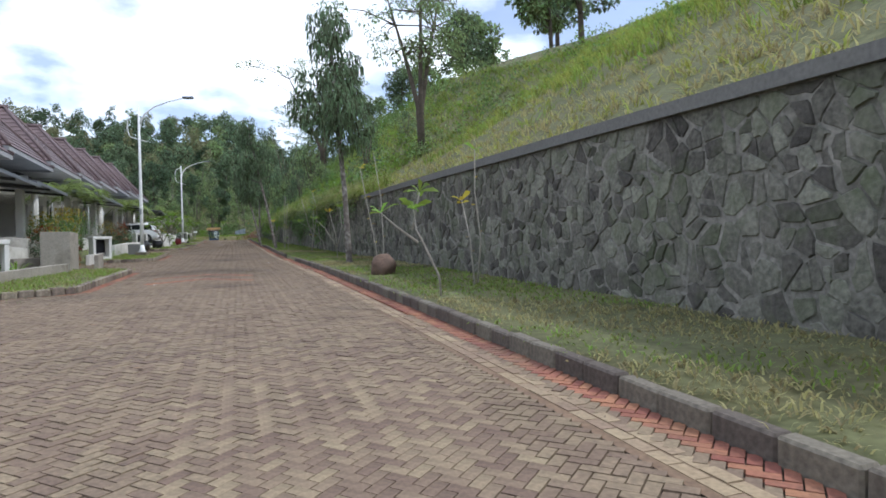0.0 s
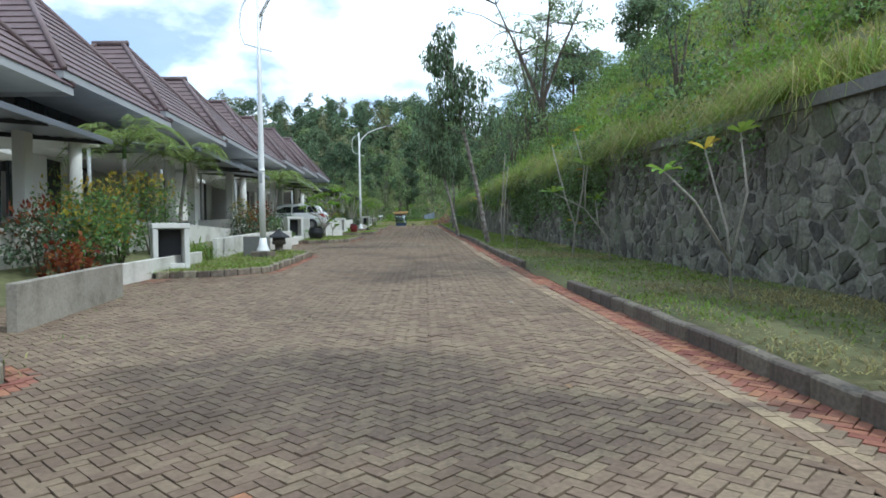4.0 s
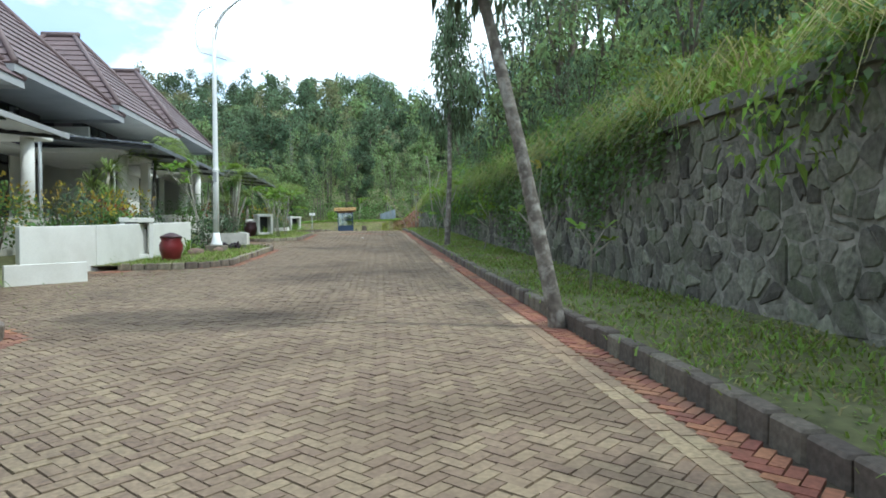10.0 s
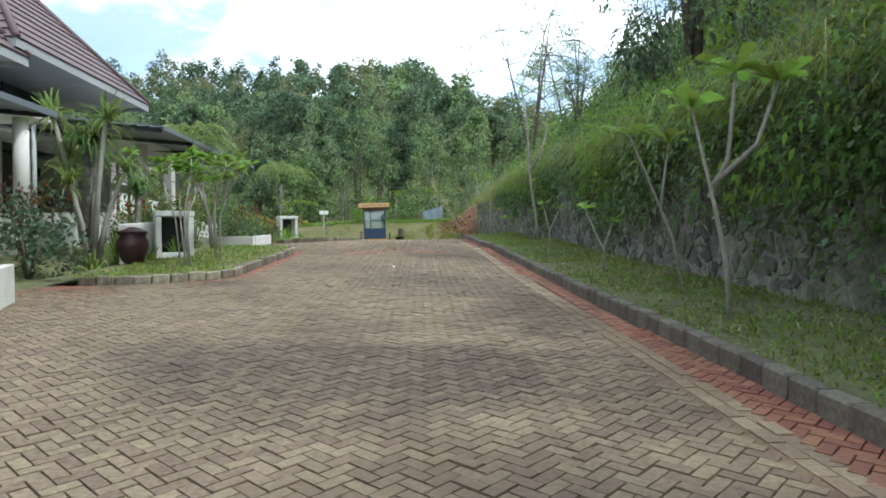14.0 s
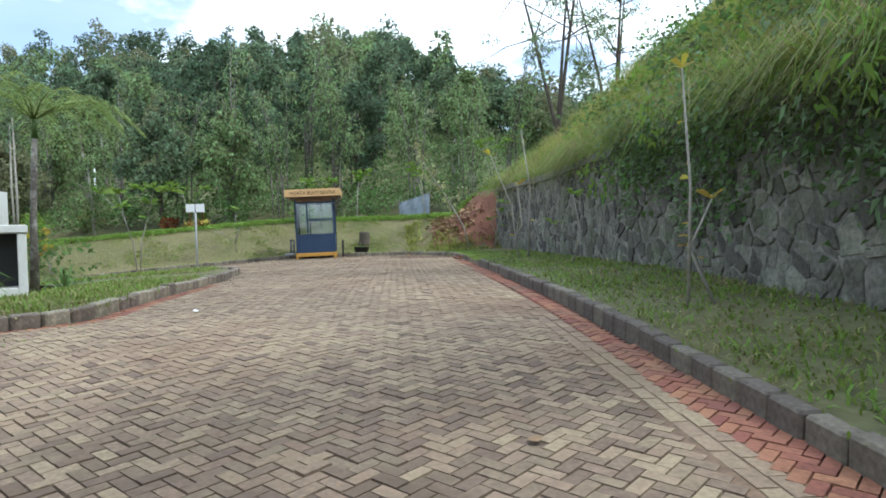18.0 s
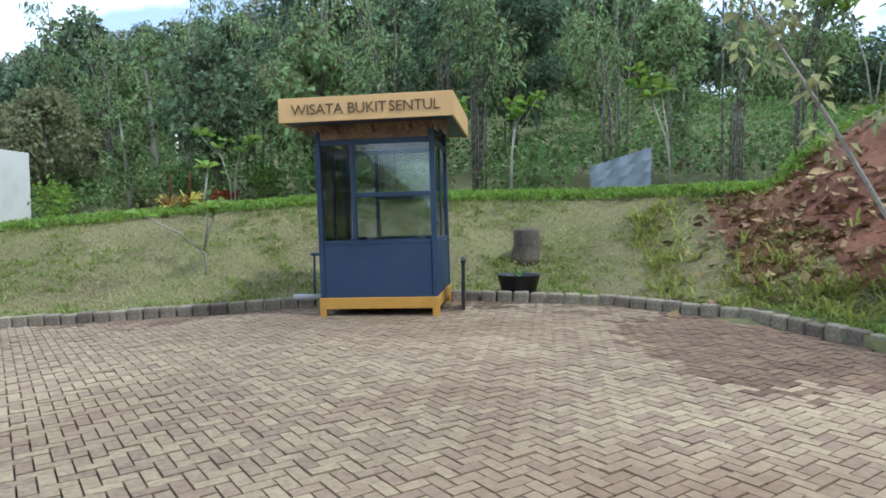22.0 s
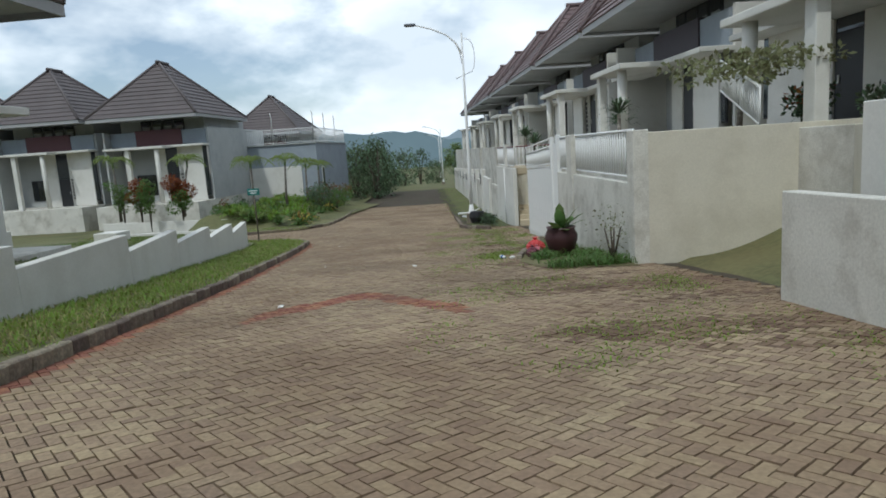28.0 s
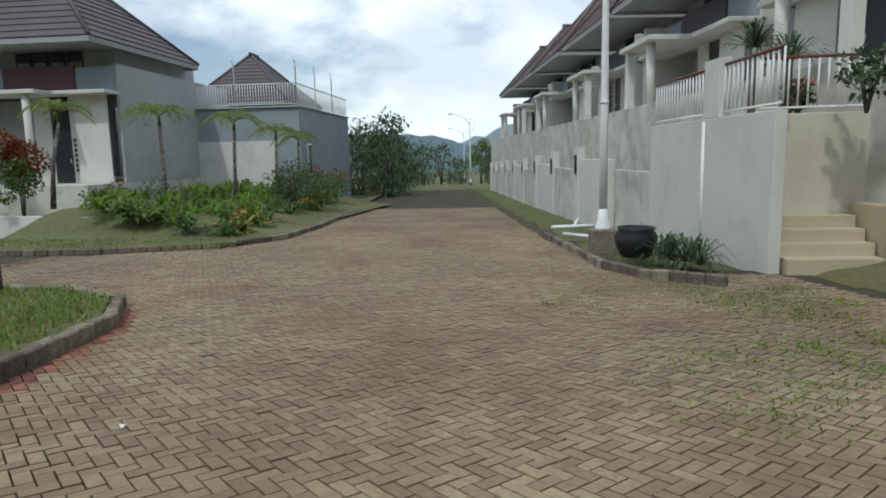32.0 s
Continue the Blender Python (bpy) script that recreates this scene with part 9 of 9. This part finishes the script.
for i, (x, y, h) in enumerate(((-57.0, 114.6, 1.5), (-56.2, 115.0, 1.1), (-46.8, 117.5, 1.9), (-48.0, 117.8, 1.5))):
    sword_plant("dracaena", x, y, 3.85 if x < -50 else 3.9, 80, 0.85, 0.028, "l_dark", 610 + i, 1.0, "dark sword-leaved dracaena on the terrace", stem=h, droop=0.3)
for i, (x, y, r, tip) in enumerate(((-53.9, 116.5, 0.6, "l_red"), (-54.0, 118.0, 0.55, "l_red"), (-55.2, 114.8, 0.35, "flower"), (-53.6, 115.2, 0.5, None), (-29.6, 120.6, 0.7, None), (-36.5, 120.8, 0.6, None), (-39, 120.4, 0.7, "l_red"))):
    shrub("terrace_shrub", x, y, 3.86 if x < -50 else 4.75, r, "l_dark", 620 + i, tip, "potted shrub on the terrace")
for i, (x, y) in enumerate(((-54.9, 112.3), (-54.2, 112.6), (-53.8, 112.7), (-56.2, 112.2), (-57.2, 112.2), (-54.5, 112.4))):
    sword_plant("strap_leaved_plant", x, y, RZ(x, y, 0.1), 60, 0.8, 0.018, "l_dark", 640 + i, 1.0, "clump of dark strap leaves on the verge", droop=0.5)
kerb_run([(-52.0, 112.6), (-52.9, 111.6), (-54.2, 111.1), (-56.0, 111.0), (-58.5, 110.7), (-61, 110.4)], 0.3)
sap2 = shrub("wall_weed", -34.9 - 0.9, FL(-35.8) - 0.35, 2.55, 0.55, "l_forest3", 650, None, "wispy grey-green weed against the wall", 0.06, 1.6, 200)
# south side gardens
for i, (x, y, r, m, tip) in enumerate(((-66.2, 93.6, 0.7, "l_mid", "l_red"), (-70.6, 99.4, 1.25, "l_dark", None), (-73.2, 98.4, 1.2, "l_mid", "l_red"), (-74.5, 99.3, 1.1, "l_dark", "l_red"), (-72.2, 100.4, 1.1, "l_mid", None),
                                       (-70.0, 93.8, 0.7, "l_dark", None), (-63.4, 95.2, 0.7, "l_mid", None), (-77, 99.8, 1.0, "l_mid", "l_red"), (-29.3, 104.6, 0.7, "l_dark", None), (-27.6, 105.6, 0.7, "l_dark", None))):
    shrub("shrub", x, y, float(road_z(x, y)) + (0.5 if x < -60 else 0.1), r, m, 660 + i, tip, "garden shrub with red young leaves" if tip else "dense green garden shrub")
hg = np.random.default_rng(90)
for i, (x, y, r, m) in enumerate(((-63.2, 92.3, 0.95, "l_red"), (-64.0, 89.0, 0.8, "l_red"), (-62.6, 90.4, 0.6, "l_mid"), (-64.6, 87.4, 0.6, "l_mid"))):
    t = thing("red_leaf_tree", (x, y, float(road_z(x, y)) + 0.35), "young tree with bright red new leaves" if m == "l_red" else "young green tree on thin stems", "tree", "young trees of the corner garden")
    for k in range(3):
        tube("stem", [(0.08 * k, 0.05 * k, -0.2), (0.1 * k - 0.1, 0.04, 1.0), (0.3 * k - 0.3, 0.1 * k - 0.1, 2.3)], [0.03, 0.025, 0.01], "bark_dark", t, seg=6)
    cs = [(hg.normal(0, 0.4) * r, hg.normal(0, 0.4) * r, 1.3 + 1.6 * k / 8) for k in range(9)]
    leaf_mesh("foliage", crown_blocks(hg, cs[:5], [0.55 * r] * 5, 1000, 0.13, 0.9, 0.9, 0.0, 0.3), "l_mid", t)
    leaf_mesh("young_leaves", crown_blocks(hg, cs[4:], [0.6 * r] * 5, 1100, 0.13, 0.9, 0.9, 0.0, 0.3), m, t)
for i in range(150):
    x = -60.6 - 17 * hg.random()
    y = 101.6 - 0.09 * (-61 - x) - 0.5 - 5.2 * hg.random()
    up = 0.25 * (101.5 - y)
    sword_plant("border_plant", x, y, float(road_z(x, y)) + up * 0.75, 30, 0.8, 0.06, ("l_bright", "l_bright", "l_palm", "l_mid")[i % 4] if y < 99.5 else ("l_mid", "l_brom", "l_mid")[i % 3], 700 + i, 1.0, "leafy border plant on the corner bank")
mound = raw("garden_mound", [(x, y, float(road_z(x, y)) + 0.1 + 0.85 * float(ease(102, 97, y) * ease(-59.5, -63, x))) for x in np.linspace(-82, -59, 24) for y in np.linspace(94, 102, 12)],
            [(i * 12 + j, (i + 1) * 12 + j, (i + 1) * 12 + j + 1, i * 12 + j + 1) for i in range(23) for j in range(11)], "grass", smooth=True)
tagged(mound, "sloping planted bank in the corner garden", "bank", kind="structure")
n = 1800
X, Y = hg.uniform(-51, -27, n), 0
Y = np.interp(X, [s[0] for s in steps[::-1]], [s[1] for s in steps[::-1]]) - 0.3 - 6.0 * hg.random(n)
okl = X > -48.2
lz = road_z(X, Y) + 0.75
lawn_v = [(x, float(np.interp(x, [s[0] for s in steps[::-1]], [s[1] for s in steps[::-1]])) - 0.12 - d, float(road_z(x, 104)) + 0.72) for x in np.linspace(-48.4, -27.6, 22) for d in np.linspace(0, 9, 6)]
tagged(raw("raised_lawn", lawn_v, [(i * 6 + j, i * 6 + j + 1, (i + 1) * 6 + j + 1, (i + 1) * 6 + j) for i in range(21) for j in range(5)], "grass", smooth=True), "raised lawn behind the stepped wall", "lawn", kind="structure")
tufts("lawn", X[okl], Y[okl], road_z(X[okl], 104 + 0 * Y[okl]) + 0.72, "l_lawn", 0.1, 8, hg, width=0.008, spread_=0.8, label="green lawn behind the stepped wall")
patch = np.array([(-38.9, 112.75, .35), (-38.5, 112.6, .4), (-38.1, 112.75, .3), (-37.8, 112.9, .25), (-39.2, 113.1, .3), (-39.8, 113.1, .3), (-41.6, 113.7, .35), (-42.4, 113.4, .3), (-43.6, 113.2, .35), (-45.2, 113.0, .4),
                  (-47.0, 112.9, .45), (-48.6, 113.0, .5), (-49.8, 112.8, .5), (-50.8, 112.3, .45), (-51.8, 112.0, .4), (-45.8, 112.3, .35), (-48.0, 112.1, .4)])
pk = hg.integers(0, len(patch), 900)
X, Y = patch[pk, 0] + hg.standard_t(3, 900) * patch[pk, 2] * 0.8, patch[pk, 1] + np.clip(hg.standard_t(3, 900), -3, 2) * patch[pk, 2] * 0.4
tufts("gate_weeds", X, Y, road_z(X, Y) - 0.004, "l_grass", 0.05, 6, hg, width=0.005, spread_=0.9, label="patches of weeds on the paving before the gate", jit=0.06)
X, Y = hg.uniform(-53, -39.5, 500), hg.uniform(111.3, 113.4, 500)
tufts("gate_weeds", X, Y, road_z(X, Y) - 0.006, "l_mid", 0.03, 5, hg, width=0.004, spread_=1.0, label="sparse weeds in the joints before the gate", jit=0.03)
# red soil slump with stones at the end of the hill
n = 500
P = np.stack([hg.normal(2.3, 0.8, n), hg.normal(119.0, 0.9, n), np.zeros(n)], -1)
P[:, 2] = land(P[:, 0], P[:, 1]) + 0.03
leaf_mesh("leaf_litter", [leaf_arrays(P, hg.normal(0, 1, (n, 3)) * np.array([1, 1, .3]), 0.22, 0.07, 0.1, hg)], "litter", kind="stuff")["label"] = "dry leaves on the red soil slump"

# clods of red soil
cv, cf = [], []
for i in range(240):
    x, y = hg.normal(3.0, 1.0), hg.normal(118.4, 0.9)
    if slump(x, y) < 0.05 and i % 6:
        continue
    r = 0.02 + 0.07 * hg.random() ** 2.5
    z = float(land(x, y)) + r * 0.3 if y > float(kerb_north(min(x, 1.8))) else float(road_z(x, y)) + 0.01
    o = len(cv)
    for k in range(6):
        cv.append((x + r * math.cos(k * 1.05) * hg.uniform(0.6, 1.2), y + r * math.sin(k * 1.05) * hg.uniform(0.6, 1.2), z - 0.2 * r))
    for k in range(6):
        cv.append((x + 0.6 * r * math.cos(k * 1.05) * hg.uniform(0.6, 1.2), y + 0.6 * r * math.sin(k * 1.05) * hg.uniform(0.6, 1.2), z + r * hg.uniform(0.5, 0.8)))
    cf += [(o + k, o + (k + 1) % 6, o + 6 + (k + 1) % 6, o + 6 + k) for k in range(6)] + [(o + 6, o + 7, o + 8, o + 11), (o + 8, o + 9, o + 10, o + 11)]
tagged(raw("soil_clods", cv, cf, "soil"), "loose clods of red soil below the slump", "soil", kind="stuff")
# weeds over the slump and its foot
n = 900
X, Y = hg.uniform(0.2, 4.2, n), hg.uniform(115.5, 121.5, n)
okl = (slump(X, Y) + hg.normal(0, 0.06, n) < 0.12) & (Y > kerb_north(np.minimum(X, 1.8)) + 0.2) & (X + 0.55 * (Y - 115) > 2.2)
tufts("slump_weeds", X[okl], Y[okl], land(X[okl], Y[okl]) - 0.02, "l_grass_y", 0.32, 8, hg, width=0.010, spread_=0.8, label="weeds and grass round the soil slump")


def bamboo(seed):
    g = np.random.default_rng(seed)
    t = thing("bamboo_clump", (0, 0, 0), "clump of pale-stemmed bamboo in the wood", "bamboo", "bamboo clumps")
    cs, rs = [], []
    for k in range(7):
        a, r = g.uniform(0, 6.28), g.uniform(0.2, 0.9)
        h = g.uniform(7, 12)
        dx, dy = math.cos(a), math.sin(a)
        pts = [(r * dx, r * dy, -0.3), (1.15 * r * dx, 1.15 * r * dy, h * 0.5), ((r + 0.9) * dx, (r + 0.9) * dy, h * 0.85), ((r + 1.9) * dx, (r + 1.9) * dy, h)]
        tube("cane", pts, [0.05, 0.045, 0.03, 0.012], "bark", t, seg=6)
        for f in (0.6, 0.72, 0.84, 0.95):
            cs.append(((r + 1.6 * (f - 0.5) ** 1 * 2) * dx + g.normal(0, 0.3), (r + 1.6 * (f - 0.5) * 2) * dy + g.normal(0, 0.3), h * f))
            rs.append(g.uniform(0.4, 0.8))
    leaf_mesh("leaves", crown_blocks(g, cs, rs, 130, 0.26, 0.7, 0.6, 0.3, 0.18), "l_forest2", t)
    return t


for seed, places in ((91, ((-7.5, 133.5, 0.9), (1.5, 136, 1.0), (-16, 139, 1.0), (4.2, 131, 0.9), (-28, 145, 1.1), (-3, 142, 1.2))), (92, ((-4.2, 135, 1.0), (-11.5, 136, 1.1), (7.2, 134, 1.1), (-21.5, 142, 1.0), (-34, 147, 1.1), (-8, 145, 1.25)))):
    put_all(bamboo(seed), [(x, y, float(land(x, y)) - 0.1, s, 71 * x) for x, y, s in places])

sword_plant("tub_weed", -1.8, 118.62, 5.42, 24, 0.26, 0.02, "l_mid", 990, 1.0, "tuft of weeds growing in the tub")
# bricks left in the kerb gap
for i, (x, y, a) in enumerate(((1.78, 111.6, 20), (1.86, 111.85, 70), (1.72, 111.9, -30))):
    br = box("brick", -0.1, -0.05, 0, 0.1, 0.05, 0.055, "soil", None, bevel=0.006)
    br.matrix_basis = pose(x, y, float(road_z(x, y)) + 0.01 + 0.05 * (i == 1), 4, 6 * i, a)
    tagged(br, "broken red brick lying by the kerb", "brick", "loose bricks")
